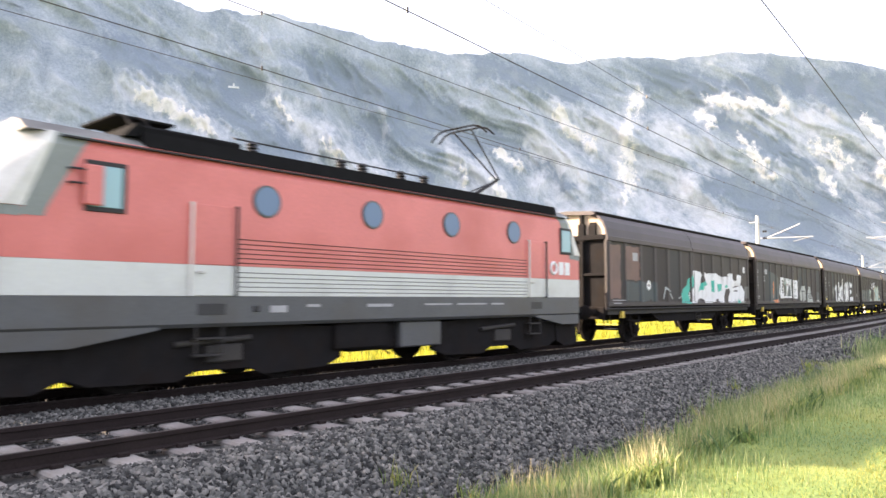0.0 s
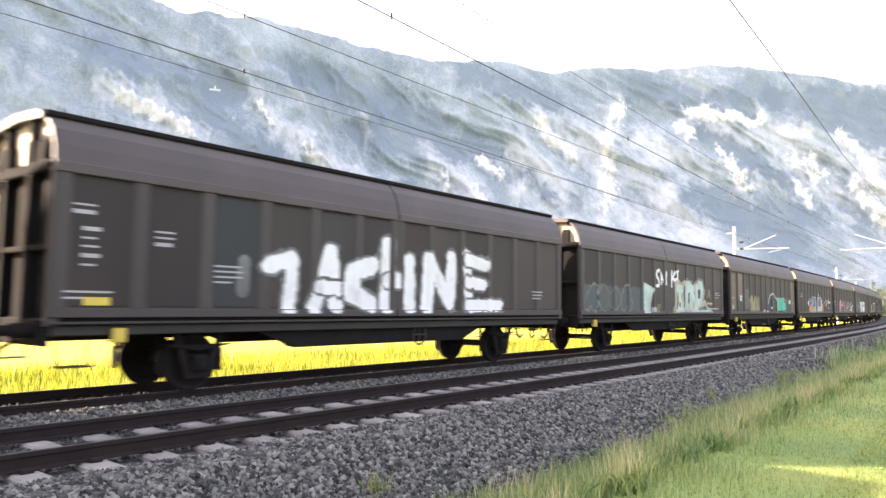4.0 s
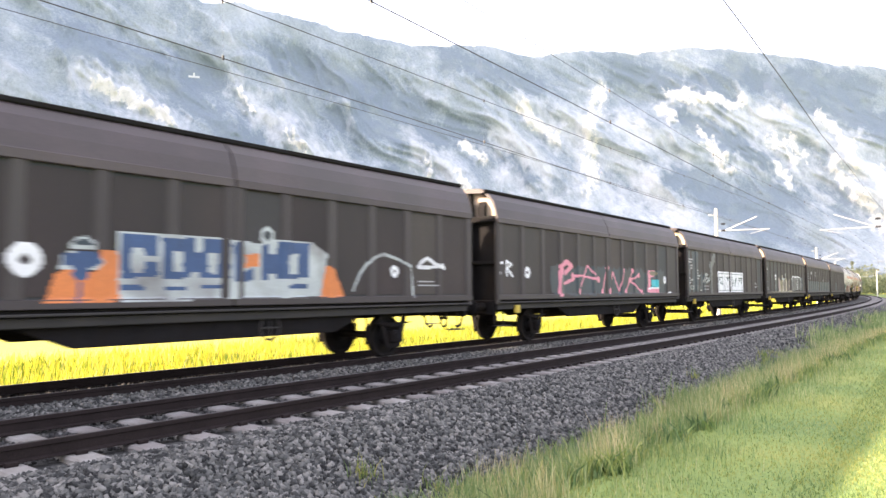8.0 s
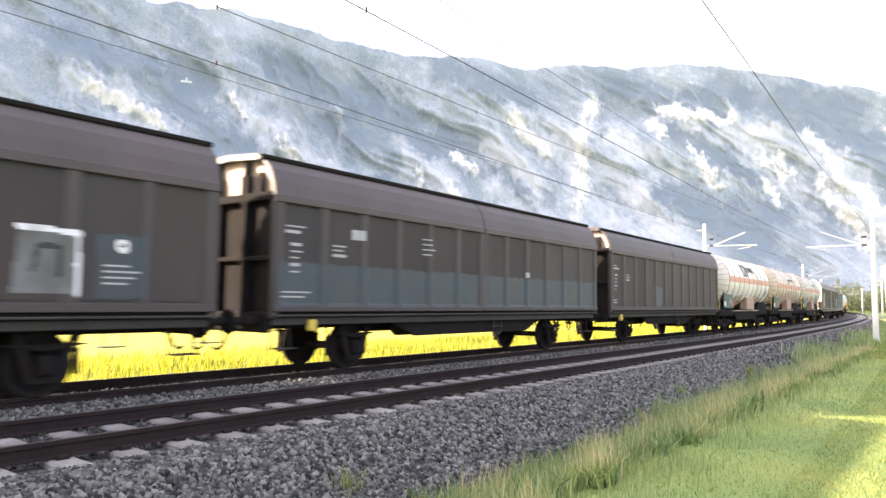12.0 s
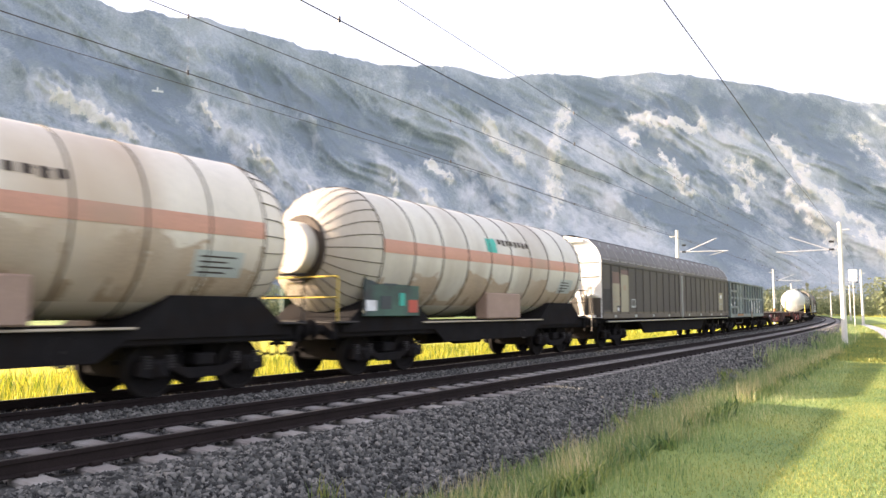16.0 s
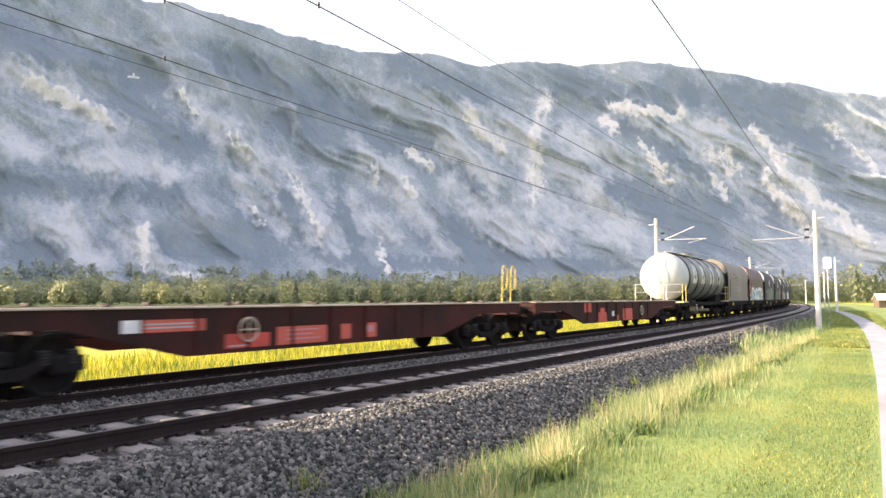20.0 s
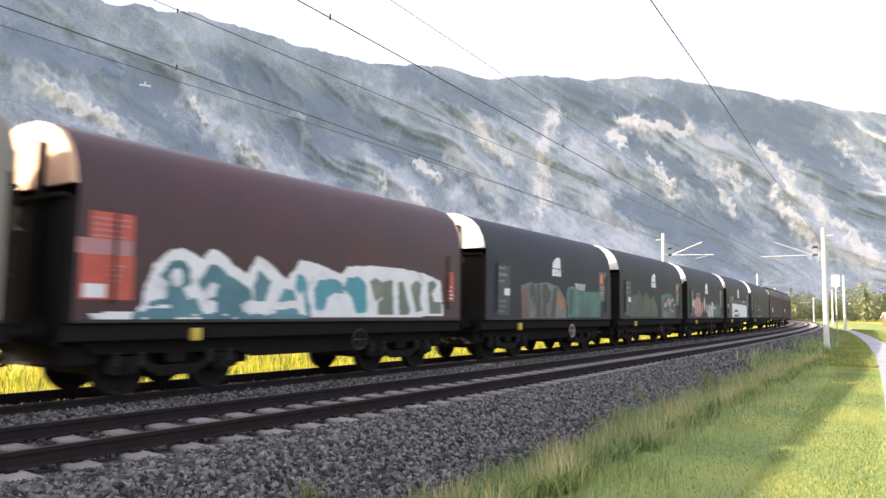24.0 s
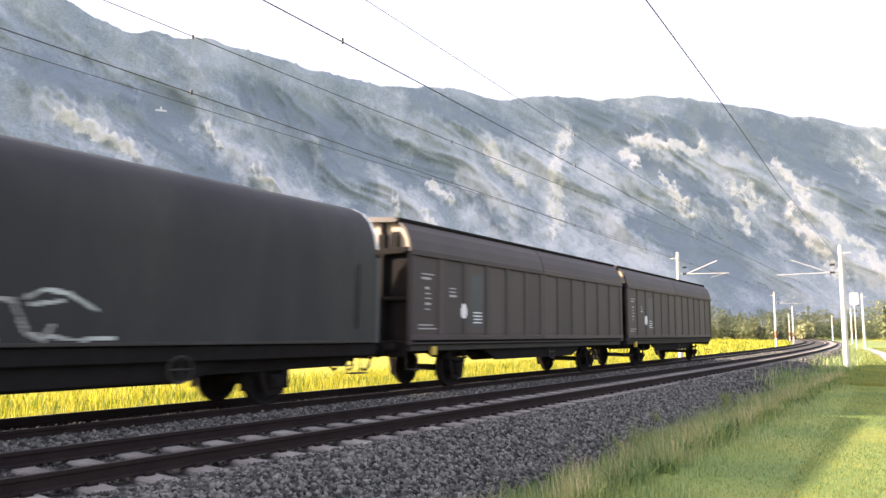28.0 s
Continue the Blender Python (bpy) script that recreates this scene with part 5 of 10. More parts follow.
BRAKE = Geo().box(-0.05, 0.05, -0.04, 0.04, -0.2, 0.2, 0.015).tube([(0, 0, 0.2), (0, 0.06, 0.5)], 0.025, 6).mesh("brake_block", UNDER)
STEP = Geo().box(-0.14, 0.14, -0.24, 0.24, -0.02, 0.0, 0.005).tube([(-0.1, -0.22, 0), (-0.12, -0.22, 0.42)], 0.014, 6).tube([(-0.1, 0.22, 0), (-0.12, 0.22, 0.42)], 0.014, 6).mesh("step", SILL)
LAMP_IRON = Geo().box(-0.05, 0.05, -0.10, 0.10, -0.11, 0.11, 0.015).box(0.05, 0.06, -0.05, 0.05, -0.06, 0.06, 0.0).mesh("release_handle", YELLOW)
HANDWHEEL = Geo().ring((0, 0, 0), (1, 0, 0), 0.22, 0.022, 18).tube([(0, -0.2, 0), (0, 0.2, 0)], 0.014, 6).tube([(0, 0, -0.2), (0, 0, 0.2)], 0.014, 6).cyl((-0.12, 0, 0), (0.02, 0, 0), 0.03, n=8).mesh("handbrake_wheel", STEEL)
HANDWHEEL_DARK = HANDWHEEL.copy()
HANDWHEEL_DARK.materials.clear()
HANDWHEEL_DARK.materials.append(SILL)
HANDWHEEL_Y = HANDWHEEL.copy()
HANDWHEEL_Y.materials.clear()
HANDWHEEL_Y.materials.append(DECK)


def two_axle_gear(parent, half_base, half):
    for k in (-1, 1):
        y = k * half_base
        wheelset(parent, y)
        for x in (-1.02, 1.02):
            part("axle_guard", AXLE_GUARD, None, parent).matrix_basis = pose(x, y, 0.48, 0, 0, 0 if x > 0 else 180)
            part("leaf_spring", SPRING, None, parent).matrix_basis = pose(x * 0.99, y, 0.68)
        for x in (-0.76, 0.76):
            for j in (-1, 1):
                part("brake_block", BRAKE, None, parent).matrix_basis = pose(x, y + j * 0.56, 0.5, 0, 0, 0 if j > 0 else 180)
    for x in (-1.2, 1.2):
        for k in (-1, 1):
            part("step", STEP, None, parent).matrix_basis = pose(x, k * (half - 0.45), 0.55, 0, 0, 0 if x > 0 else 180)
    end_gear(parent, half)


BOGIE_SIDE = Geo().side([(-1.3, 0.40), (-1.28, 0.62), (-0.75, 0.66), (-0.42, 0.48), (0.42, 0.48), (0.75, 0.66), (1.28, 0.62), (1.3, 0.40), (1.0, 0.33), (0.75, 0.5), (0.36, 0.30), (-0.36, 0.30), (-0.75, 0.5), (-1.0, 0.33)], -0.06, 0.06)
BOGIE_SIDE = BOGIE_SIDE.mesh("bogie_frame", UNDER)
BOX = Geo().box(-0.11, 0.11, -0.15, 0.15, -0.15, 0.15, 0.04).cyl((0.1, 0, 0), (0.16, 0, 0), 0.1, n=12).mesh("axle_box", UNDER)
COIL = Geo()
for i in range(5):
    COIL.cyl((0, 0, 0.045 * i), (0, 0, 0.045 * i + 0.03), 0.075, n=10)
COIL = COIL.mesh("coil_spring", SILL)
RIGGING = Geo().box(-0.66, 0.66, -1.32, -0.25, 0.34, 0.98, 0.05).box(-0.66, 0.66, 0.25, 1.32, 0.34, 0.98, 0.05).tube([(-0.5, -1.45, 0.55), (-0.5, 1.45, 0.55)], 0.04, 6).tube([(0.5, -1.45, 0.6), (0.5, 1.45, 0.5)], 0.04, 6).mesh("brake_rigging", UNDER)
BOLSTER = Geo().box(-1.05, 1.05, -0.2, 0.2, 0.5, 0.72, 0.03).cyl((0, 0, 0.7), (0, 0, 0.95), 0.22, n=14).mesh("bolster", UNDER)


def bogie(parent, y, r=0.48, base=1.8):
    b = part("bogie", BOLSTER, None, parent)
    b.matrix_basis = pose(0, y, 0)
    part("brake_rigging", RIGGING, None, b)
    for x in (-1.0, 1.0):
        part("bogie_frame", BOGIE_SIDE, None, b).matrix_basis = pose(x, 0, 0)
        for k in (-1, 1):
            part("axle_box", BOX, None, b).matrix_basis = pose(x, k * base / 2, r, 0, 0, 0 if x > 0 else 180)
            for j in (-0.22, 0.22):
                part("coil_spring", COIL, None, b).matrix_basis = pose(x, k * base / 2 + j, r + 0.02)
    for k in (-1, 1):
        wheelset(b, k * base / 2, r)
        for x in (-0.76, 0.76):
            part("brake_block", BRAKE, None, b).matrix_basis = pose(x, k * (base / 2 - 0.56), 0.5, 0, 0, 0 if k < 0 else 180)
    return b


# ---- paint on the sides: cells laid on the surface, a colour each ----
class Paint:
    def __init__(self, y0, y1, z0, z1, cell=0.03, seed=1):
        self.ny, self.nz = int((y1 - y0) / cell), int((z1 - z0) / cell)
        self.y0, self.z0, self.cell = y0, z0, cell
        self.Y, self.Z = np.meshgrid(y0 + (np.arange(self.ny) + 0.5) * cell, z0 + (np.arange(self.nz) + 0.5) * cell, indexing="ij")
        self.c = np.full(self.Y.shape, -1)
        self.mats = []
        self.rng = np.random.default_rng(seed)
        r = self.rng.normal(size=(self.ny // 4 + 3, self.nz // 4 + 3))
        a = np.array([np.interp(np.arange(self.nz) / 4, np.arange(r.shape[1]), row) for row in r])
        self.fuzz = np.array([np.interp(np.arange(self.ny) / 4, np.arange(r.shape[0]), col) for col in a.T]).T

    def idx(self, m):
        if m not in self.mats:
            self.mats.append(m)
        return self.mats.index(m)

    def put(self, mask, m):
        self.c[mask] = self.idx(m)

    def stroke(self, pts, w, m, rough=0.12):
        d = np.full(self.Y.shape, 1e9)
        for (a, b), (c, e) in zip(pts, pts[1:]):
            vy, vz = c - a, e - b
            t = np.clip(((self.Y - a) * vy + (self.Z - b) * vz) / (vy * vy + vz * vz + 1e-9), 0, 1)
            d = np.minimum(d, np.hypot(self.Y - a - t * vy, self.Z - b - t * vz))
        self.put(d < w * (1 + rough * self.fuzz), m)
        return self

    def blob(self, y, z, ry, rz, m, rough=0.06):
        self.put(((self.Y - y) / ry) ** 2 + ((self.Z - z) / rz) ** 2 < 1 + rough * self.fuzz, m)
        return self

    def rect(self, y0, y1, z0, z1, m, ragged=0.0):
        j = ragged * self.fuzz
        self.put((self.Y > y0 + j) & (self.Y < y1 + j) & (self.Z > z0 + j) & (self.Z < z1 + j), m)
        return self

    def poly(self, pts, m, rough=0.02):
        """A filled outline."""
        y, z = self.Y + rough * self.fuzz * 0.5, self.Z
        inside = np.zeros(self.Y.shape, bool)
        for (a, b), (c, e) in zip(pts, pts[1:] + pts[:1]):
            cross = (b > z) != (e > z)
            inside ^= cross & (y < (c - a) * (z - b) / (e - b + 1e-9) + a)
        self.put(inside, m)
        return self

    def throwup(self, y0, y1, z0, z1, n, fill, outline, thick=0.15, edge=0.07):
        """A row of n rounded shapes built of fat strokes, with a rim round them."""
        w = (y1 - y0) / n
        shapes = []
        for i in range(n):
            a, b = y0 + i * w + thick, y0 + (i + 1) * w - thick
            lo, hi = z0 + thick, z1 - thick + self.rng.uniform(-0.14, 0.1) * (z1 - z0)
            m = (a + b) / 2
            k = self.rng.integers(0, 6)
            mid = (lo + hi) / 2
            shapes.append([[(a, lo), (a, hi), (b, hi * 0.6 + lo * 0.4)], [(a, lo), (m, hi), (b, lo), (m, mid)], [(b, hi), (a, mid), (b, mid), (a, lo)],
                           [(a, hi), (a, lo), (b, lo), (b, hi)], [(a, lo), (b, hi), (b, lo)], [(a, mid), (m, hi), (b, mid), (m, lo), (a, mid)]][k])
        for s in shapes:
            self.stroke(s, thick + edge, outline)
        for s in shapes:
            self.stroke(s, thick, fill)
        return self

    def bars(self, y, z, n, length, m, h=0.035, gap=0.085):
        """Lines of writing too small to read."""
        for i in range(n):
            self.rect(y, y + length * self.rng.uniform(0.6, 1.0), z - i * gap - h, z - i * gap, m)
        return self

    def patches(self, least=30):
        """Cells that touch one another as one patch each; the specks together."""
        left = {(int(a), int(b)) for a, b in zip(*np.nonzero(self.c >= 0))}
        found, specks = [], []
        while left:
            todo, cells = [left.pop()], []
            while todo:
                a, b = todo.pop()
                cells.append((a, b))
                for q in ((a - 1, b), (a + 1, b), (a, b - 1), (a, b + 1), (a - 1, b - 1), (a + 1, b + 1), (a - 1, b + 1), (a + 1, b - 1)):
                    if q in left:
                        left.remove(q)
                        todo.append(q)
            if len(cells) >= least:
                found.append(sorted(cells))
            else:
                specks += cells
        return sorted(found), sorted(specks)

    def build(self, name, surface, parent, label):
        """surface(y, z): how far out the side lies there, as arrays."""
        found, specks = self.patches()
        for cells in found + ([specks] if specks else []):
            iy, iz = np.array(cells).T
            c = self.cell
            # neighbouring cells share their corners
            n = self.nz + 2
            key = np.stack([iy * n + iz, (iy + 1) * n + iz, (iy + 1) * n + iz + 1, iy * n + iz + 1], -1)
            corners, f = np.unique(key, return_inverse=True)
            f = f.reshape(-1, 4)
            y, z = self.y0 + (corners // n) * c, self.z0 + (corners % n) * c
            v = np.stack([surface(y, z) + 0.004, y, z], -1)
            me = raw_mesh(name, v, f, self.mats)
            me.polygons.foreach_set("material_index", self.c[iy, iz].astype(np.int32))
            ob = new(name, me)
            ob.parent = parent
            if cells is specks:
                tagged(ob, label, kind="stuff")
            else:
                tagged(ob, label)


# ---- brown two-axle sliding-wall wagons ----
BW_L, BW_H, BW_BAYS = 14.16, 1.36, 12
BAY = (BW_L - 0.3) / BW_BAYS


def brown_surface(y, z):
    """Ribs stand proud of the panels."""
    k = (y + BW_L / 2 - 0.15) / BAY
    u = (k - np.floor(k)) * BAY
    edge = np.minimum(u, BAY - u)
    edge = np.where(np.abs(y) < 0.1, 0.0, edge)
    flank = np.interp(edge, [0.085, 0.15], [BW_H + 0.031, BW_H - 0.011])
    return np.where((z < 1.38) | (z > 3.34), BW_H + 0.033, flank)


def brown_body(m, wall, roof, cream):
    L, H = BW_L / 2, BW_H
    part("floor", Geo().box(-1.3, 1.3, -L + 0.1, L - 0.1, 1.12, 1.24, 0.02), UNDER, m)
    for k in (-1, 1):
        for half in (-1, 1):
            y0, y1 = (-L, -0.02) if half < 0 else (0.02, L)
            w = part("sliding_wall", Geo().box(k * (H - 0.08), k * (H - 0.025), y0, y1, 1.26, 3.44, 0.01), BROWN_PANEL if wall is BROWN else wall, m)
            ribs = [i for i in range(BW_BAYS + 1) if y0 - 0.2 <= -L + 0.15 + i * BAY <= y1 + 0.2]
            for i in ribs:
                y = min(max(-L + 0.15 + i * BAY, y0 + 0.08), y1 - 0.08)
                part("wall_rib", Geo().add([(k * (H - 0.025), y - 0.15, 1.38), (k * (H + 0.03), y - 0.085, 1.38), (k * (H + 0.03), y + 0.085, 1.38), (k * (H - 0.025), y + 0.15, 1.38),
                                            (k * (H - 0.025), y - 0.15, 3.34), (k * (H + 0.03), y - 0.085, 3.34), (k * (H + 0.03), y + 0.085, 3.34), (k * (H - 0.025), y + 0.15, 3.34)],
                                           [(0, 1, 5, 4), (1, 2, 6, 5), (2, 3, 7, 6), (3, 0, 4, 7), (0, 3, 2, 1), (4, 5, 6, 7)]), wall, w)
            for a, b in zip(ribs, ribs[1:]):
                ya, yb = -L + 0.15 + a * BAY + 0.10, -L + 0.15 + b * BAY - 0.10
                outline = [(ya, 1.42), (yb, 1.42), (yb, 3.12), (yb - 0.03, 3.2), (yb - 0.1, 3.25), (ya + 0.1, 3.25), (ya + 0.03, 3.2), (ya, 3.12)]
                part("wall_panel", Geo().side(outline, k * (H - 0.03), k * (H - 0.012)), BROWN_PANEL if wall is BROWN else wall, w)
            part("bottom_rail", Geo().box(k * (H - 0.03), k * (H + 0.035), y0, y1, 1.24, 1.38, 0.012), wall, w)
            part("top_rail", Geo().box(k * (H - 0.03), k * (H + 0.05), y0, y1, 3.30, 3.46, 0.015), roof, w)
            prof = [(k * (H + 0.02), 3.46), (k * (H - 0.03), 3.70), (k * (H - 0.13), 3.94), (k * (H - 0.28), 4.10), (k * (H - 0.42), 4.19), (k * (H - 0.42), 4.13), (k * (H - 0.31), 4.03), (k * (H - 0.19), 3.90), (k * (H - 0.09), 3.68), (k * (H - 0.05), 3.46)]
            part("roof_shoulder", Geo().prism(prof, y0, y1), roof, w, smooth=False)
    part("roof_ridge", Geo().prism([(-0.98, 4.16), (-0.9, 4.25), (0, 4.31), (0.9, 4.25), (0.98, 4.16), (0.9, 4.13), (0, 4.19), (-0.9, 4.13)], -L - 0.06, L + 0.06), roof, m, "dark roof cap with overhanging edges")
    for k in (-1, 1):
        part("roof_gutter", Geo().box(k * 0.93, k * 1.05, -L - 0.05, L + 0.05, 4.145, 4.235, 0.02), UNDER, m, "dark overhanging roof edge")
    for k in (-1, 1):
        y = k * (L - 0.16)
        # the shade on the lower end is put into this wall's black
        part("end_wall", Geo().box(-1.28, 1.28, y - 0.03, y + 0.03, 1.22, 3.48, 0.01), UNDER, m)
        if k < 0:
            # cream strip stands in for sunlight on the end's far edge
            part("end_panel", Geo().box(-1.25, -1.08, y - 0.05, y - 0.035, 1.32, 3.2, 0.004), END_CREAM, m, "cream strip drawn for the sunlit far edge")
        arch = [(-1.28, 3.46), (-1.23, 3.76), (-1.06, 4.0), (-0.7, 4.15), (0, 4.23), (0.7, 4.15), (1.06, 4.0), (1.23, 3.76), (1.28, 3.46)]
        part("end_gable", Geo().prism(arch, y - 0.045, y + 0.015), END_CREAM, m, "pale cream gable sheet")
        for sx in (-1, 1):
            part("gable_bracket", Geo().side([(y, 3.46), (y + k * 0.17, 3.46), (y + k * 0.14, 3.78), (y, 3.98)], sx * 0.72, sx * 0.96), UNDER, m, "dark bracket under the roof edge")
        yy = k * (L - 0.07)
        for x in (-0.46, 0.46):
            part("end_post", Geo().box(x - 0.06, x + 0.06, yy - 0.07, yy + 0.07, 1.1, 4.15, 0.015), UNDER, m)
            part("post_foot", Geo().box(x - 0.12, x + 0.12, yy - 0.08, yy + 0.08, 3.3, 3.86, 0.015), UNDER, m)
        part("end_beam", Geo().box(-1.3, 1.3, yy - 0.09, yy + 0.09, 3.34, 3.5, 0.015), UNDER, m)
        part("end_beam", Geo().box(-1.3, 1.3, yy - 0.05, yy + 0.05, 2.2, 2.29, 0.015), UNDER, m)
        for x in (-1.31, 1.31):
            part("corner_post", Geo().box(x - 0.05, x + 0.05, yy - 0.07, yy + 0.1, 1.12, 3.5, 0.015), wall, m)
        lad = Geo()
        for z in np.arange(1.5, 3.3, 0.3):
            lad.tube([(-0.92, yy + k * 0.08, z), (-0.62, yy + k * 0.08, z)], 0.014, 5)
        part("ladder", lad.tube([(-0.92, yy + k * 0.08, 1.3), (-0.92, yy + k * 0.08, 3.4)], 0.016, 5).tube([(-0.62, yy + k * 0.08, 1.3), (-0.62, yy + k * 0.08, 3.4)], 0.016, 5), UNDER, m)
    for k in (-1, 1):
        part("sole_bar", Geo().box(k * 1.20, k * 1.30, -L + 0.1, L - 0.1, 0.98, 1.13, 0.015), SILL, m)
        part("runner_rail", Geo().box(k * 1.30, k * 1.42, -L + 0.05, L - 0.05, 1.145, 1.185, 0.01), SILL, m)
        part("underframe_truss", Geo().side([(-3.4, 0.98), (-2.6, 0.66), (2.6, 0.66), (3.4, 0.98)], k * 1.08, k * 1.16), UNDER, m)
        part("release_handle", LAMP_IRON, None, m).matrix_basis = pose(k * 1.32, -L + 1.05, 0.98, 0, 0, 0 if k > 0 else 180)
        part("handbrake_wheel", HANDWHEEL_DARK, None, m).matrix_basis = pose(k * 1.24, 0.9, 0.82)
    part("air_tank", Geo().cyl((-0.3, -1.6, 0.78), (-0.3, 0.4, 0.78), 0.2, n=14), UNDER, m, smooth=True)
    part("centre_beam", Geo().box(-0.22, 0.22, -L + 0.2, L - 0.2, 0.86, 1.12, 0.02), UNDER, m)
    two_axle_gear(m, 4.5, L - 0.02)


def brown_wagon(label, wall=BROWN, roof=BROWN_ROOF, group="brown sliding-wall wagons of the train"):
    m = thing("sliding_wall_wagon", label, "freight wagon", group)
    brown_body(m, wall, roof, False)
    return m


FIRST_BROWN = brown_wagon("dark brown sliding-wall wagon with a white and teal spray tag")
BROWN_LABELS = [
    "dark brown sliding-wall wagon with silver panels sprayed in a row",
    "dark brown sliding-wall wagon with a broad white spray tag",
    "dark brown sliding-wall wagon with pale green bubble letters",
    "dark brown sliding-wall wagon with a white arc and turquoise patches",
    "dark brown sliding-wall wagon with a blue and orange block tag",
    "dark brown sliding-wall wagon with a thin pink stick tag",
    "dark brown sliding-wall wagon with a framed white spray panel",
    "dark brown sliding-wall wagon with a faded olive and rose tag",
    "dark brown sliding-wall wagon overpainted slate blue along its foot",
    "plain dark brown sliding-wall wagon with a rounded rear edge",
]
BROWNS = [FIRST_BROWN] + [tagged(copy_thing(FIRST_BROWN, Matrix()), lab) for lab in BROWN_LABELS]
OLD_FIRST = brown_wagon("faded brown sliding-wall wagon with stencilled lettering", BROWN_OLD, BROWN_OLD)
OLD_SECOND = tagged(copy_thing(OLD_FIRST, Matrix()), "faded brown sliding-wall wagon at the end of the train")


def standard_marks(p, y, kind=0):
    """Number panel and stencils at a wagon's front bay."""
    p.bars(y, 2.9, 2, 0.55, WHITE_DULL, 0.05, 0.11)
    p.bars(y + 0.15, 2.55, 5, 0.3, WHITE_DULL, 0.04, 0.13)
    p.bars(y - 0.1, 1.62, 2, 0.8, WHITE_DULL, 0.03, 0.07)
    p.bars(y + 1.25, 2.6, 3, 0.42, WHITE_DULL, 0.035, 0.1)


def paint_browns():
    L = BW_L / 2
    def sheet(i):
        p = Paint(-L + 0.1, L - 0.1, 1.30, 3.4, 0.03, 50 + i)
        p.Y += {0: 0.15, 1: 0.33, 5: 0.5, 6: 0.5, 7: 0.35, 8: 0.2}.get(i, 0.0)      # drawn that much further back
        return p
    def disc(p, y, z, r=0.16):
        p.blob(y, z, r, r, WHITE, 0.0).blob(y, z, r * 0.35, r * 0.3, BROWN, 0.0)
    lab = "spray paint and stencils on the wagon side"
    # white and teal tag
    p = sheet(0)
    p.rect(-5.7, -3.2, 1.4, 2.05, SLATE, 0.03)
    p.rect(-7.0, -6.0, 1.5, 3.2, ROSE_DULL, 0.02).rect(-5.7, -4.6, 2.1, 3.2, ROSE_DULL, 0.02)
    p.rect(-5.1, -4.7, 2.75, 3.0, WHITE_DULL)
    disc(p, -3.85, 1.95)
    p.stroke([(-2.6, 1.5), (-2.4, 1.9), (-2.0, 1.7), (-1.8, 1.5)], 0.03, SILVER).stroke([(-1.2, 1.5), (-0.9, 1.65)], 0.03, SILVER)
    p.poly([(-1.05, 1.68), (-0.68, 1.91), (-0.41, 2.0), (-0.28, 2.23), (0.19, 2.4), (0.47, 2.15), (-0.26, 1.7), (-0.03, 1.31), (-0.97, 1.32)], TEAL)
    p.poly([(1.01, 2.1), (1.41, 2.16), (1.78, 2.22), (1.98, 2.01), (1.33, 1.79), (0.82, 1.72), (0.89, 1.88)], TEAL)
    p.poly([(0.15, 2.51), (0.26, 2.62), (1.13, 2.54), (1.18, 2.44), (1.04, 2.1), (0.81, 1.74), (1.02, 1.83), (1.37, 1.84), (1.36, 1.42), (0.62, 1.34), (-0.03, 1.33), (-0.22, 1.62), (-0.12, 1.74), (0.48, 2.07), (0.32, 2.15), (0.22, 2.34)], WHITE)
    p.poly([(1.35, 1.84), (1.34, 1.98), (1.88, 2.05), (1.64, 2.21), (1.49, 2.44), (1.51, 2.56), (1.67, 2.51), (2.16, 2.52), (2.27, 2.29), (2.27, 1.33), (1.26, 1.34)], WHITE)
    p.poly([(2.21, 2.52), (2.68, 2.53), (2.79, 2.56), (3.48, 2.41), (3.61, 2.07), (3.62, 1.34), (2.25, 1.35)], WHITE)
    p.poly([(3.48, 2.41), (4.29, 2.44), (4.52, 2.1), (4.53, 1.93), (4.04, 1.9), (3.86, 1.67), (3.72, 1.34), (3.56, 1.34)], WHITE)
    p.poly([(4.29, 2.56), (4.83, 2.6), (4.87, 2.44), (5.19, 2.27), (5.49, 2.3), (5.56, 2.55), (6.1, 2.54), (5.87, 2.09), (6.19, 2.09), (6.6, 1.82), (6.47, 1.32), (4.31, 1.33), (4.37, 1.57), (4.58, 1.78)], WHITE)
    p.poly([(0.62, 1.34), (0.82, 1.48), (1.12, 1.51), (1.36, 1.42), (1.44, 1.32)], BROWN).poly([(2.77, 1.33), (2.82, 1.47), (3.1, 1.47), (3.21, 1.32)], BROWN).poly([(5.53, 1.3), (5.72, 1.49), (5.96, 1.3)], TEAL)
    p.poly([(2.24, 2.2), (2.53, 2.26), (2.57, 1.75), (2.31, 1.77)], TEAL).poly([(2.97, 2.11), (3.49, 2.11), (3.49, 1.86), (3.03, 1.76)], TEAL).poly([(3.98, 2.06), (4.3, 2.09), (4.3, 1.97), (3.95, 1.96)], TEAL)
    p.stroke([(4.91, 1.98), (5.64, 2.05)], 0.025, BROWN).stroke([(5.03, 1.83), (5.57, 1.84)], 0.025, BROWN)
    p.poly([(6.6, 2.03), (7.03, 2.05), (7.03, 1.51), (6.61, 1.5)], SILVER_DULL)
    disc(p, 6.56, 2.79, 0.15)
    p.bars(-6.6, 1.45, 2, 0.9, WHITE_DULL)
    p.build("graffiti", brown_surface, BROWNS[0], lab)
    # silver panels in a row
    p = sheet(1)
    standard_marks(p, -6.8)
    p.rect(-5.2, -4.8, 2.7, 2.95, WHITE_DULL)
    p.poly([(-4.53, 2.85), (-3.73, 2.84), (-2.66, 2.55), (-2.61, 1.31), (-4.45, 1.28)], SLATE)
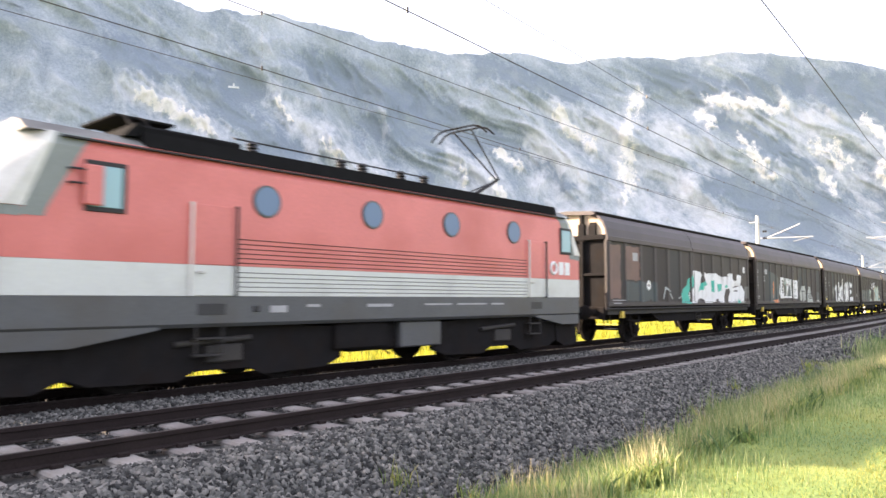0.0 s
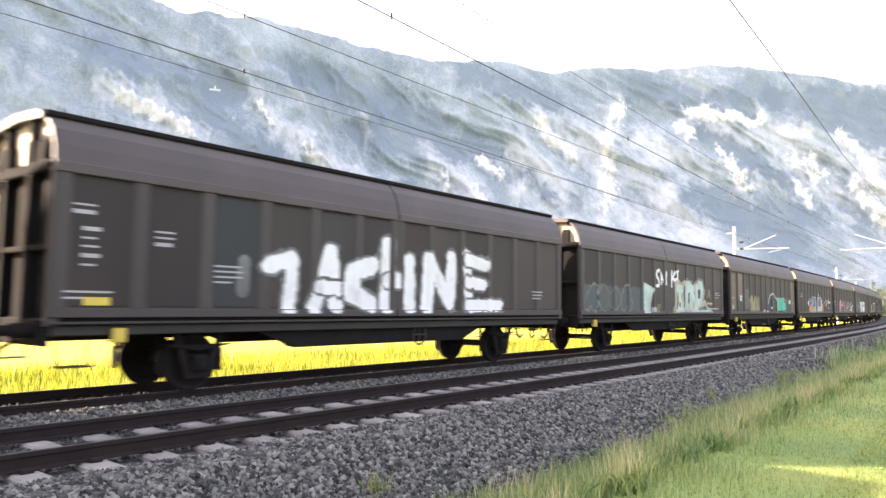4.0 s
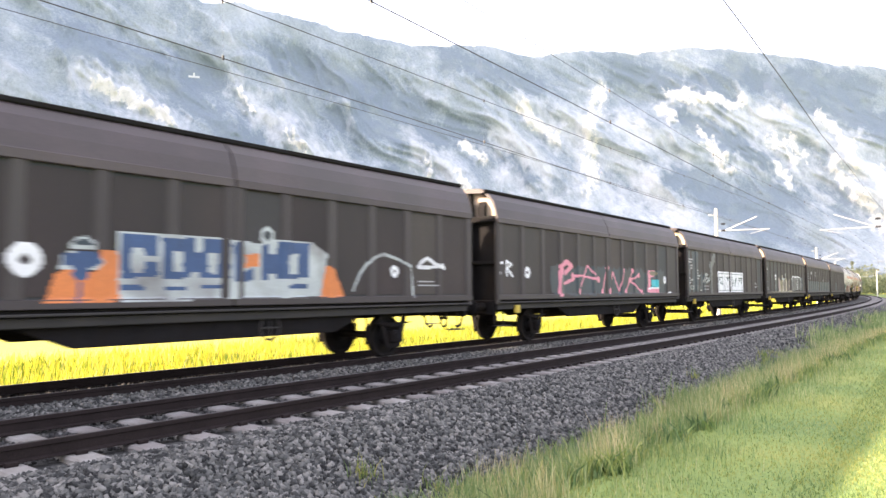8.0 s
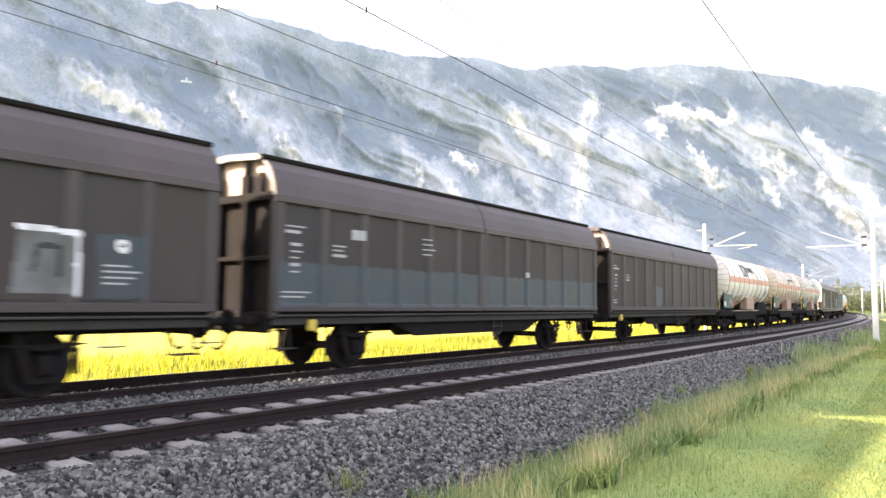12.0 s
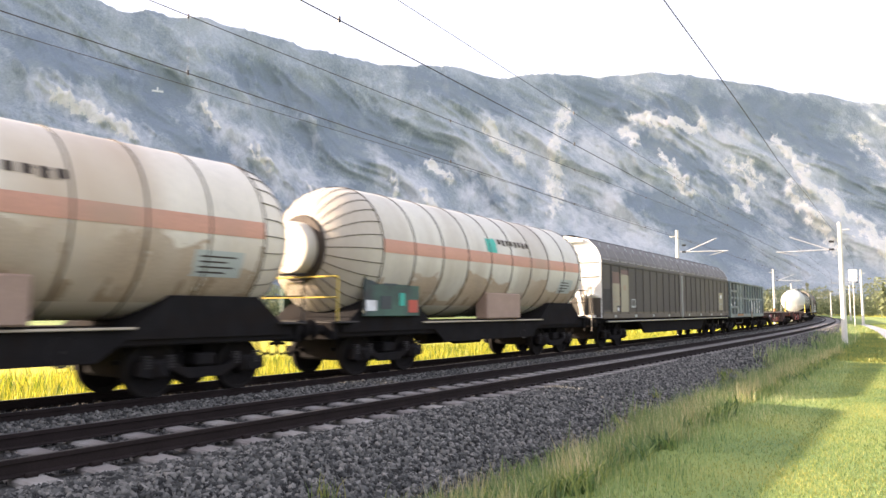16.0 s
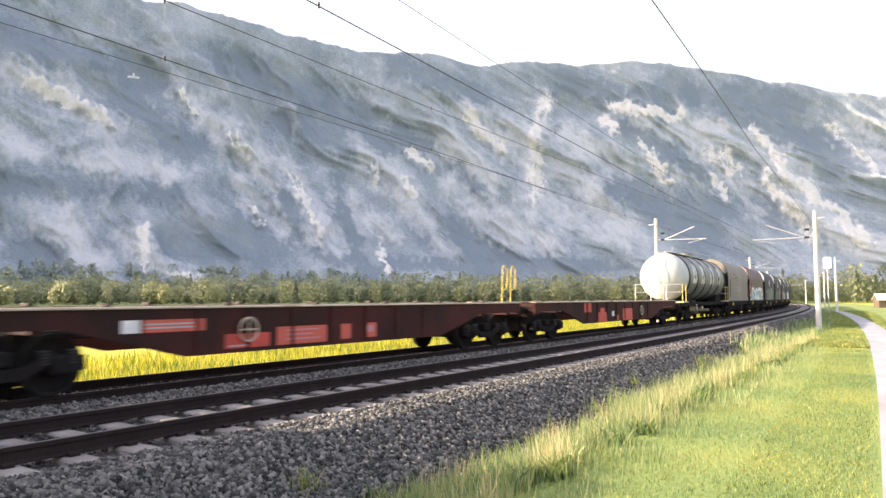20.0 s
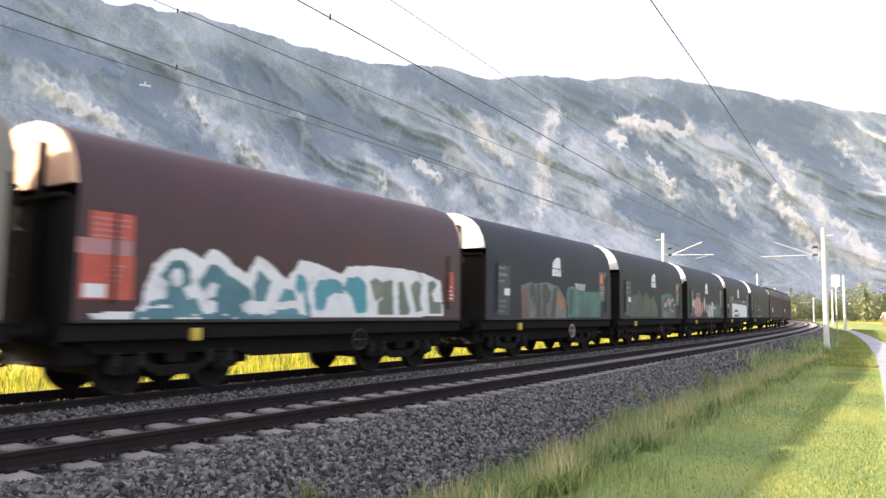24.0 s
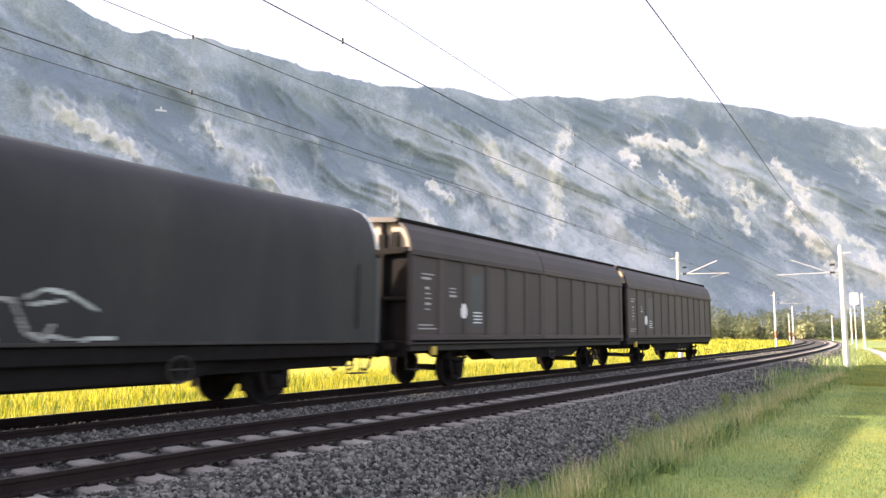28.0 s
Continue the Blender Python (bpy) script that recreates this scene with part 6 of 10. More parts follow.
    p.poly([(-3.76, 2.22), (-3.59, 2.4), (-3.57, 2.34), (-3.62, 1.52), (-3.73, 1.56)], ORANGE).poly([(-3.69, 1.42), (-2.74, 1.48), (-2.69, 1.32), (-3.66, 1.3)], ORANGE)
    p.poly([(-2.58, 1.75), (-2.49, 2.26), (-2.39, 2.25), (-2.47, 2.04), (-2.34, 1.74)], SILVER)
    p.poly([(-2.26, 2.63), (-1.43, 2.6), (-1.39, 1.57), (-2.3, 1.53)], WHITE).poly([(-2.08, 2.48), (-1.86, 2.48), (-1.78, 2.14), (-1.81, 1.83), (-2.1, 1.78)], TARP_GREY)
    for q in range(4):
        p.stroke([(-2.07, 2.35 - 0.16 * q), (-1.83, 2.36 - 0.17 * q)], 0.025, WHITE)
    p.poly([(-1.73, 2.61), (0.13, 2.56), (0.25, 2.06), (0.12, 1.59), (-1.39, 1.58), (-1.51, 1.71)], SILVER).poly([(-1.72, 2.42), (-1.11, 2.28), (-1.17, 1.61), (-1.59, 1.6)], OLIVE).poly([(-1.5, 2.25), (-1.26, 2.17), (-1.29, 1.72), (-1.51, 1.66)], TARP_GREY)
    p.poly([(-0.85, 2.2), (-0.23, 2.23), (-0.21, 1.63), (-0.93, 1.61)], SLATE).poly([(-2.3, 1.62), (0.12, 1.63), (0.12, 1.55), (-2.32, 1.52)], WHITE)
    p.poly([(-1.55, 2.5), (-1.32, 2.55), (-1.12, 2.35), (-1.28, 2.05), (-1.12, 1.62), (-1.6, 1.62), (-1.42, 1.85), (-1.62, 2.2)], SILVER_DULL, 0.06).blob(-1.33, 2.33, 0.09, 0.1, MINT)
    p.poly([(-1.27, 2.38), (-1.05, 2.4), (-1.12, 2.0), (-1.0, 1.62), (-1.24, 1.62)], MOSS, 0.05).stroke([(-0.98, 2.5), (-0.9, 2.2), (-1.08, 1.66)], 0.07, WHITE, 0.2).stroke([(-1.12, 2.3), (-0.92, 2.25)], 0.04, DUSTY_PINK)
    p.stroke([(-0.75, 2.42), (-0.58, 2.24), (-0.46, 2.44)], 0.045, WHITE).stroke([(-0.45, 2.42), (-0.28, 2.24), (-0.14, 2.44)], 0.045, WHITE).stroke([(-0.08, 2.48), (-0.02, 1.66)], 0.05, WHITE, 0.3).stroke([(0.05, 2.45), (0.07, 1.7)], 0.035, MOSS)
    p.blob(-3.7, 1.62, 0.07, 0.09, DUSTY_PINK).blob(-2.9, 1.4, 0.1, 0.06, CHALKY).stroke([(-2.5, 2.2), (-2.42, 1.98), (-2.5, 1.82), (-2.38, 1.68)], 0.04, WHITE)
    p.poly([(0.23, 2.53), (1.37, 2.52), (1.36, 1.5), (0.17, 1.51)], WHITE)
    p.stroke([(1.15, 2.37), (0.68, 2.36), (0.62, 1.67), (1.15, 1.63)], 0.04, SILVER).stroke([(0.66, 2.01), (1.09, 2.0)], 0.035, SILVER)
    p.stroke([(1.51, 2.55), (1.49, 2.03)], 0.05, SILVER_DULL)
    p.poly([(1.88, 1.8), (2.17, 2.04), (2.29, 2.21), (3.14, 2.25), (3.32, 1.96), (3.33, 1.43), (2.51, 1.34), (2.04, 1.42)], SILVER).stroke([(2.25, 1.93), (3.15, 1.93)], 0.025, BLACKP).stroke([(2.45, 2.1), (2.5, 1.42)], 0.02, TARP_GREY)
    p.poly([(3.7, 1.97), (4.12, 2.24), (4.51, 2.19), (4.81, 1.76), (4.98, 1.31), (3.65, 1.31)], SILVER)
    for q in range(4):
        p.stroke([(3.76, 1.79 - 0.1 * q), (4.85, 1.82 - 0.1 * q)], 0.018, TARP_GREY)
    p.rect(6.0, 6.9, 1.4, 1.9, SLATE, 0.01).rect(6.0, 6.95, 1.34, 1.42, WHITE_DULL)
    p.build("graffiti", brown_surface, BROWNS[1], lab)
    # broad white tag
    p = sheet(2)
    standard_marks(p, -6.8)
    p.rect(-6.6, -6.2, 1.42, 1.55, YELLOW)
    p.stroke([(-3.9, 1.7), (-3.9, 2.2)], 0.12, SILVER_DULL).bars(-4.5, 2.1, 4, 0.6, WHITE_DULL)
    for g, w in (([(-3.4, 2.15), (-2.85, 2.3), (-2.9, 1.42)], 0.15), ([(-2.3, 1.42), (-1.9, 2.5), (-1.75, 1.45)], 0.17), ([(-2.2, 1.8), (-1.7, 1.8)], 0.14), ([(-0.75, 2.3), (-1.3, 2.15), (-1.35, 1.7), (-0.8, 1.5)], 0.19),
                 ([(-0.35, 1.42), (-0.3, 2.75)], 0.18), ([(-0.3, 2.0), (0.4, 2.0)], 0.16), ([(0.42, 1.42), (0.4, 2.45)], 0.18), ([(1.0, 1.42), (1.05, 2.5), (1.85, 1.55), (1.9, 2.6)], 0.18),
                 ([(2.55, 1.45), (2.5, 2.7)], 0.18), ([(2.5, 2.6), (3.3, 2.5)], 0.15), ([(2.5, 2.05), (3.2, 2.02)], 0.15), ([(2.55, 1.48), (3.9, 1.5)], 0.15)):
        p.stroke(g, w + 0.06, SILVER_DULL).stroke(g, w, WHITE)
    p.bars(5.5, 1.9, 3, 0.6, WHITE_DULL)
    p.build("graffiti", brown_surface, BROWNS[2], lab)
    # pale green bubbles, small white writing above
    p = sheet(3)
    p.rect(-6.9, -2.2, 1.4, 2.2, SLATE, 0.05).throwup(-6.8, -3.2, 1.4, 2.2, 4, SLATE, SILVER_DULL, 0.2, 0.05)
    for g in ([(-0.63, 2.91), (-0.87, 2.87), (-0.92, 2.72), (-0.7, 2.53), (-0.69, 2.33), (-0.95, 2.31)], [(-0.46, 2.8), (-0.44, 2.4)], [(-0.43, 2.76), (-0.22, 2.49), (-0.02, 2.86), (-0.07, 2.41)],
              [(0.66, 2.91), (0.63, 2.35)], [(0.98, 2.9), (0.71, 2.66), (0.94, 2.59)], [(1.38, 2.98), (1.11, 2.91), (1.26, 2.74), (1.01, 2.59)]):
        p.stroke(g, 0.06, WHITE)
    p.poly([(-2.17, 2.34), (-1.9, 2.33), (-1.23, 2.16), (-1.47, 1.7), (-1.59, 1.28), (-2.13, 1.29)], MINT).stroke([(-2.1, 2.35), (-1.9, 2.33), (-1.23, 2.16)], 0.05, SILVER).rect(-1.45, -0.66, 1.34, 1.5, SILVER, 0.02)
    p.poly([(0.62, 1.29), (0.81, 1.54), (1.12, 1.65), (1.43, 1.56), (1.39, 1.3)], OLIVE).poly([(-1.01, 1.31), (-0.87, 1.63), (-0.46, 1.63), (-0.7, 1.31)], OLIVE_DULL)
    p.poly([(0.95, 2.5), (1.34, 2.68), (1.7, 2.52), (2.28, 2.72), (2.66, 2.68), (2.9, 2.62), (3.12, 2.46), (3.36, 2.62), (3.85, 2.79), (4.32, 2.7), (4.54, 2.25), (4.46, 1.9), (4.7, 1.68), (5.5, 1.36), (1.0, 1.34)], CHALKY)
    p.poly([(1.2, 2.3), (1.6, 2.3), (1.3, 1.9), (1.35, 1.4), (1.05, 1.4)], BROWN_PANEL).poly([(1.95, 2.3), (2.1, 2.45), (2.12, 1.5), (2.0, 1.5)], BROWN_PANEL).poly([(3.1, 2.3), (3.3, 2.42), (3.28, 2.1), (3.2, 2.0)], CHALKY)
    p.poly([(1.05, 2.42), (1.56, 2.43), (1.93, 2.42), (1.94, 2.16), (1.68, 2.08), (1.66, 1.9), (1.78, 1.56), (1.98, 1.38), (1.1, 1.38), (1.3, 1.75), (1.28, 2.1), (1.05, 2.15)], MINT).poly([(1.42, 1.72), (1.62, 1.7), (1.6, 1.55), (1.44, 1.55)], BROWN_PANEL)
    p.poly([(2.13, 2.61), (2.4, 2.66), (2.64, 2.63), (3.02, 2.44), (3.18, 2.26), (3.08, 1.9), (2.95, 1.4), (2.62, 1.4), (2.6, 1.67), (2.37, 1.64), (2.36, 1.4), (2.08, 1.39), (2.14, 2.0)], MINT).poly([(2.38, 2.12), (2.68, 2.13), (2.6, 1.7), (2.36, 1.66)], BROWN_PANEL)
    p.blob(3.2, 1.9, 0.13, 0.16, MINT)
    p.poly([(3.36, 2.53), (3.85, 2.71), (4.24, 2.63), (4.43, 2.3), (4.38, 1.95), (4.17, 1.66), (3.95, 1.58), (3.68, 1.6), (3.45, 1.42), (3.2, 1.42), (3.32, 1.9)], MINT).poly([(3.66, 2.27), (4.01, 2.3), (3.98, 1.93), (3.63, 1.87)], BROWN_PANEL)
    p.stroke([(3.36, 2.55), (3.85, 2.74), (4.25, 2.66), (4.46, 2.3), (4.4, 1.95), (4.18, 1.62)], 0.03, DARK_TEAL).stroke([(2.13, 2.64), (2.64, 2.66), (3.05, 2.46)], 0.028, DARK_TEAL)
    p.poly([(1.0, 1.42), (5.5, 1.41), (5.55, 1.33), (1.0, 1.33)], SILVER).poly([(3.9, 1.52), (4.5, 1.6), (5.0, 1.42), (3.7, 1.42)], TEAL_DULL)
    p.stroke([(4.7, 1.95), (5.1, 2.05), (5.4, 1.9)], 0.05, OLIVE_DULL).stroke([(4.75, 1.72), (5.55, 1.7)], 0.05, CHALKY, 0.4).blob(5.13, 2.15, 0.17, 0.17, SILVER_DULL).blob(5.13, 2.15, 0.09, 0.1, ROSE_DULL).bars(5.95, 2.2, 3, 0.8, WHITE_DULL, 0.03, 0.1)
    p.bars(4.8, 1.5, 1, 1.8, WHITE_DULL, 0.05)
    p.build("graffiti", brown_surface, BROWNS[3], lab)
    # white arc, turquoise patches, faded gold shapes
    p = sheet(4)
    p.rect(-6.9, -6.15, 1.5, 3.2, OLIVE_DULL, 0.03).rect(-5.85, -4.95, 2.0, 3.25, ROSE_DULL, 0.03).rect(-4.5, -3.7, 1.5, 2.5, SLATE, 0.03).bars(-6.9, 2.05, 1, 0.5, WHITE_DULL, 0.05).bars(-6.9, 1.7, 3, 0.5, WHITE, 0.04, 0.09)
    disc(p, -5.18, 2.02)
    p.throwup(-3.6, -1.6, 1.4, 2.15, 3, OLIVE, OLIVE_DULL, 0.2, 0.05)
    p.rect(0.5, 2.2, 1.32, 2.1, TARP_GREY, 0.05)
    p.stroke([(-0.6, 1.42), (0.2, 1.36), (0.3, 1.7), (0.5, 2.0), (0.85, 2.28), (1.3, 2.4), (1.75, 2.36), (1.95, 2.2), (2.25, 2.12), (2.35, 1.34)], 0.045, SILVER)
    p.bars(1.0, 1.62, 1, 0.3, SILVER, 0.12).stroke([(1.55, 1.95), (1.6, 1.6)], 0.04, SILVER_DULL)
    p.rect(2.5, 4.6, 1.42, 2.17, TEAL, 0.03).blob(4.5, 2.0, 0.25, 0.14, OLIVE).rect(3.1, 3.2, 1.5, 2.1, TEAL_DULL).rect(3.8, 3.88, 1.5, 2.1, TEAL_DULL)
    p.rect(5.3, 6.1, 1.4, 2.15, SLATE, 0.02)
    disc(p, 5.7, 1.95, 0.12)
    p.rect(6.25, 7.0, 1.36, 3.2, OLIVE_DULL, 0.02).stroke([(6.4, 1.8), (6.8, 1.9)], 0.05, OLIVE)
    p.bars(-1.0, 1.4, 1, 0.9, WHITE_DULL, 0.06).bars(4.0, 1.4, 1, 1.4, WHITE_DULL, 0.04)
    p.build("graffiti", brown_surface, BROWNS[4], lab)
    # blue and orange block tag
    p = sheet(5)
    standard_marks(p, -6.8)
    p.poly([(-2.59, 1.32), (-2.45, 1.74), (-2.25, 1.85), (-1.89, 1.77), (-1.83, 2.10), (-1.55, 2.11), (-1.36, 1.35)], ORANGE)
    p.poly([(2.48, 1.37), (2.63, 2.03), (2.84, 1.94), (3.06, 1.61), (3.19, 1.36)], ORANGE)
    p.poly([(0.73, 1.92), (0.73, 2.14), (1.03, 2.16), (1.03, 1.93)], ORANGE)
    p.poly([(-1.57, 2.40), (-0.49, 2.42), (0.59, 2.39), (1.06, 2.35), (1.44, 2.44), (2.31, 2.44), (2.71, 2.22), (2.55, 1.52), (2.56, 1.38), (-1.50, 1.33)], SILVER)
    p.poly([(0.77, 1.91), (0.76, 2.15), (1.03, 2.16), (1.04, 1.93)], ORANGE)
    p.poly([(-1.50, 2.37), (-0.90, 2.38), (-0.89, 2.05), (-1.12, 2.05), (-1.13, 2.17), (-1.34, 2.17), (-1.34, 1.78), (-1.12, 1.77), (-1.12, 1.95), (-0.89, 1.96), (-0.88, 1.74), (-1.17, 1.71), (-1.49, 1.69)], BLUE)
    p.poly([(-0.82, 2.35), (-0.26, 2.37), (-0.26, 2.13), (-0.11, 2.13), (-0.10, 2.37), (0.43, 2.37), (0.44, 1.73), (0.20, 1.71), (-0.16, 1.71), (-0.16, 1.80), (-0.31, 1.80), (-0.32, 1.71), (-0.80, 1.69)], BLUE)
    p.poly([(-0.66, 2.14), (-0.45, 2.15), (-0.47, 1.80), (-0.66, 1.80)], SILVER)
    p.poly([(-0.00, 2.14), (0.21, 2.15), (0.19, 1.79), (0.00, 1.80)], SILVER)
    p.poly([(0.50, 2.35), (0.66, 2.33), (0.65, 1.81), (0.93, 1.90), (0.94, 1.68), (0.51, 1.65)], BLUE)
    p.poly([(1.10, 2.33), (1.26, 2.34), (1.27, 2.16), (1.44, 2.17), (1.48, 2.40), (2.24, 2.41), (2.22, 1.75), (1.45, 1.71), (1.45, 1.82), (1.27, 1.81), (1.26, 1.70), (1.11, 1.70)], BLUE)
    p.poly([(1.71, 2.18), (1.96, 2.19), (1.94, 1.81), (1.70, 1.80)], SILVER)
    p.poly([(-1.49, 1.61), (-1.11, 1.58), (-1.11, 1.52), (-1.48, 1.52)], BLUE)
    p.poly([(-0.77, 1.58), (-0.41, 1.58), (-0.40, 1.52), (-0.77, 1.52)], BLUE)
    p.poly([(-0.13, 1.60), (0.35, 1.62), (0.35, 1.54), (-0.13, 1.54)], BLUE)
    p.poly([(1.70, 1.61), (2.20, 1.63), (2.20, 1.55), (1.70, 1.55)], BLUE)
    p.poly([(-2.39, 1.82), (-2.38, 2.02), (-2.21, 2.09), (-1.85, 2.04), (-1.75, 1.93), (-1.89, 1.81)], SILVER)
    p.poly([(-2.35, 1.89), (-2.33, 2.05), (-1.90, 2.09), (-1.78, 1.93), (-1.98, 1.83), (-2.00, 1.68), (-2.09, 1.65), (-2.09, 1.32), (-2.14, 1.32), (-2.14, 1.67), (-2.22, 1.72), (-2.20, 1.85)], BLUE)
    p.poly([(-2.25, 2.12), (-2.19, 2.27), (-2.04, 2.31), (-1.90, 2.24), (-1.87, 2.12)], SILVER)
    p.poly([(-2.19, 2.16), (-2.16, 2.24), (-1.99, 2.26), (-1.92, 2.18)], SLATE)
    disc(p, -2.85, 1.94, 0.24)
    p.blob(1.23, 2.51, 0.16, 0.16, SILVER).blob(1.23, 2.51, 0.09, 0.09, SLATE)
    p.stroke([(3.41, 1.50), (3.63, 1.87), (3.95, 2.17), (4.34, 2.29), (4.85, 2.18), (5.22, 2.03), (5.33, 1.37)], 0.03, SILVER)
    disc(p, 4.69, 1.92, 0.13)
    p.stroke([(5.55, 2.11), (5.83, 2.26), (6.18, 2.09), (6.48, 2.03)], 0.045, WHITE).stroke([(5.49, 2.04), (5.95, 2.04), (6.42, 2.10)], 0.04, WHITE)
    p.bars(5.49, 1.79, 4, 0.75, WHITE_DULL, 0.02, 0.08)
    p.build("graffiti", brown_surface, BROWNS[5], lab)
    # thin pink sticks
    p = sheet(6)
    p.rect(-3.6, 5.9, 1.36, 2.25, SLATE, 0.06)
    p.stroke([(-6.7, 2.2), (-6.3, 2.25)], 0.035, WHITE).stroke([(-6.55, 2.5), (-6.5, 1.95)], 0.035, WHITE).stroke([(-6.1, 1.9), (-6.1, 2.3), (-5.85, 2.2), (-6.05, 2.1), (-5.8, 1.88)], 0.035, WHITE)
    disc(p, -5.0, 2.0, 0.16)
    p.stroke([(-3.0, 1.45), (-2.95, 2.1)], 0.17, PINK).stroke([(-2.95, 1.45), (-2.92, 1.9)], 0.08, SILVER_DULL).stroke([(-3.05, 2.2), (-2.6, 2.38), (-2.25, 2.25), (-2.7, 2.05)], 0.08, PINK).stroke([(-2.8, 1.7), (-2.1, 1.85)], 0.05, PINK)
    knots = [[(-2.2, 1.95), (-1.4, 1.95), (-0.3, 1.85)], [(-1.75, 1.45), (-1.15, 2.3), (-0.3, 1.85)], [(0.0, 1.45), (0.35, 2.25)], [(0.55, 1.45), (0.85, 2.12), (1.4, 1.45), (1.8, 2.2)], [(2.0, 1.45), (2.35, 1.85), (2.6, 2.2)], [(2.35, 1.85), (3.2, 2.05)], [(2.35, 1.85), (3.5, 1.42)]]
    for k in knots:
        p.stroke(k, 0.035, PINK)
        for q in (k[0], k[-1]):
            p.blob(*q, 0.10, 0.10, PINK)
    p.stroke([(4.1, 1.5), (4.3, 1.75), (4.15, 2.1), (4.8, 2.15)], 0.13, PINK).stroke([(4.2, 1.5), (5.2, 1.48)], 0.1, PINK).rect(4.5, 5.2, 1.6, 1.9, TURQ, 0.02).stroke([(4.2, 1.55), (5.3, 1.58)], 0.03, WHITE).blob(4.7, 2.15, 0.4, 0.09, OLIVE)
    disc(p, 5.95, 1.9, 0.15)
    p.bars(6.2, 1.42, 1, 0.5, WHITE, 0.05)
    p.build("graffiti", brown_surface, BROWNS[6], lab)
    # framed white panel
    p = sheet(7)
    for i in range(3):
        a, b = -BW_L / 2 + 0.15 + i * BAY + 0.1 - 0.35, -BW_L / 2 + 0.15 + (i + 1) * BAY - 0.1 - 0.35
        p.rect(a, b, 1.4, 3.24 if i < 2 else 2.2, SLATE, 0.03 if i < 2 else 0.12)
    p.bars(-6.75, 2.9, 2, 0.95, WHITE_DULL, 0.06, 0.12).bars(-6.25, 2.62, 2, 0.36, WHITE_DULL, 0.07, 0.12).bars(-6.5, 2.42, 2, 0.28, WHITE_DULL, 0.06, 0.14)
    p.bars(-6.55, 2.05, 3, 0.38, WHITE_DULL, 0.05, 0.11).bars(-6.2, 1.98, 1, 0.36, SILVER, 0.08).bars(-6.65, 1.76, 2, 0.5, SILVER_DULL, 0.05, 0.09).rect(-6.28, -5.75, 1.5, 1.7, SILVER).rect(-6.2, -5.85, 1.55, 1.65, SLATE)
    p.bars(-5.4, 2.42, 2, 0.36, SILVER, 0.07, 0.13).bars(-5.4, 2.17, 1, 0.68, SILVER, 0.06).bars(-5.4, 2.04, 1, 0.45, WHITE_DULL, 0.06).rect(-5.4, -5.1, 1.5, 1.72, SILVER_DULL).rect(-5.3, -5.18, 1.55, 1.67, BLACKP).bars(-4.8, 1.5, 1, 0.2, SILVER, 0.06)
    p.stroke([(-4.4, 1.86), (-4.25, 2.08), (-4.1, 1.86)], 0.032, SILVER).stroke([(-4.45, 1.95), (-4.05, 1.95)], 0.025, SILVER).stroke([(-4.0, 1.9), (-3.9, 2.04), (-3.72, 2.04), (-3.66, 1.92), (-3.8, 1.84), (-4.0, 1.9)], 0.032, SILVER).stroke([(-3.58, 1.82), (-3.52, 2.06), (-3.3, 2.04), (-3.36, 1.94), (-3.54, 1.93)], 0.032, SILVER)
    p.stroke([(-4.05, 2.2), (-3.85, 2.26), (-3.65, 2.2), (-3.85, 2.15), (-4.05, 2.2)], 0.028, SILVER).bars(-4.35, 1.76, 4, 0.95, WHITE_DULL, 0.025, 0.075).blob(-3.1, 1.5, 0.1, 0.09, SILVER)
    p.stroke([(-3.1, 1.5), (-3.1, 2.7), (-2.5, 3.1)], 0.2, SILVER_DULL, 0.4)
    p.rect(-2.05, 2.95, 1.36, 2.41, WHITE, 0.01).rect(-1.97, 2.87, 1.44, 2.32, MOSS).rect(-1.93, 2.83, 1.48, 2.28, WHITE)
    for y in (-0.8, 0.45, 1.7):
        p.rect(y - 0.03, y + 0.03, 1.48, 2.28, SILVER_DULL, 0.01)
    p.stroke([(-1.65, 2.1), (-1.1, 2.12), (-1.05, 1.75), (-1.55, 1.85), (-1.65, 2.1)], 0.03, MOSS).stroke([(-1.5, 2.0), (-1.1, 1.8)], 0.022, MOSS)
    p.stroke([(-0.4, 2.15), (-0.15, 1.95), (0.1, 2.15)], 0.03, MOSS).blob(-0.15, 2.1, 0.1, 0.07, BLACKP).stroke([(-0.5, 1.9), (-0.15, 1.6), (0.2, 1.9)], 0.02, SILVER)
    p.stroke([(0.7, 2.15), (0.8, 1.7), (1.05, 1.95), (1.3, 1.65), (1.4, 2.1)], 0.028, MOSS).stroke([(1.95, 1.7), (2.0, 2.1), (2.55, 2.12), (2.5, 1.8)], 0.03, MOSS).blob(2.2, 2.0, 0.09, 0.09, BLACKP)
    p.bars(5.6, 1.9, 5, 0.5, WHITE_DULL, 0.02, 0.07)
    p.build("graffiti", brown_surface, BROWNS[7], lab)
    # faded cream, olive and dusty pink shapes
    p = sheet(8)
    standard_marks(p, -6.8)
    p.rect(-4.4, -3.5, 1.4, 2.5, SLATE, 0.01)
    disc(p, -3.95, 2.3, 0.2)
    p.bars(-4.3, 1.85, 5, 0.75, WHITE_DULL, 0.025, 0.075)
    p.poly([(-3.36, 2.31), (-3.05, 2.14), (-2.84, 2.31), (-2.32, 2.08), (-2.16, 1.38), (-3.21, 1.38)], DUSTY_PINK)
    p.poly([(-2.6, 2.13), (-2.08, 2.09), (-2.07, 1.38), (-2.21, 1.38)], OLIVE)
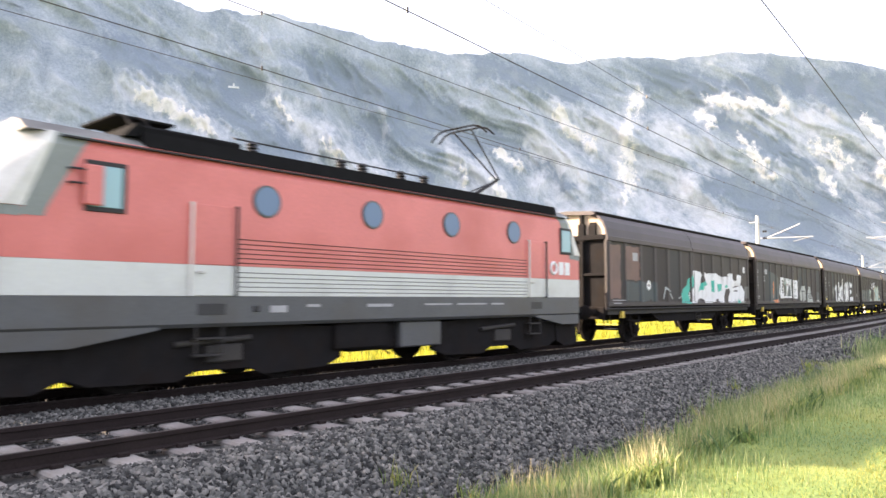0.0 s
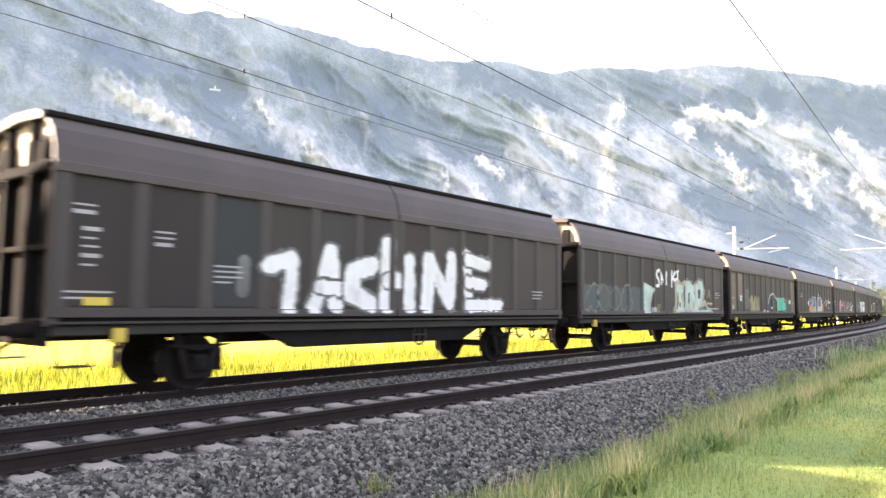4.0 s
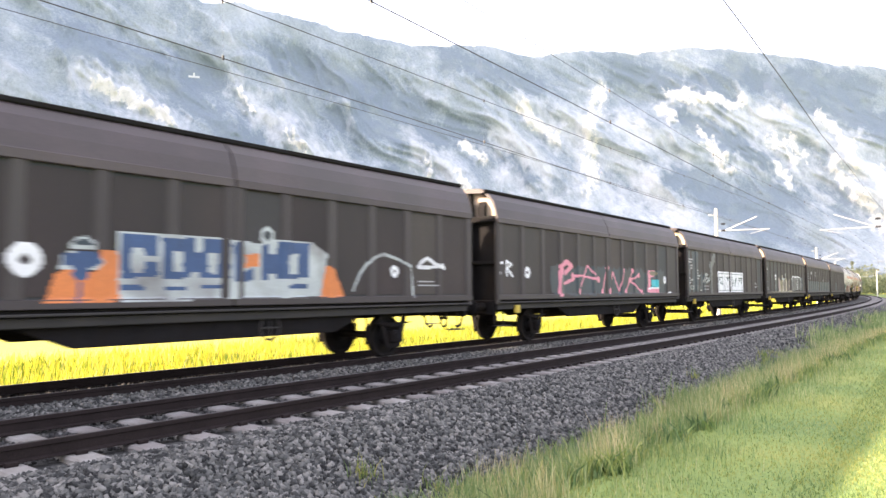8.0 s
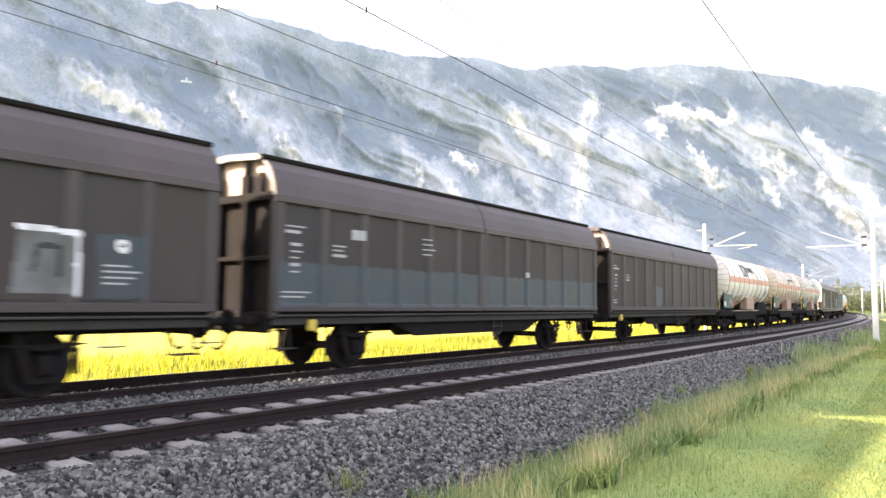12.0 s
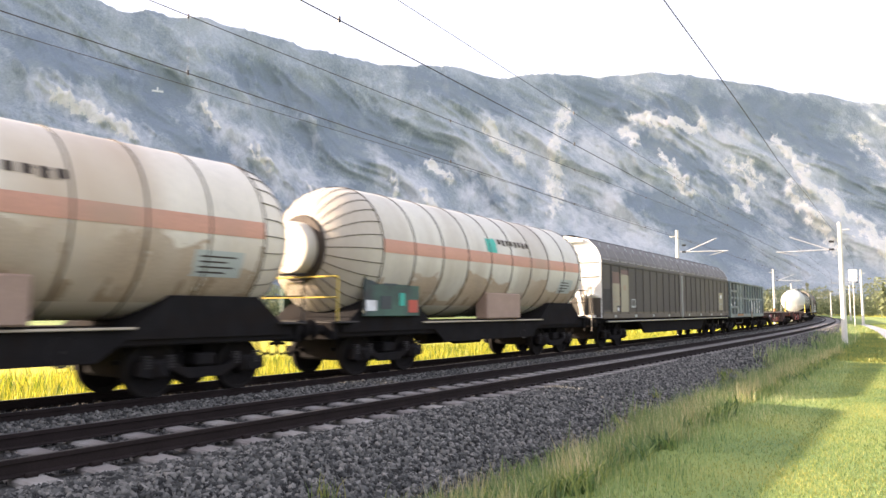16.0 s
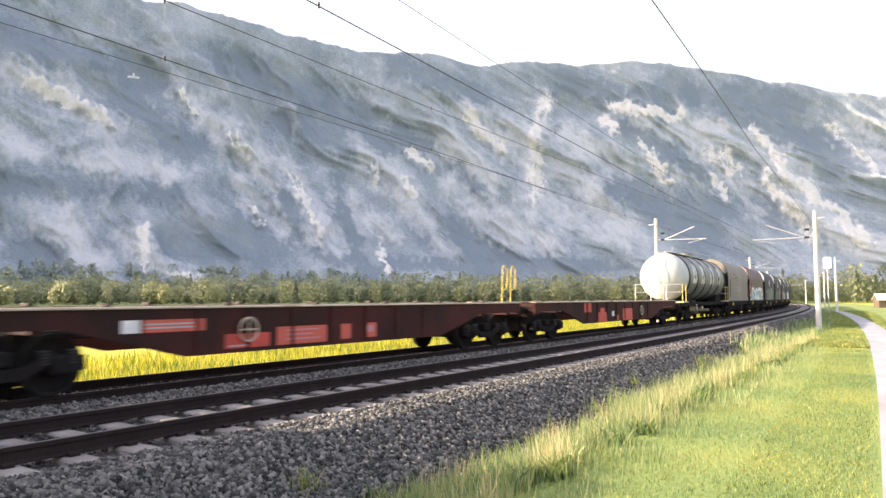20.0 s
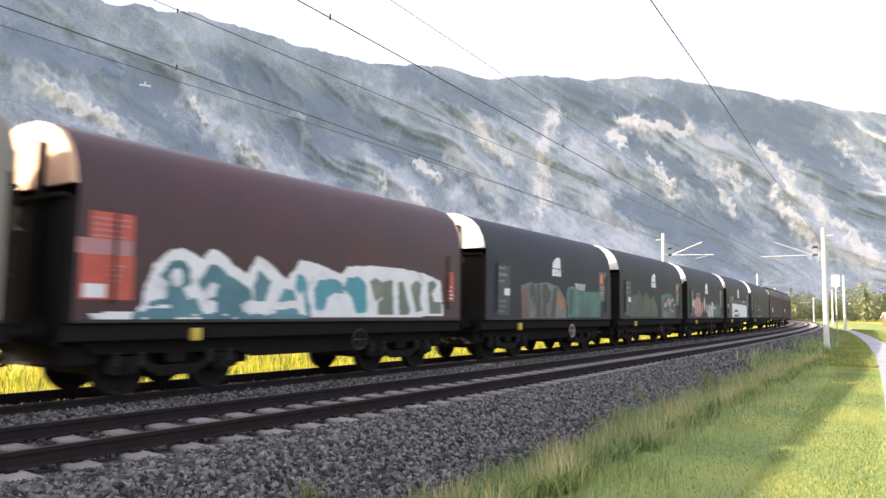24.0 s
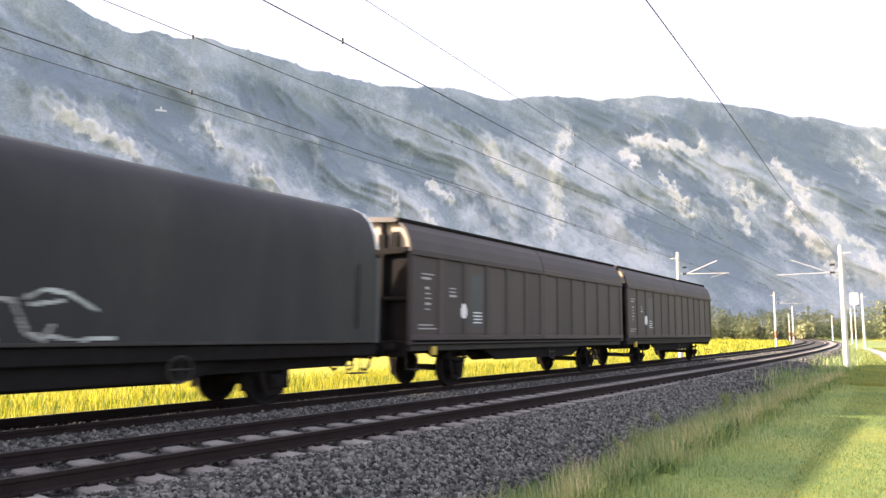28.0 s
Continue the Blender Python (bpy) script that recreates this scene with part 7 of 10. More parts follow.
    p.poly([(-2.07, 2.48), (-1.49, 2.48), (-1.54, 2.28), (-1.07, 2.23), (-1.12, 1.38), (-2.0, 1.38)], CHALKY).poly([(-1.53, 2.05), (-1.22, 2.03), (-1.27, 1.79), (-1.58, 1.75)], BROWN)
    p.stroke([(-1.9, 2.25), (-1.1, 2.2), (-1.5, 1.5)], 0.05, SILVER).poly([(-0.71, 2.63), (-0.52, 2.63), (-0.57, 2.26), (-0.68, 2.25)], SILVER)
    p.poly([(-0.88, 2.21), (-0.4, 2.33), (0.01, 2.11), (0.09, 1.38), (-0.8, 1.38)], CHALKY).stroke([(-0.8, 2.15), (-0.35, 2.25), (-0.05, 2.05)], 0.06, OLIVE).stroke([(-0.7, 1.5), (-0.5, 1.95), (-0.2, 1.5)], 0.03, BROWN)
    p.poly([(0.11, 2.1), (0.44, 2.11), (0.77, 1.38), (0.27, 1.38)], DUSTY_PINK).poly([(1.01, 2.29), (1.14, 2.26), (0.64, 1.45), (0.57, 1.62)], CHALKY)
    for q in ([(1.79, 2.25), (2.1, 2.43), (2.61, 2.4), (2.56, 1.42), (1.91, 1.42)], [(2.84, 2.41), (3.71, 2.41), (3.65, 1.5), (2.86, 1.42)], [(4.13, 2.43), (4.92, 2.4), (4.93, 1.51), (4.06, 1.5)]):
        p.poly(q, SILVER_DULL).stroke(q[:3], 0.045, WHITE)
        a, b = q[0][0] + 0.2, q[0][1] - 0.25
        p.stroke([(a, b - 0.35), (a + 0.05, b), (a + 0.35, b), (a + 0.35, b - 0.4)], 0.035, BLACKP)
    p.rect(-3.3, 1.6, 1.34, 1.42, CHALKY, 0.02)
    p.rect(5.2, 6.0, 1.45, 2.42, SLATE, 0.01).bars(5.3, 1.95, 4, 0.6, WHITE_DULL, 0.03, 0.09)
    disc(p, 5.6, 2.25, 0.11)
    p.bars(-5.5, 1.36, 1, 9.0, OLIVE, 0.03)
    p.build("graffiti", brown_surface, BROWNS[8], lab)
    # slate overpaint along the foot
    p = sheet(9)
    p.rect(-7.0, 7.0, 1.33, 2.18, SLATE, 0.02)
    standard_marks(p, -6.8)
    p.rect(-5.0, -4.6, 2.75, 2.95, WHITE_DULL).bars(-2.6, 2.95, 4, 0.5, WHITE_DULL, 0.04, 0.12).rect(2.2, 2.45, 2.2, 2.35, WHITE_DULL)
    p.build("graffiti", brown_surface, BROWNS[9], lab)
    p = sheet(10)
    standard_marks(p, -6.8)
    p.rect(-2.5, -1.5, 1.4, 2.2, SLATE, 0.03)
    p.build("graffiti", brown_surface, BROWNS[10], lab)
    for w, s in ((OLD_FIRST, 11), (OLD_SECOND, 12)):
        p = sheet(s)
        standard_marks(p, -6.6)
        p.rect(-4.3, -3.7, 1.6, 3.0, SLATE, 0.01).blob(-4.7, 2.0, 0.12, 0.2, WHITE, 0.02).bars(-4.2, 2.0, 4, 0.5, WHITE, 0.03, 0.09)
        p.build("stencil_marking", brown_surface, w, "white stencilled lettering")


paint_browns()


# ---- electric locomotive ----
def loco_outline(a, half, nose, corner, z):
    """Plan outline: straight sides, cut corners, flat noses."""
    q = [(half, -(a - corner)), (half, a - corner), (nose, a), (-nose, a), (-half, a - corner), (-half, -(a - corner)), (-nose, -a), (nose, -a)]
    return [(x, y, z) for x, y in q]


def locomotive():
    m = thing("locomotive", "red electric locomotive with off-white band and dark grey frame", "locomotive")
    A, H = 7.9, 1.45
    part("frame_skirt", Geo().loft([loco_outline(A - 0.12, H - 0.05, 1.0, 0.45, 1.02), loco_outline(A, H, 1.02, 0.5, 1.08), loco_outline(A, H, 1.02, 0.5, 1.52)]), LOCO_GREY, m, "dark grey frame skirt")
    for k in (-1, 1):
        part("apron", Geo().side([(k * 7.4, 1.04), (k * 7.4, 0.78), (k * 6.5, 0.78), (k * 5.2, 1.0), (k * 5.2, 1.04)], -H + 0.02, H - 0.02), LOCO_GREY, m)
    part("white_band", Geo().loft([loco_outline(A + 0.005, H + 0.005, 1.02, 0.5, 1.524), loco_outline(A + 0.005, H + 0.005, 1.02, 0.5, 2.02)]), LOCO_WHITE, m, "off-white lower band")
    part("body_shell", Geo().loft([loco_outline(A, H, 1.02, 0.5, 2.024), loco_outline(A, H, 1.02, 0.5, 2.72), loco_outline(A - 0.62, H - 0.02, 0.98, 0.42, 3.62), loco_outline(A - 0.72, H - 0.1, 0.9, 0.4, 3.80)]), LOCO_RED, m, "sun-bleached red body sides")
    part("roof", Geo().loft([loco_outline(5.9, H - 0.08, H - 0.1, 0.02, 3.80), loco_outline(5.9, H - 0.13, H - 0.15, 0.02, 4.04), loco_outline(5.9, 0.8, 0.78, 0.02, 4.14)]), SOOT, m, "sooty dark roof").matrix_basis = pose(0, 0.47, 0)
    part("roof_edge", Geo().box(-H - 0.012, H + 0.012, -6.7, 6.7, 3.735, 3.765, 0.005), LOCO_ROOF, m)
    for k in (-1, 1):
        y0, y1 = sorted((-5.44 if k < 0 else 6.38, k * (A - 0.75)))
        part("cab_roof", Geo().loft([[(x, y, 3.80) for x, y in ((-H + 0.1, y0), (H - 0.1, y0), (H - 0.1, y1), (-H + 0.1, y1))], [(x, y, 3.98) for x, y in ((-H + 0.4, y0), (H - 0.4, y0), (H - 0.45, y1), (-H + 0.45, y1))]]), CAB_ROOF, m, "grey weathered cab roof")
        s = 0.62 / 0.9
        wind = lambda x, z, off: (x, k * (A - (z - 2.72) * s + off), z)
        part("windscreen_mask", Geo().add([wind(-0.98, 2.72, 0.012), wind(0.98, 2.72, 0.012), wind(0.92, 3.62, 0.012), wind(-0.92, 3.62, 0.012)], [(0, 1, 2, 3)]), LOCO_CAB, m, "windscreen surround with the sun's glare in its colour")
        for x0, x1 in ((-0.9, -0.06), (0.06, 0.9)):
            part("windscreen", Geo().add([wind(x0, 2.8, 0.03), wind(x1, 2.8, 0.03), wind(x1 * 0.96, 3.5, 0.03), wind(x0 * 0.96, 3.5, 0.03), wind(x0, 2.8, 0.014), wind(x1, 2.8, 0.014), wind(x1 * 0.96, 3.5, 0.014), wind(x0 * 0.96, 3.5, 0.014)],
                                         [(0, 1, 2, 3), (4, 5, 1, 0), (5, 6, 2, 1), (6, 7, 3, 2), (7, 4, 0, 3)]), GLASS, m)
        for x in (-1, 1):
            # slanted dark grey corner behind the windscreen
            rows = [(2.6, A - 0.70, A - 1.0, H + 0.006), (2.72, A - 0.74, A - 1.04, H + 0.006), (3.62, A - 1.08, A - 1.5, H - 0.012), (3.80, A - 1.14, A - 1.66, H - 0.09)]
            for (z0, f0, r0, w0), (z1, f1, r1, w1) in zip(rows, rows[1:]):
                part("cab_corner", Geo().add([(x * w0, k * f0, z0), (x * w0, k * r0, z0), (x * w1, k * r1, z1), (x * w1, k * f1, z1), (x * (w0 - 0.04), k * f0, z0), (x * (w0 - 0.04), k * r0, z0), (x * (w1 - 0.04), k * r1, z1), (x * (w1 - 0.04), k * f1, z1)],
                                             [(0, 1, 2, 3), (0, 4, 5, 1), (1, 5, 6, 2), (2, 6, 7, 3), (3, 7, 4, 0)]), LOCO_CORNER, m, "grey green slanted corner panel")
            # windscreen surround round the chamfered front edge, sun glare in its pale colour
            rows = [(2.72, (0.9, A + 0.03), (1.04, A + 0.03), (H + 0.03, A - 0.48), (H + 0.012, A - 0.74)), (3.62, (0.86, A - 0.585), (1.0, A - 0.585), (H + 0.012, A - 1.01), (H - 0.006, A - 1.08)), (3.81, (0.8, A - 0.68), (0.92, A - 0.68), (H - 0.07, A - 1.08), (H - 0.082, A - 1.14))]
            for (z0, *low), (z1, *high) in zip(rows, rows[1:]):
                v = [(x * px, k * py, z0) for px, py in low] + [(x * px, k * py, z1) for px, py in high] + [(x * (px - 0.05), k * (py - 0.05), z0) for px, py in low] + [(x * (px - 0.05), k * (py - 0.05), z1) for px, py in high]
                part("windscreen_side", Geo().add(v, [(0, 1, 5, 4), (1, 2, 6, 5), (2, 3, 7, 6), (8, 9, 1, 0), (9, 10, 2, 1), (10, 11, 3, 2), (3, 11, 15, 7), (12, 8, 0, 4), (4, 5, 13, 12), (5, 6, 14, 13), (6, 7, 15, 14)]), LOCO_CAB, m, "wrap-round windscreen surround with the sun's glare in its colour")
            part("headlamp", Geo().cyl((x * 0.72, k * (A - 0.04), 2.3), (x * 0.72, k * (A + 0.05), 2.3), 0.13, n=16), GALV, m)
        part("front_band", Geo().loft([[(px, k * py, z) for px, py in ((-H - 0.008, A - 0.72), (-H - 0.008, A - 0.49), (-1.02, A + 0.01), (1.02, A + 0.01), (H + 0.008, A - 0.49), (H + 0.008, A - 0.72))] for z in (2.58, 2.715)]), LOCO_CORNER, m, "grey green band below the windscreen")
        part("nose_stripe", Geo().box(-0.5, 0.5, k * A, k * (A + 0.01), 2.2, 2.5, 0.0), WHITE, m)
        part("rail_guard", Geo().side([(k * 7.55, 0.8), (k * 7.6, 0.2), (k * 6.9, 0.16), (k * 6.5, 0.32), (k * 6.45, 0.8)], -1.24, 1.24), UNDER, m)
        part("snow_plough", Geo().side([(k * 7.3, 0.78), (k * 7.75, 0.2), (k * 7.6, 0.2), (k * 7.2, 0.5)], -1.1, 1.1), UNDER, m)
    for x in (-1, 1):
        X = lambda v: x * (H + v)
        for y, name in ((-6.08, "cab_window"), (6.68, "cab_window")):
            w = part(name, Geo().box(X(0.0), X(0.022), y - 0.30, y + 0.30, 2.72, 3.46, 0.02), LOCO_ROOF, m, "rounded dark rubber window frame")
            part("pane", Geo().box(X(0.012), X(0.03), y - 0.23, y + 0.23, 2.79, 3.39, 0.006), GLASS, w)
            if y < 0:
                part("rear_view_mirror", Geo().box(X(0.05), X(0.11), y - 0.33, y - 0.07, 2.8, 3.38, 0.02), LOCO_RED, w, "red-backed rear view mirror")
                for z in (3.1, 3.3):
                    part("mirror_arm", Geo().tube([(X(0.0), y - 0.52, z), (X(0.07), y - 0.48, z), (X(0.08), y - 0.3, z)], 0.018, 6), LOCO_ROOF, w)
        for y in (-3.31, -0.78, 1.69, 4.15):
            w = part("porthole", Geo().cyl((X(-0.01), y, 3.17), (X(0.02), y, 3.17), 0.285, n=28), LOCO_GREY, m, "round window in a grey rim")
            part("pane", Geo().cyl((X(0.0), y, 3.17), (X(0.026), y, 3.17), 0.25, n=28), PORT_GLASS, w)
        for y in (-4.33, 5.19):
            d = part("cab_door", Geo().box(X(0.0), X(0.014), y - 0.36, y + 0.36, 2.03, 3.0, 0.006), LOCO_RED, m)
            part("door_foot", Geo().box(X(0.004), X(0.016), y - 0.36, y + 0.36, 1.53, 2.02, 0.006), LOCO_WHITE, d)
            for j in (-0.41, 0.41):
                part("grab_rail", Geo().tube([(X(0.06), y + j, 1.52), (X(0.06), y + j, 3.02)], 0.022, 8).tube([(X(0.0), y + j, 1.54), (X(0.06), y + j, 1.54)], 0.015, 6).tube([(X(0.0), y + j, 3.0), (X(0.06), y + j, 3.0)], 0.015, 6), LOCO_CAB if j < 0 else LOCO_ROOF, d)
            part("door_handle", Geo().box(X(0.02), X(0.06), y - 0.3, y - 0.18, 1.88, 1.92, 0.008), STEEL, d)
            part("step_recess", Geo().box(X(0.0), X(0.008), y - 0.25, y + 0.25, 1.22, 1.40, 0.004), BLACKP, m)
            part("step_ladder", Geo().box(X(-0.2), X(-0.02), y - 0.24, y + 0.24, 0.55, 0.58, 0.004).box(X(-0.2), X(-0.02), y - 0.24, y + 0.24, 0.82, 0.85, 0.004).tube([(X(-0.05), y - 0.24, 0.55), (X(-0.05), y - 0.24, 1.1)], 0.02, 6).tube([(X(-0.05), y + 0.24, 0.55), (X(-0.05), y + 0.24, 1.1)], 0.02, 6), SILL, m)
        for i in range(12):
            z = 1.60 + 0.08 * i
            if abs(z - 2.02) < 0.03:
                continue
            # the lip's shadow is drawn by its dark colour
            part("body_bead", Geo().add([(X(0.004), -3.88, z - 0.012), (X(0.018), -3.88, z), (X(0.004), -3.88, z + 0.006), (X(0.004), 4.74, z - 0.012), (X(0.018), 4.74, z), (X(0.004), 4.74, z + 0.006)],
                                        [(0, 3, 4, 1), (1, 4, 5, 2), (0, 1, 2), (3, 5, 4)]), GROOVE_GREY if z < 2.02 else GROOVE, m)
        for y, w, z, h in ((-3.2, 0.35, 1.36, 0.12), (-2.4, 0.3, 1.38, 0.05), (-0.9, 0.7, 1.38, 0.06), (0.8, 0.9, 1.38, 0.035), (1.9, 1.1, 1.38, 0.035), (3.2, 0.5, 1.38, 0.04)):
            part("frame_plate", Geo().box(X(0.0), X(0.006), y, y + w, z - h, z, 0.0), WHITE_DULL, m)
        part("frame_socket", Geo().box(X(0.0), X(0.03), -3.55, -3.42, 1.26, 1.36, 0.01), BLACKP, m)
    # plain shapes in place of the owner's mark
    mark = Geo()
    mark.ring((H + 0.012, 6.02, 2.32), (1, 0, 0), 0.15, 0.045, 20)
    part("owner_mark", mark, WHITE, m, "white ring of the owner's mark")
    for y in (6.3, 6.62):
        part("owner_mark", Geo().box(H, H + 0.012, y, y + 0.26, 2.14, 2.5, 0.01), WHITE, m, "white block of the owner's mark")
    # roof gear
    def pantograph(y, up):
        base = part("pantograph", Geo().box(-0.55, 0.55, y - 0.5, y + 0.5, 4.16, 4.22, 0.02), LOCO_ROOF, m, "dark single-arm pantograph" + (", raised to the wire" if up else ", folded down"))
        for x in (-0.45, 0.45):
            for j in (-0.4, 0.4):
                g = Geo()
                for q in range(3):
                    g.cyl((x, y + j, 4.02 + 0.05 * q), (x, y + j, 4.05 + 0.05 * q), 0.07, 0.05, 8)
                part("insulator", g, TANK_BAND, base, "brown ribbed insulator")
        if up:
            knee, head = (0, y + 1.45, 4.85), (0, y - 0.15, 5.98)
        else:
            knee, head = (0, y + 1.5, 4.36), (0, y - 0.75, 4.40)
        part("lower_arm", Geo().cyl((0, y + 0.2, 4.22), knee, 0.055, 0.045, 8), LOCO_ROOF, base)
        part("upper_arm", Geo().tube([(knee[0] - 0.05, knee[1], knee[2]), (-0.3, head[1], head[2])], 0.022, 6).tube([(0.05, knee[1], knee[2]), (0.3, head[1], head[2])], 0.022, 6), LOCO_ROOF, base)
        part("coupling_rod", Geo().tube([(0, y - 0.1, 4.24), (0, knee[1] - 0.12, knee[2] - 0.05)], 0.018, 6), LOCO_ROOF, base)
        horn = Geo()
        for j in (-0.15, 0.15):
            horn.tube([(-0.95, head[1] + j, head[2] - 0.22), (-0.72, head[1] + j, head[2] - 0.03), (-0.5, head[1] + j, head[2] + 0.03), (0.5, head[1] + j, head[2] + 0.03), (0.72, head[1] + j, head[2] - 0.03), (0.95, head[1] + j, head[2] - 0.22)], 0.025 if up else 0.03, 6)
        part("collector_head", horn, SOOT, base)
        if not up:
            part("collector_strip", Geo().box(-0.62, 0.62, head[1] - 0.3, head[1] + 0.75, head[2] - 0.02, head[2] + 0.025, 0.01), SOOT, base, "sooty collector strips lying side by side")
    pantograph(-4.6, False)
    pantograph(4.0, True)
    part("roof_box", Geo().box(-1.1, 1.1, -5.4, -3.6, 4.0, 4.2, 0.04), SOOT, m)
    part("roof_box", Geo().box(-0.8, 0.8, -1.0, 0.4, 4.0, 4.18, 0.04), SOOT, m)
    # added dark wedge, hides the bright sunlit face at the roof's front
    part("roof_fairing", Geo().side([(-5.72, 3.97), (-5.46, 4.0), (-5.41, 4.22), (-5.5, 4.21)], -1.13, 1.13), SOOT, m)
    part("roof_line", Geo().tube([(0.5, -3.4, 4.42), (0.5, -0.5, 4.40), (0.5, 1.8, 4.38)], 0.02, 6), LOCO_ROOF, m)
    for y in (-3.0, -0.8, -0.2, 1.0, 1.8):
        g = Geo()
        for q in range(5):
            g.cyl((0.5, y, 4.1 + 0.065 * q), (0.5, y, 4.15 + 0.065 * q), 0.12, 0.08, 10)
        part("roof_insulator", g, LOCO_ROOF, m)
    for y in (-3.95, 3.95):
        b = bogie(m, y, 0.62, 2.9)
        for x in (-1, 1):
            part("bogie_beam", Geo().side([(-2.6, 0.36), (-2.55, 0.95), (-0.7, 1.02), (0.7, 1.02), (2.55, 0.95), (2.6, 0.36), (2.2, 0.2), (0.8, 0.16), (0.5, 0.3), (-0.5, 0.3), (-0.8, 0.16), (-2.2, 0.2)], x * 1.08, x * 1.2), UNDER, b)
            part("damper", Geo().cyl((x * 1.24, -0.9, 0.75), (x * 1.24, 0.5, 0.82), 0.05, n=10), SILL, b)
            part("sand_box", Geo().box(x * 1.0, x * 1.26, -0.35, 0.35, 0.42, 0.72, 0.03), SILL, b)
            part("sand_pipe", Geo().tube([(x * 1.2, -2.05, 0.9), (x * 1.05, -2.1, 0.3), (x * 0.8, -2.0, 0.12)], 0.025, 6), UNDER, b)
    part("transformer", Geo().box(-1.15, 1.15, -1.1, 1.1, 0.42, 1.0, 0.06), UNDER, m)
    part("battery_box", Geo().box(0.85, 1.32, -1.6, -0.2, 0.5, 1.0, 0.03), UNDER, m)
    part("battery_box", Geo().box(0.85, 1.32, 0.2, 1.5, 0.45, 1.0, 0.03), LOCO_GREY, m)
    end_gear(m, 7.6)
    return m


# ---- gas tank wagons ----
def gas_tank(label, seed):
    m = thing("gas_tank_wagon", label, "tank wagon", "cream tank wagons of the train")
    R, Z, L = 1.55, 2.85, 5.55
    paint = {7: TANK_PALE, 8: TANK_CREAM}.get(seed, TANK_GREY)
    k55 = 1.55 / 1.5
    cap = [(-L - 0.95, 0.0), (-L - 0.93, 0.5), (-L - 0.83, 0.86), (-L - 0.66, 1.12), (-L - 0.4, 1.34), (-L - 0.12, 1.455), (-L + 0.2, R / k55)]
    cap = [(y, r * k55) for y, r in cap]
    rings = cap + [(-y, r) for y, r in cap[::-1]]
    part("tank_shell", Geo().lathe(rings, Z, 56), paint, m, "grimy cream cylinder", True)
    band0, band1 = radians(-2.5), radians(9)
    for a in ((band0, band1), (math.pi - band1, math.pi - band0)):
        part("band", Geo().lathe([(-L + 0.2, R + 0.006), (L - 0.2, R + 0.006)], Z, 8, a[0], a[1]), TANK_BAND, m, "faded orange band along the tank", True)
    for y in np.linspace(-L + 0.2, L - 0.2, 10):
        part("jacket_seam", Geo().lathe([(y - 0.018, R + 0.002), (y - 0.012, R + 0.016), (y + 0.012, R + 0.016), (y + 0.018, R + 0.002)], Z, 48), SEAM, m, "", True)
    for k in (-1, 1):
        g = Geo()
        for i in range(30):
            a = 2 * math.pi * i / 30
            pts = [(r * math.cos(a) * 1.006, k * -y, Z + r * math.sin(a) * 1.006) for y, r in cap[1:]]
            g.tube(pts, 0.010, 4)
        part("cap_seam", g, SEAM, m, "folded seams of the end cap")
        if seed == 9 and k < 0:
            part("manhole", Geo().lathe([(k * (L + 1.24), 0.0), (k * (L + 1.23), 0.56), (k * (L + 1.17), 0.6), (k * (L + 0.7), 0.6)], Z, 28), paint, m, "round manhole on the end cap", True)
            part("manhole_rim", Geo().lathe([(k * (L + 0.93), 0.6), (k * (L + 0.94), 0.76), (k * (L + 0.78), 0.8)], Z, 28), SEAM, m, "", True)
        part("saddle", Geo().side([(k * 3.0, 1.16), (k * 6.2, 1.16), (k * 5.5, 1.72), (k * 3.7, 1.72)], -1.2, 1.2), UNDER, m)
        part("platform", Geo().box(-1.4, 1.4, k * 6.0, k * 6.58, 1.2, 1.24, 0.01), SILL, m)
        rail = Geo().tube([(-1.3, k * 6.56, 1.24), (-1.3, k * 6.56, 2.2), (1.3, k * 6.56, 2.2), (1.3, k * 6.56, 1.24)], 0.02, 6).tube([(-1.3, k * 6.56, 1.75), (1.3, k * 6.56, 1.75)], 0.016, 6)
        part("end_railing", rail, YELLOW if k < 0 else SILL, m)
        bogie(m, k * 4.5)
    part("solebar", Geo().box(-1.15, 1.15, -6.58, 6.58, 0.88, 1.2, 0.03), UNDER, m)
    for k in (-1, 1):
        part("side_girder", Geo().side([(-6.3, 1.0), (-2.9, 1.0), (-2.4, 0.66), (2.4, 0.66), (2.9, 1.0), (6.3, 1.0), (6.3, 1.17), (-6.3, 1.17)], k * 1.15, k * 1.22), UNDER, m, "grimy side girder")
        part("foot_strip", Geo().box(k * 1.15, k * 1.32, -3.4, 3.0, 1.16, 1.2, 0.01), DECK if k > 0 else SILL, m)
        p = part("label_board", Geo().box(k * 1.28, k * 1.34, -5.75, -3.72, 1.34, 2.38, 0.01), MOSS, m, "dark label board with data plates")
        for y, z, w, h, mm in ((-5.7, 1.46, 0.36, 0.24, WHITE), (-5.2, 1.5, 0.4, 0.3, SLATE), (-4.5, 1.58, 0.2, 0.3, TEAL), (-4.15, 1.42, 0.36, 0.3, RED_PLATE), (-5.6, 2.05, 0.34, 0.1, SLATE), (-5.1, 2.05, 0.5, 0.12, SLATE)):
            part("data_plate", Geo().box(k * 1.34, k * 1.35, y, y + w, z, z + h, 0), mm, p)
        part("valve_box", Geo().box(k * 1.0, k * 1.4, -0.6, 1.35, 1.24, 1.97, 0.03), VALVE_PINK, m, "closed valve box")
    grime = Paint(-L + 0.2, L - 0.2, 1.6, 4.1, 0.03, seed + 40)
    rg = grime.rng
    tops = np.linspace(-L + 0.2, L - 0.2, 10)
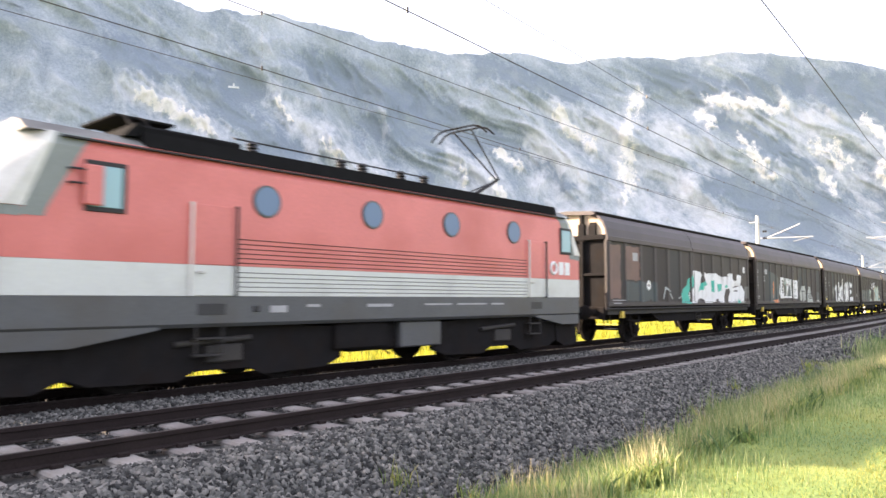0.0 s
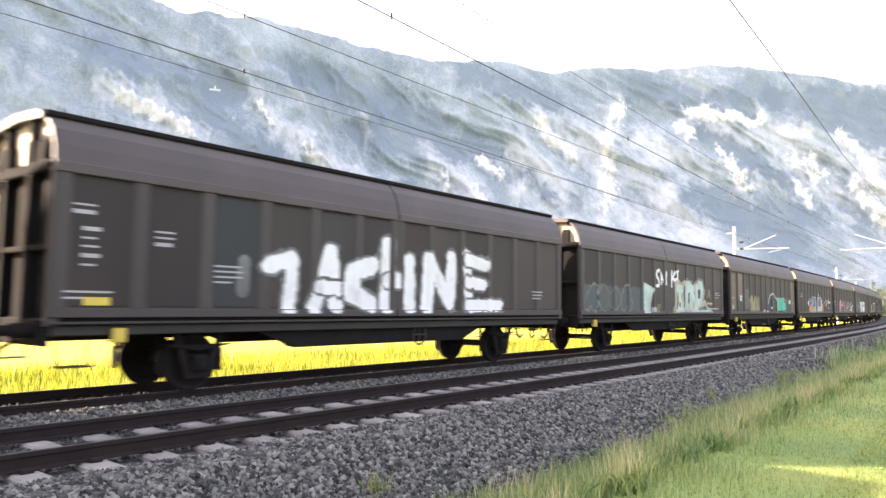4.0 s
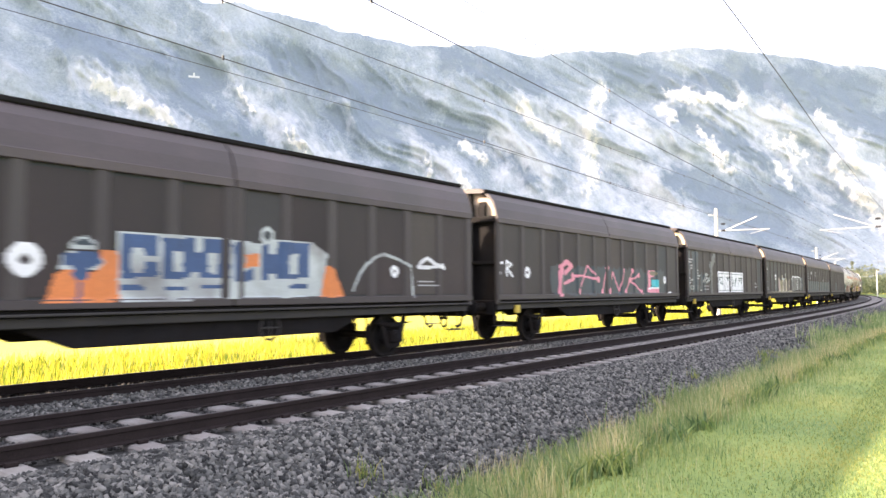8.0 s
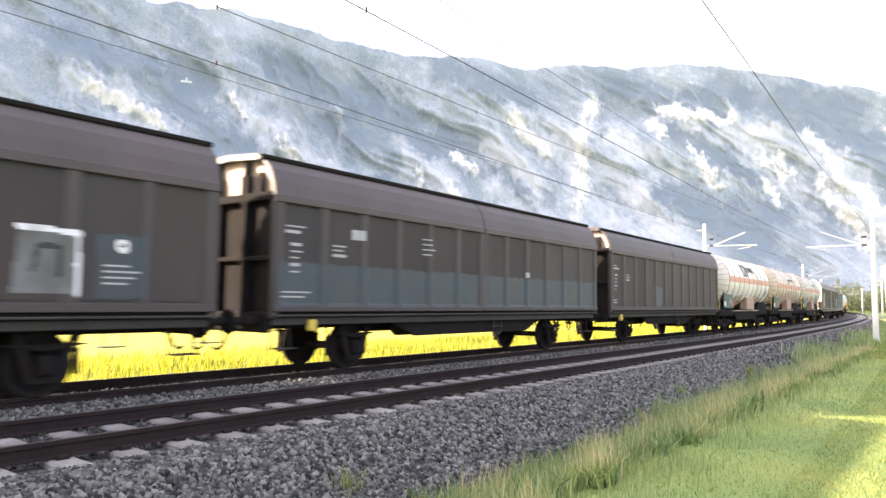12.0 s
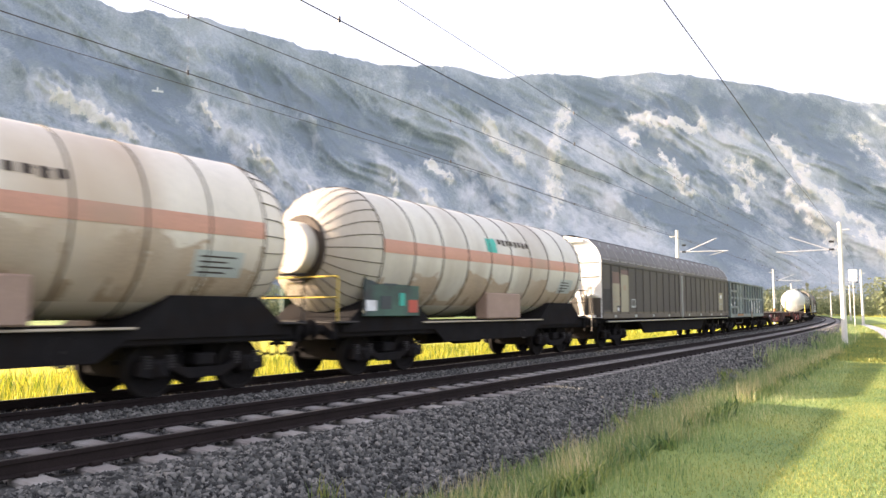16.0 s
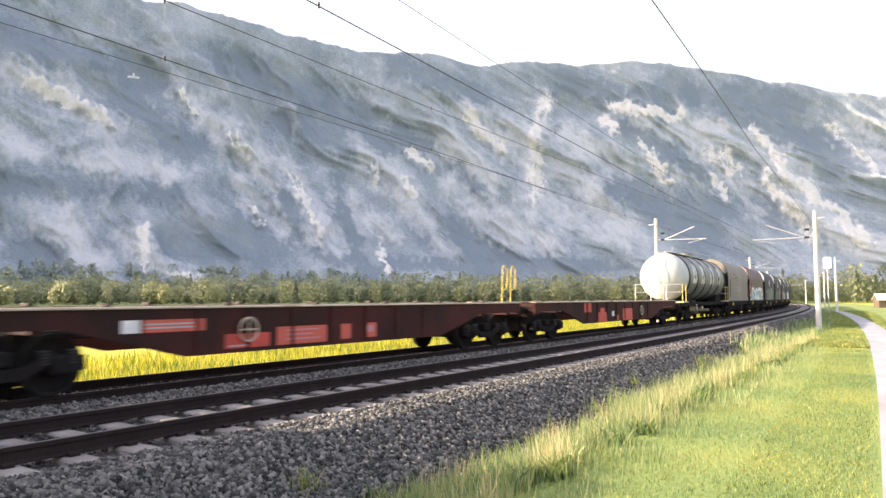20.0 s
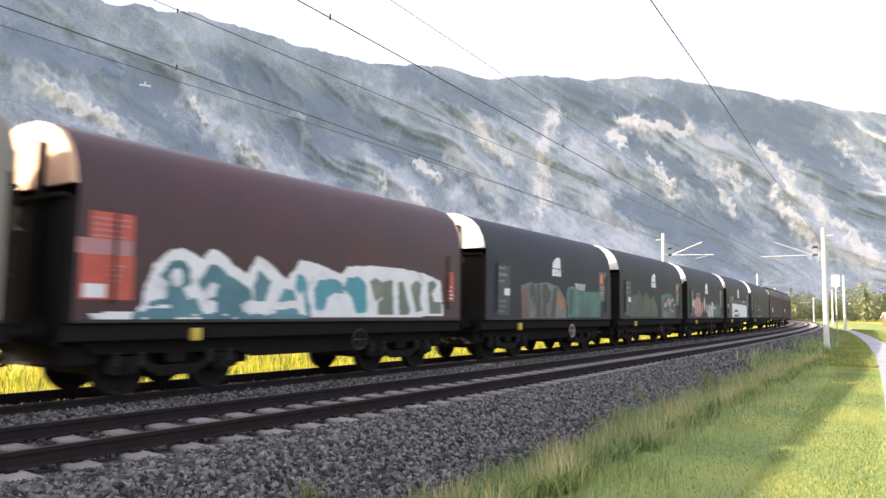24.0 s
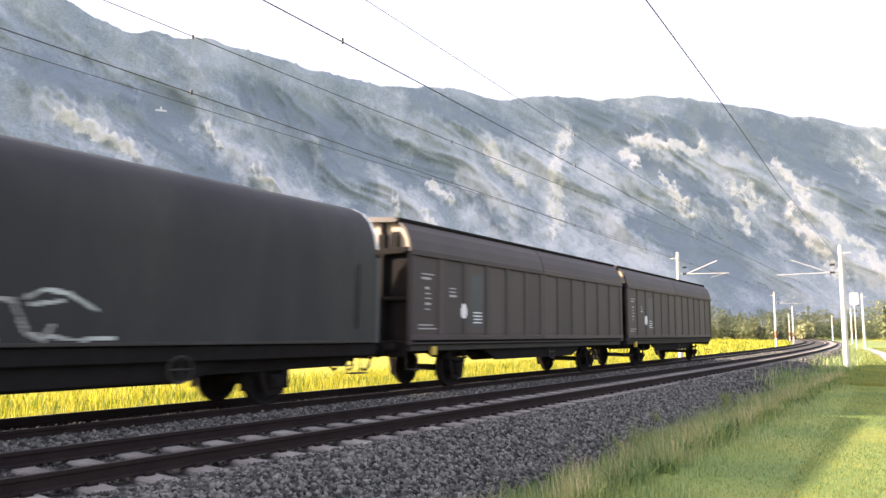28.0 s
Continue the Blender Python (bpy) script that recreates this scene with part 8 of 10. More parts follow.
    for a, b in zip(tops, tops[1:]):
        # each jacket sheet is dusty up to its own ragged line, with cleaner places left
        top = rg.uniform(*{8: (2.2, 3.0), 9: (1.9, 2.5)}.get(seed, (1.8, 2.2)))
        mid = (a + b) / 2
        grime.poly([(a + 0.02, 1.6), (a + 0.02, top + rg.uniform(-0.15, 0.15)), (mid, top - rg.uniform(0.0, 0.3)), (b - 0.02, top + rg.uniform(-0.15, 0.15)), (b - 0.02, 1.6)], TAN_DUST, 0.25)
    for i in range(26):
        y = rg.uniform(-L + 0.3, L - 0.3)
        grime.stroke([(y, 1.6), (y + rg.uniform(-0.05, 0.05), 1.68 + 0.3 * rg.random() ** 2)], rg.uniform(0.03, 0.10), STAIN, 0.3)
    for y in np.linspace(-L + 0.3, L - 0.3, 10):
        for j in range(3):
            grime.stroke([(y + rg.uniform(-0.03, 0.03), 1.6), (y + rg.uniform(-0.06, 0.06), rg.uniform(1.8, 2.7))], rg.uniform(0.012, 0.03), STAIN, 0.4)
        grime.stroke([(y, 1.6), (y, rg.uniform(1.7, 1.9))], 0.07, STAIN, 0.4)
    grime.build("grime", lambda y, z: np.sqrt(np.maximum(0.01, R * R - (z - Z) ** 2)) + 0.001, m, "brown grime runs on the shell")
    part("brake_cylinder", Geo().cyl((0.4, -0.8, 0.72), (0.4, 0.5, 0.72), 0.2, n=14), UNDER, m, smooth=True)
    part("brake_reservoir", Geo().cyl((-0.4, -1.3, 0.75), (-0.4, 0.7, 0.75), 0.24, n=14), UNDER, m, smooth=True)
    part("pipe_run", Geo().tube([(1.05, -3.5, 0.9), (1.05, 3.5, 0.9)], 0.035, 6), UNDER, m)
    part("handbrake_wheel", HANDWHEEL_DARK, None, m).matrix_basis = pose(1.2, 1.9, 0.85)
    def surf(y, z):
        return np.sqrt(np.maximum(0.01, R * R - (z - Z) ** 2)) + 0.006
    p = Paint(-L + 0.2, L - 0.2, 1.9, 4.0, 0.03, seed)
    if seed == 7:
        p.rect(-1.9, -0.62, 3.18, 3.88, BLACKP, 0.03).stroke([(-1.65, 3.3), (-1.35, 3.7), (-0.95, 3.3)], 0.06, paint)
        for i in range(7):
            p.rect(-0.42 + i * 0.26, -0.42 + i * 0.26 + 0.16, 3.45, 3.78, SEAM, 0.01)
    else:
        p.rect(-0.78, -0.25, 3.1, 3.5, STAIN_DARK if seed == 8 else TEAL, 0.01)
        for i in range(8):
            p.rect(-0.1 + i * 0.24, -0.1 + i * 0.24 + 0.15, 3.36, 3.52, SEAM, 0.01)
    p.rect(3.9, 4.9, 2.05, 2.5, TANK_END, 0.01).bars(4.0, 2.42, 4, 0.8, SEAM, 0.03, 0.09)
    p.build("tank_marking", surf, m, "dark marking blocks and a data panel")
    end_gear(m, 6.58)
    return m


# ---- long sliding-wall wagon ----
RAIL_DUST = mat("dusty olive rail paint", (0.125, 0.105, 0.078), 0.65, 0.0, 0.25, 1.4, 26, 0.1, (0.07, 0.058, 0.045), 0.3)


def long_slider():
    m = thing("long_sliding_wall_wagon", "long dusty brown sliding-wall wagon with a white end", "freight wagon")
    L, H = 10.78, 1.42
    n = 22
    bay = 2 * L / n
    roof = [(H, 3.32), (H - 0.03, 3.55), (H - 0.19, 3.88), (H - 0.52, 4.2), (0, 4.36), (-H + 0.52, 4.2), (-H + 0.19, 3.88), (-H + 0.03, 3.55), (-H, 3.32)]
    for k in (-1, 1):
        y0, y1 = sorted((k * 0.03, k * L))
        for sx in (-1, 1):
            w = part("sliding_wall", Geo().box(sx * (H - 0.05), sx * H, y0, y1, 1.2, 3.32, 0.01), BROWN_BIG, m)
            for i in range(n // 2 + 1):
                y = y0 + i * (y1 - y0) / (n // 2)
                y = min(max(y, y0 + 0.04), y1 - 0.04)
                part("wall_rib", Geo().box(sx * (H - 0.01), sx * (H + 0.03), y - 0.055, y + 0.055, 1.3, 3.25, 0.018), BROWN_BIG, w)
                if i < n // 2:
                    ya, yb = y + 0.11, y0 + (i + 1) * (y1 - y0) / (n // 2) - 0.11
                    part("wall_panel", Geo().box(sx * (H - 0.004), sx * (H + 0.006), ya, yb, 1.42, 3.18, 0.004), BROWN_BIG, w)
            part("bottom_rail", Geo().box(sx * (H - 0.02), sx * (H + 0.04), y0, y1, 1.16, 1.34, 0.01), RAIL_DUST, w, "dusty olive bottom rail")
            for y in np.arange(y0 + 1.2, y1, 2.4):
                part("lock_plate", Geo().box(sx * (H + 0.04), sx * (H + 0.06), y, y + 0.22, 1.2, 1.3, 0.01), TANK_END, w)
            part("top_rail", Geo().box(sx * (H - 0.02), sx * (H + 0.035), y0, y1, 3.24, 3.34, 0.01), BROWN_BIG, w)
        part("roof_hood", Geo().prism(roof, y0, y1), GREY_BIG, m, "weathered grey rounded hood")
        for i in range(n // 2):
            y = y0 + (i + 0.5) * (y1 - y0) / (n // 2)
            for sx in (-1, 1):
                part("hood_panel", Geo().add([(sx * (H + 0.012), y - bay * 0.4, 3.42), (sx * (H + 0.012), y + bay * 0.4, 3.42), (sx * (H - 0.19), y + bay * 0.36, 3.87), (sx * (H - 0.19), y - bay * 0.36, 3.87),
                                              (sx * (H - 0.05), y - bay * 0.4, 3.42), (sx * (H - 0.05), y + bay * 0.4, 3.42), (sx * (H - 0.26), y + bay * 0.36, 3.85), (sx * (H - 0.26), y - bay * 0.36, 3.85)],
                                             [(0, 1, 2, 3), (0, 4, 5, 1), (1, 5, 6, 2), (2, 6, 7, 3), (3, 7, 4, 0)]), GREY_BIG, m)
            for sx in (-1, 1):
                part("panel_edge", Geo().tube([(sx * (H + 0.014), y - bay * 0.4, 3.42), (sx * (H + 0.014), y + bay * 0.4, 3.42), (sx * (H - 0.19), y + bay * 0.37, 3.88)], 0.017, 5), EDGE_GREY, m, "pale line along the hood panel's edge")
                # short white arc paints the highlight at the panel's upper corner
                part("hood_clasp", Geo().tube([(sx * (H - 0.24), y + bay * 0.06, 3.96), (sx * (H - 0.34), y + bay * 0.14, 4.06), (sx * (H - 0.38), y + bay * 0.3, 4.09)], 0.018, 5), TANK_END, m, "small white highlight drawn on the hood panel")
        part("end_wall", Geo().prism([(-H, 1.2)] + [(-x, z) for x, z in roof] + [(H, 1.2)], k * (L + 0.005), k * (L + 0.06)), END_WHITE, m, "white end wall")
        yy = k * (L + 0.1)
        part("a_frame", Geo().side([(yy - 0.05, 1.2), (yy + 0.05, 1.2), (yy + 0.05, 1.3), (yy - 0.05, 1.3)], -1.2, 1.2), END_WHITE, m)
        for sx in (-1, 1):
            part("end_post", Geo().add([(sx * 0.62, yy - 0.06, 1.2), (sx * 0.76, yy - 0.06, 1.2), (sx * 0.22, yy - 0.06, 4.1), (sx * 0.08, yy - 0.06, 4.1), (sx * 0.62, yy + 0.06, 1.2), (sx * 0.76, yy + 0.06, 1.2), (sx * 0.22, yy + 0.06, 4.1), (sx * 0.08, yy + 0.06, 4.1)],
                                       [(0, 1, 2, 3), (4, 7, 6, 5), (0, 4, 5, 1), (1, 5, 6, 2), (2, 6, 7, 3), (3, 7, 4, 0)]), END_WHITE, m, "sloping white end post")
            part("end_ladder", Geo().tube([(sx * 1.05, yy + k * 0.05, 0.7), (sx * 1.05, yy + k * 0.05, 2.4), (sx * 0.75, yy + k * 0.05, 2.4), (sx * 0.75, yy + k * 0.05, 0.7)], 0.02, 6), DECK, m)
        # black plate and brown foot lay the end's shade on as colour
        part("end_recess", Geo().box(-0.24, 0.34, k * (L + 0.062), k * (L + 0.07), 1.35, 3.9, 0.0), UNDER, m, "dark plate for the shaded gap between the end posts")
        part("end_foot", Geo().box(-H + 0.02, H - 0.02, k * (L + 0.062), k * (L + 0.075), 1.22, 1.95, 0.0), BROWN_BIG, m)
        for z in (2.0, 2.75, 3.3):
            part("end_beam", Geo().box(-1.3, 1.3, yy - 0.03, yy + 0.03, z, z + 0.08, 0.01), END_WHITE, m)
        part("roof_lip", Geo().box(-0.75, 0.75, k * L, k * (L + 0.2), 4.1, 4.22, 0.02), END_WHITE, m)
        bogie(m, k * 8.4)
    part("roof_walk", Geo().box(-0.25, 0.25, -L, L, 4.35, 4.40, 0.01), UNDER, m)
    part("underframe", Geo().box(-1.2, 1.2, -L, L, 0.98, 1.17, 0.02), UNDER, m)
    for k in (-1, 1):
        part("middle_post", Geo().box(k * (H + 0.01), k * (H + 0.06), -0.36, 0.36, 1.2, 3.34, 0.02), GREY_BIG, m, "pale broad middle post")
        part("post_bar", Geo().box(k * (H + 0.06), k * (H + 0.09), -0.03, 0.03, 1.1, 3.2, 0.01), TANK_END, m, "white locking bar")
        part("guide_rail", Geo().box(k * 1.36, k * 1.48, -L + 0.5, L - 0.5, 1.02, 1.07, 0.01), STEEL, m, "bright worn guide rail")
        part("side_truss", Geo().side([(-5.7, 0.98), (-4.9, 0.47), (4.9, 0.47), (5.7, 0.98)], k * 1.06, k * 1.16), UNDER, m, "deep grimy side girder")
    surf = lambda y, z: np.where(((y + L) % bay < 0.07) | ((y + L) % bay > bay - 0.07), H + 0.034, H + 0.01)
    p = Paint(-L + 0.1, L - 0.1, 1.35, 3.2, 0.035, 31)
    p.rect(-9.75, -8.88, 1.42, 3.0, ROSE_DULL, 0.01).rect(-9.75, -8.88, 1.42, 2.55, PANEL_BEIGE).rect(-8.78, -7.88, 1.4, 2.95, PANEL_BEIGE).rect(-8.78, -7.88, 2.9, 3.1, ROSE_DULL, 0.02)
    p.rect(-9.2, -8.9, 1.42, 1.66, BLACKP).rect(-9.15, -8.95, 1.47, 1.61, WHITE).rect(-7.5, -6.95, 1.6, 1.95, SILVER).rect(-7.45, -7.0, 1.65, 1.9, SILVER_DULL).rect(-10.7, -9.9, 1.5, 2.3, SILL)
    p.blob(-8.3, 2.4, 0.14, 0.12, STAIN).bars(-9.6, 2.0, 3, 0.5, STAIN, 0.02)
    p.rect(8.2, 9.2, 1.5, 2.55, PANEL_BEIGE, 0.01).blob(8.7, 2.3, 0.16, 0.12, WHITE).bars(8.4, 1.95, 2, 0.6, SILVER, 0.02)
    p.rect(-L + 0.1, L - 0.1, 1.35, 1.42, OLIVE_DULL, 0.01)
    p.build("side_panel", surf, m, "beige repair panels and a plate")
    end_gear(m, L + 0.05)
    return m


# ---- open wagon ----
def open_wagon():
    m = thing("open_wagon", "blue-grey high-sided open wagon with ribbed steel sides", "freight wagon")
    L, H = 6.38, 1.42
    part("floor", Geo().box(-H + 0.05, H - 0.05, -L + 0.03, L - 0.03, 1.2, 1.28, 0.01), EAOS, m)
    posts = np.linspace(-L + 0.06, L - 0.06, 13)
    for sx in (-1, 1):
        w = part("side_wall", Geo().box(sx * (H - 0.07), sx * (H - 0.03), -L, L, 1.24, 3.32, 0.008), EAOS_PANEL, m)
        for i, y in enumerate(posts):
            part("wall_post", Geo().box(sx * (H - 0.03), sx * (H + 0.06), y - 0.075, y + 0.075, 1.2, 3.3, 0.02), EAOS, w)
        part("mid_rail", Geo().box(sx * (H - 0.03), sx * (H + 0.03), -L, L, 2.24, 2.38, 0.015), EAOS, w)
        for z in (1.62, 2.66):
            part("short_rail", Geo().box(sx * (H - 0.03), sx * (H + 0.045), -L, posts[2], z, z + 0.16, 0.015), EAOS, w)
        part("top_rail", Geo().box(sx * (H - 0.08), sx * (H + 0.08), -L, L, 3.26, 3.38, 0.02), EAOS, w)
        part("sill", Geo().box(sx * (H - 0.1), sx * (H + 0.05), -L, L, 1.04, 1.26, 0.015), EAOS, w)
        for y in (posts[2] + 0.06, posts[3] + 0.08):
            d = part("door_leaf", Geo().box(sx * (H - 0.02), sx * (H + 0.015), y, y + 0.92, 1.3, 3.2, 0.01), EAOS, w)
            up = y < posts[3]
            part("door_brace", Geo().add([(sx * (H + 0.015), y + 0.08, 2.9), (sx * (H + 0.05), y + 0.1, 2.95), (sx * (H + 0.015), y + 0.12, 3.0), (sx * (H + 0.015), y + 0.84, 2.25), (sx * (H + 0.05), y + 0.86, 2.3), (sx * (H + 0.015), y + 0.88, 2.35)],
                                          [(0, 3, 4, 1), (1, 4, 5, 2), (0, 1, 2), (3, 5, 4)]), EAOS, d)
            part("door_brace", Geo().add([(sx * (H + 0.015), y + 0.08, 2.15), (sx * (H + 0.05), y + 0.1, 2.2), (sx * (H + 0.015), y + 0.12, 2.25), (sx * (H + 0.015), y + 0.84, 1.45), (sx * (H + 0.05), y + 0.86, 1.5), (sx * (H + 0.015), y + 0.88, 1.55)],
                                          [(0, 3, 4, 1), (1, 4, 5, 2), (0, 1, 2), (3, 5, 4)]), EAOS, d)
            part("door_bar", Geo().box(sx * (H + 0.01), sx * (H + 0.05), y + 0.85, y + 0.93, 1.3, 3.1, 0.01), EAOS, d)
        part("rusty_sill", Geo().box(sx * (H + 0.05), sx * (H + 0.058), posts[2], posts[4], 1.13, 1.25, 0), SEAM if sx < 0 else mat_rusty, w, "rust-orange sill below the doors")
        part("handbrake_wheel", HANDWHEEL_Y, None, m).matrix_basis = pose(sx * 1.5, 1.05, 1.2)
    for k in (-1, 1):
        w = part("end_wall", Geo().box(-H + 0.03, H - 0.03, k * (L - 0.07), k * (L - 0.02), 1.2, 3.32, 0.008), EAOS, m)
        for x in (-1.3, -0.45, 0.45, 1.3):
            part("end_post", Geo().box(x - 0.06, x + 0.06, k * (L - 0.02), k * (L + 0.08), 1.15, 3.32, 0.015), EAOS, w)
        for z in (1.8, 2.4, 3.26):
            part("end_rail", Geo().box(-H, H, k * (L - 0.03), k * (L + 0.05), z, z + 0.1, 0.012), EAOS, w)
        bogie(m, k * 4.5)
    part("underframe", Geo().box(-1.15, 1.15, -L, L, 0.9, 1.12, 0.02), UNDER, m)
    part("brake_pipe", Geo().tube([(1.1, -3.2, 0.95), (1.1, -2.9, 0.62), (1.1, -0.6, 0.62), (1.1, -0.2, 0.95)], 0.03, 6), SILL, m)
    part("brake_cylinder", Geo().cyl((0.5, -2.2, 0.78), (0.5, -1.0, 0.78), 0.18, n=12), UNDER, m, smooth=True)
    surf = lambda y, z: np.where(np.abs(z - 2.33) < 0.05, H + 0.032, H - 0.028)
    p = Paint(-L + 0.1, L - 0.1, 1.3, 3.1, 0.035, 32)
    # slate fields darken the recessed end cells; plates and stencils on top
    p.rect(-6.15, -5.4, 1.3, 1.6, SLATE).rect(-6.15, -5.4, 1.8, 2.22, SLATE).rect(-6.15, -5.4, 2.4, 2.65, SLATE).rect(-6.15, -5.4, 2.84, 3.1, SLATE).rect(-5.1, -4.4, 1.8, 2.22, SLATE).rect(-5.1, -4.4, 2.4, 2.65, SLATE).rect(-4.95, -4.6, 1.86, 2.05, WHITE, 0.02).bars(-6.05, 3.0, 6, 0.45, WHITE_DULL, 0.03, 0.09).blob(-5.8, 1.8, 0.17, 0.15, WHITE, 0.1)
    p.rect(0.85, 1.6, 2.12, 2.3, WHITE, 0.02).rect(1.25, 1.45, 1.9, 2.2, WHITE, 0.02)
    p.stroke([(1.7, 1.32), (1.68, 2.15)], 0.085, WHITE).stroke([(2.2, 2.15), (1.78, 1.75), (2.25, 1.32)], 0.08, WHITE).stroke([(2.78, 1.32), (2.73, 2.2)], 0.10, WHITE)
    p.stroke([(3.5, 1.36), (3.48, 2.25), (3.95, 2.2), (4.15, 1.8), (4.0, 1.36), (3.5, 1.36)], 0.09, WHITE).stroke([(3.8, 1.6), (4.25, 1.32)], 0.06, WHITE)
    p.rect(4.55, 5.25, 1.32, 2.25, WHITE, 0.06).blob(4.9, 1.95, 0.2, 0.16, OLIVE).blob(5.05, 1.6, 0.16, 0.12, BLACKP).blob(4.7, 1.65, 0.1, 0.2, EAOS)
    p.rect(0.7, 1.4, 1.42, 1.6, WHITE_DULL)
    p.build("graffiti", surf, m, "large white sprayed letters low on the side, dark fields in the end cells")
    end_gear(m, L + 0.02)
    return m


mat_rusty = mat("orange rust", (0.34, 0.17, 0.07), 0.8, 0.0, 0.3, 3, 30, 0.2)


# ---- flat container wagons ----
def flat_wagon(L, label, posts_at):
    m = thing("flat_wagon", label, "flat wagon", "empty flat wagons of the train")
    for sx in (-1, 1):
        part("side_girder", Geo().side([(-L, 1.31), (L, 1.31), (L, 1.02), (L - 2.4, 1.02), (L - 4.6, 0.48), (-L + 4.6, 0.48), (-L + 2.4, 1.02), (-L, 1.02)], sx * 1.18, sx * 1.28), RUST, m, "fish-bellied rust-brown girder")
        part("deck_edge", Geo().box(sx * 1.1, sx * 1.33, -L, L, 1.31, 1.35, 0.01), DECK, m, "pale worn deck edge catching the sun")
        for y in np.arange(-L + 0.8, L - 0.5, 2.35):
            part("container_spigot", Geo().box(sx * 1.16, sx * 1.28, y - 0.07, y + 0.07, 1.34, 1.41, 0.02), SEAM, m)
        for y in np.arange(-L + 4.8, L - 4.7, 1.15):
            part("girder_rib", Geo().box(sx * 1.28, sx * 1.32, y - 0.03, y + 0.03, 0.55, 1.29, 0.008), RUST, m)
        part("handbrake_wheel", HANDWHEEL_Y, None, m).matrix_basis = pose(sx * 1.36, 2.6 if L > 9 else -2.65, 0.9)
    for y in np.arange(-L + 0.5, L, 1.6):
        part("cross_beam", Geo().box(-1.2, 1.2, y - 0.09, y + 0.09, 0.95, 1.28, 0.01), RUST, m)
    part("centre_sill", Geo().box(-0.28, 0.28, -L, L, 0.82, 1.1, 0.02), RUST, m)
    for k in (-1, 1):
        bogie(m, k * (L - 1.65))
        part("end_beam", Geo().box(-1.3, 1.3, k * (L - 0.12), k * L, 0.92, 1.33, 0.02), RUST, m)
    for y in posts_at:
        part("stanchion", Geo().tube([(1.08, y, 1.3), (1.08, y + 0.05, 2.1), (1.08, y + 0.08, 2.42), (1.08, y + 0.15, 2.5), (1.08, y + 0.3, 2.5), (1.08, y + 0.37, 2.42), (1.08, y + 0.36, 2.1), (1.08, y + 0.31, 1.78), (1.08, y + 0.1, 1.74)], 0.019, 8), YELLOW, m, "yellow hooped hand rail")
    surf = lambda y, z: 1.285 + 0 * y
    p = Paint(-L + 2.5, L - 2.5, 0.5, 1.29, 0.03, int(L * 10))
    if L > 9:
        p.rect(-4.59, -3.8, 0.91, 1.28, RED_BRIGHT).rect(-3.08, -1.94, 0.41, 0.88, RED_BRIGHT).rect(-2.79, -2.31, 0.78, 1.08, RED_BRIGHT).rect(0.07, 1.46, 0.41, 1.0, RED_PLATE).rect(-1.38, -1.11, 0.71, 0.91, WHITE).rect(-0.83, -0.52, 0.54, 0.75, RED_BRIGHT)
    else:
        p.rect(-5.18, -4.85, 0.93, 1.14, WHITE).rect(-4.8, -3.58, 0.92, 1.12, RED_PLATE).bars(-4.75, 1.08, 2, 1.1, WHITE_DULL, 0.03, 0.08).rect(-3.13, -2.05, 0.55, 0.82, RED_BRIGHT).rect(-3.05, -2.6, 0.58, 0.62, WHITE_DULL)
        p.rect(-1.87, -0.43, 0.56, 0.93, RED_PLATE).bars(-1.6, 0.86, 3, 1.0, ROSE, 0.035, 0.09).rect(0.02, 0.35, 0.58, 0.92, RED_PLATE).rect(0.85, 1.25, 0.6, 0.92, RED_PLATE).rect(0.9, 1.15, 0.7, 0.85, ROSE)
    p.build("girder_marking", surf, m, "red label fields and white stencils")
    end_gear(m, L)
    return m


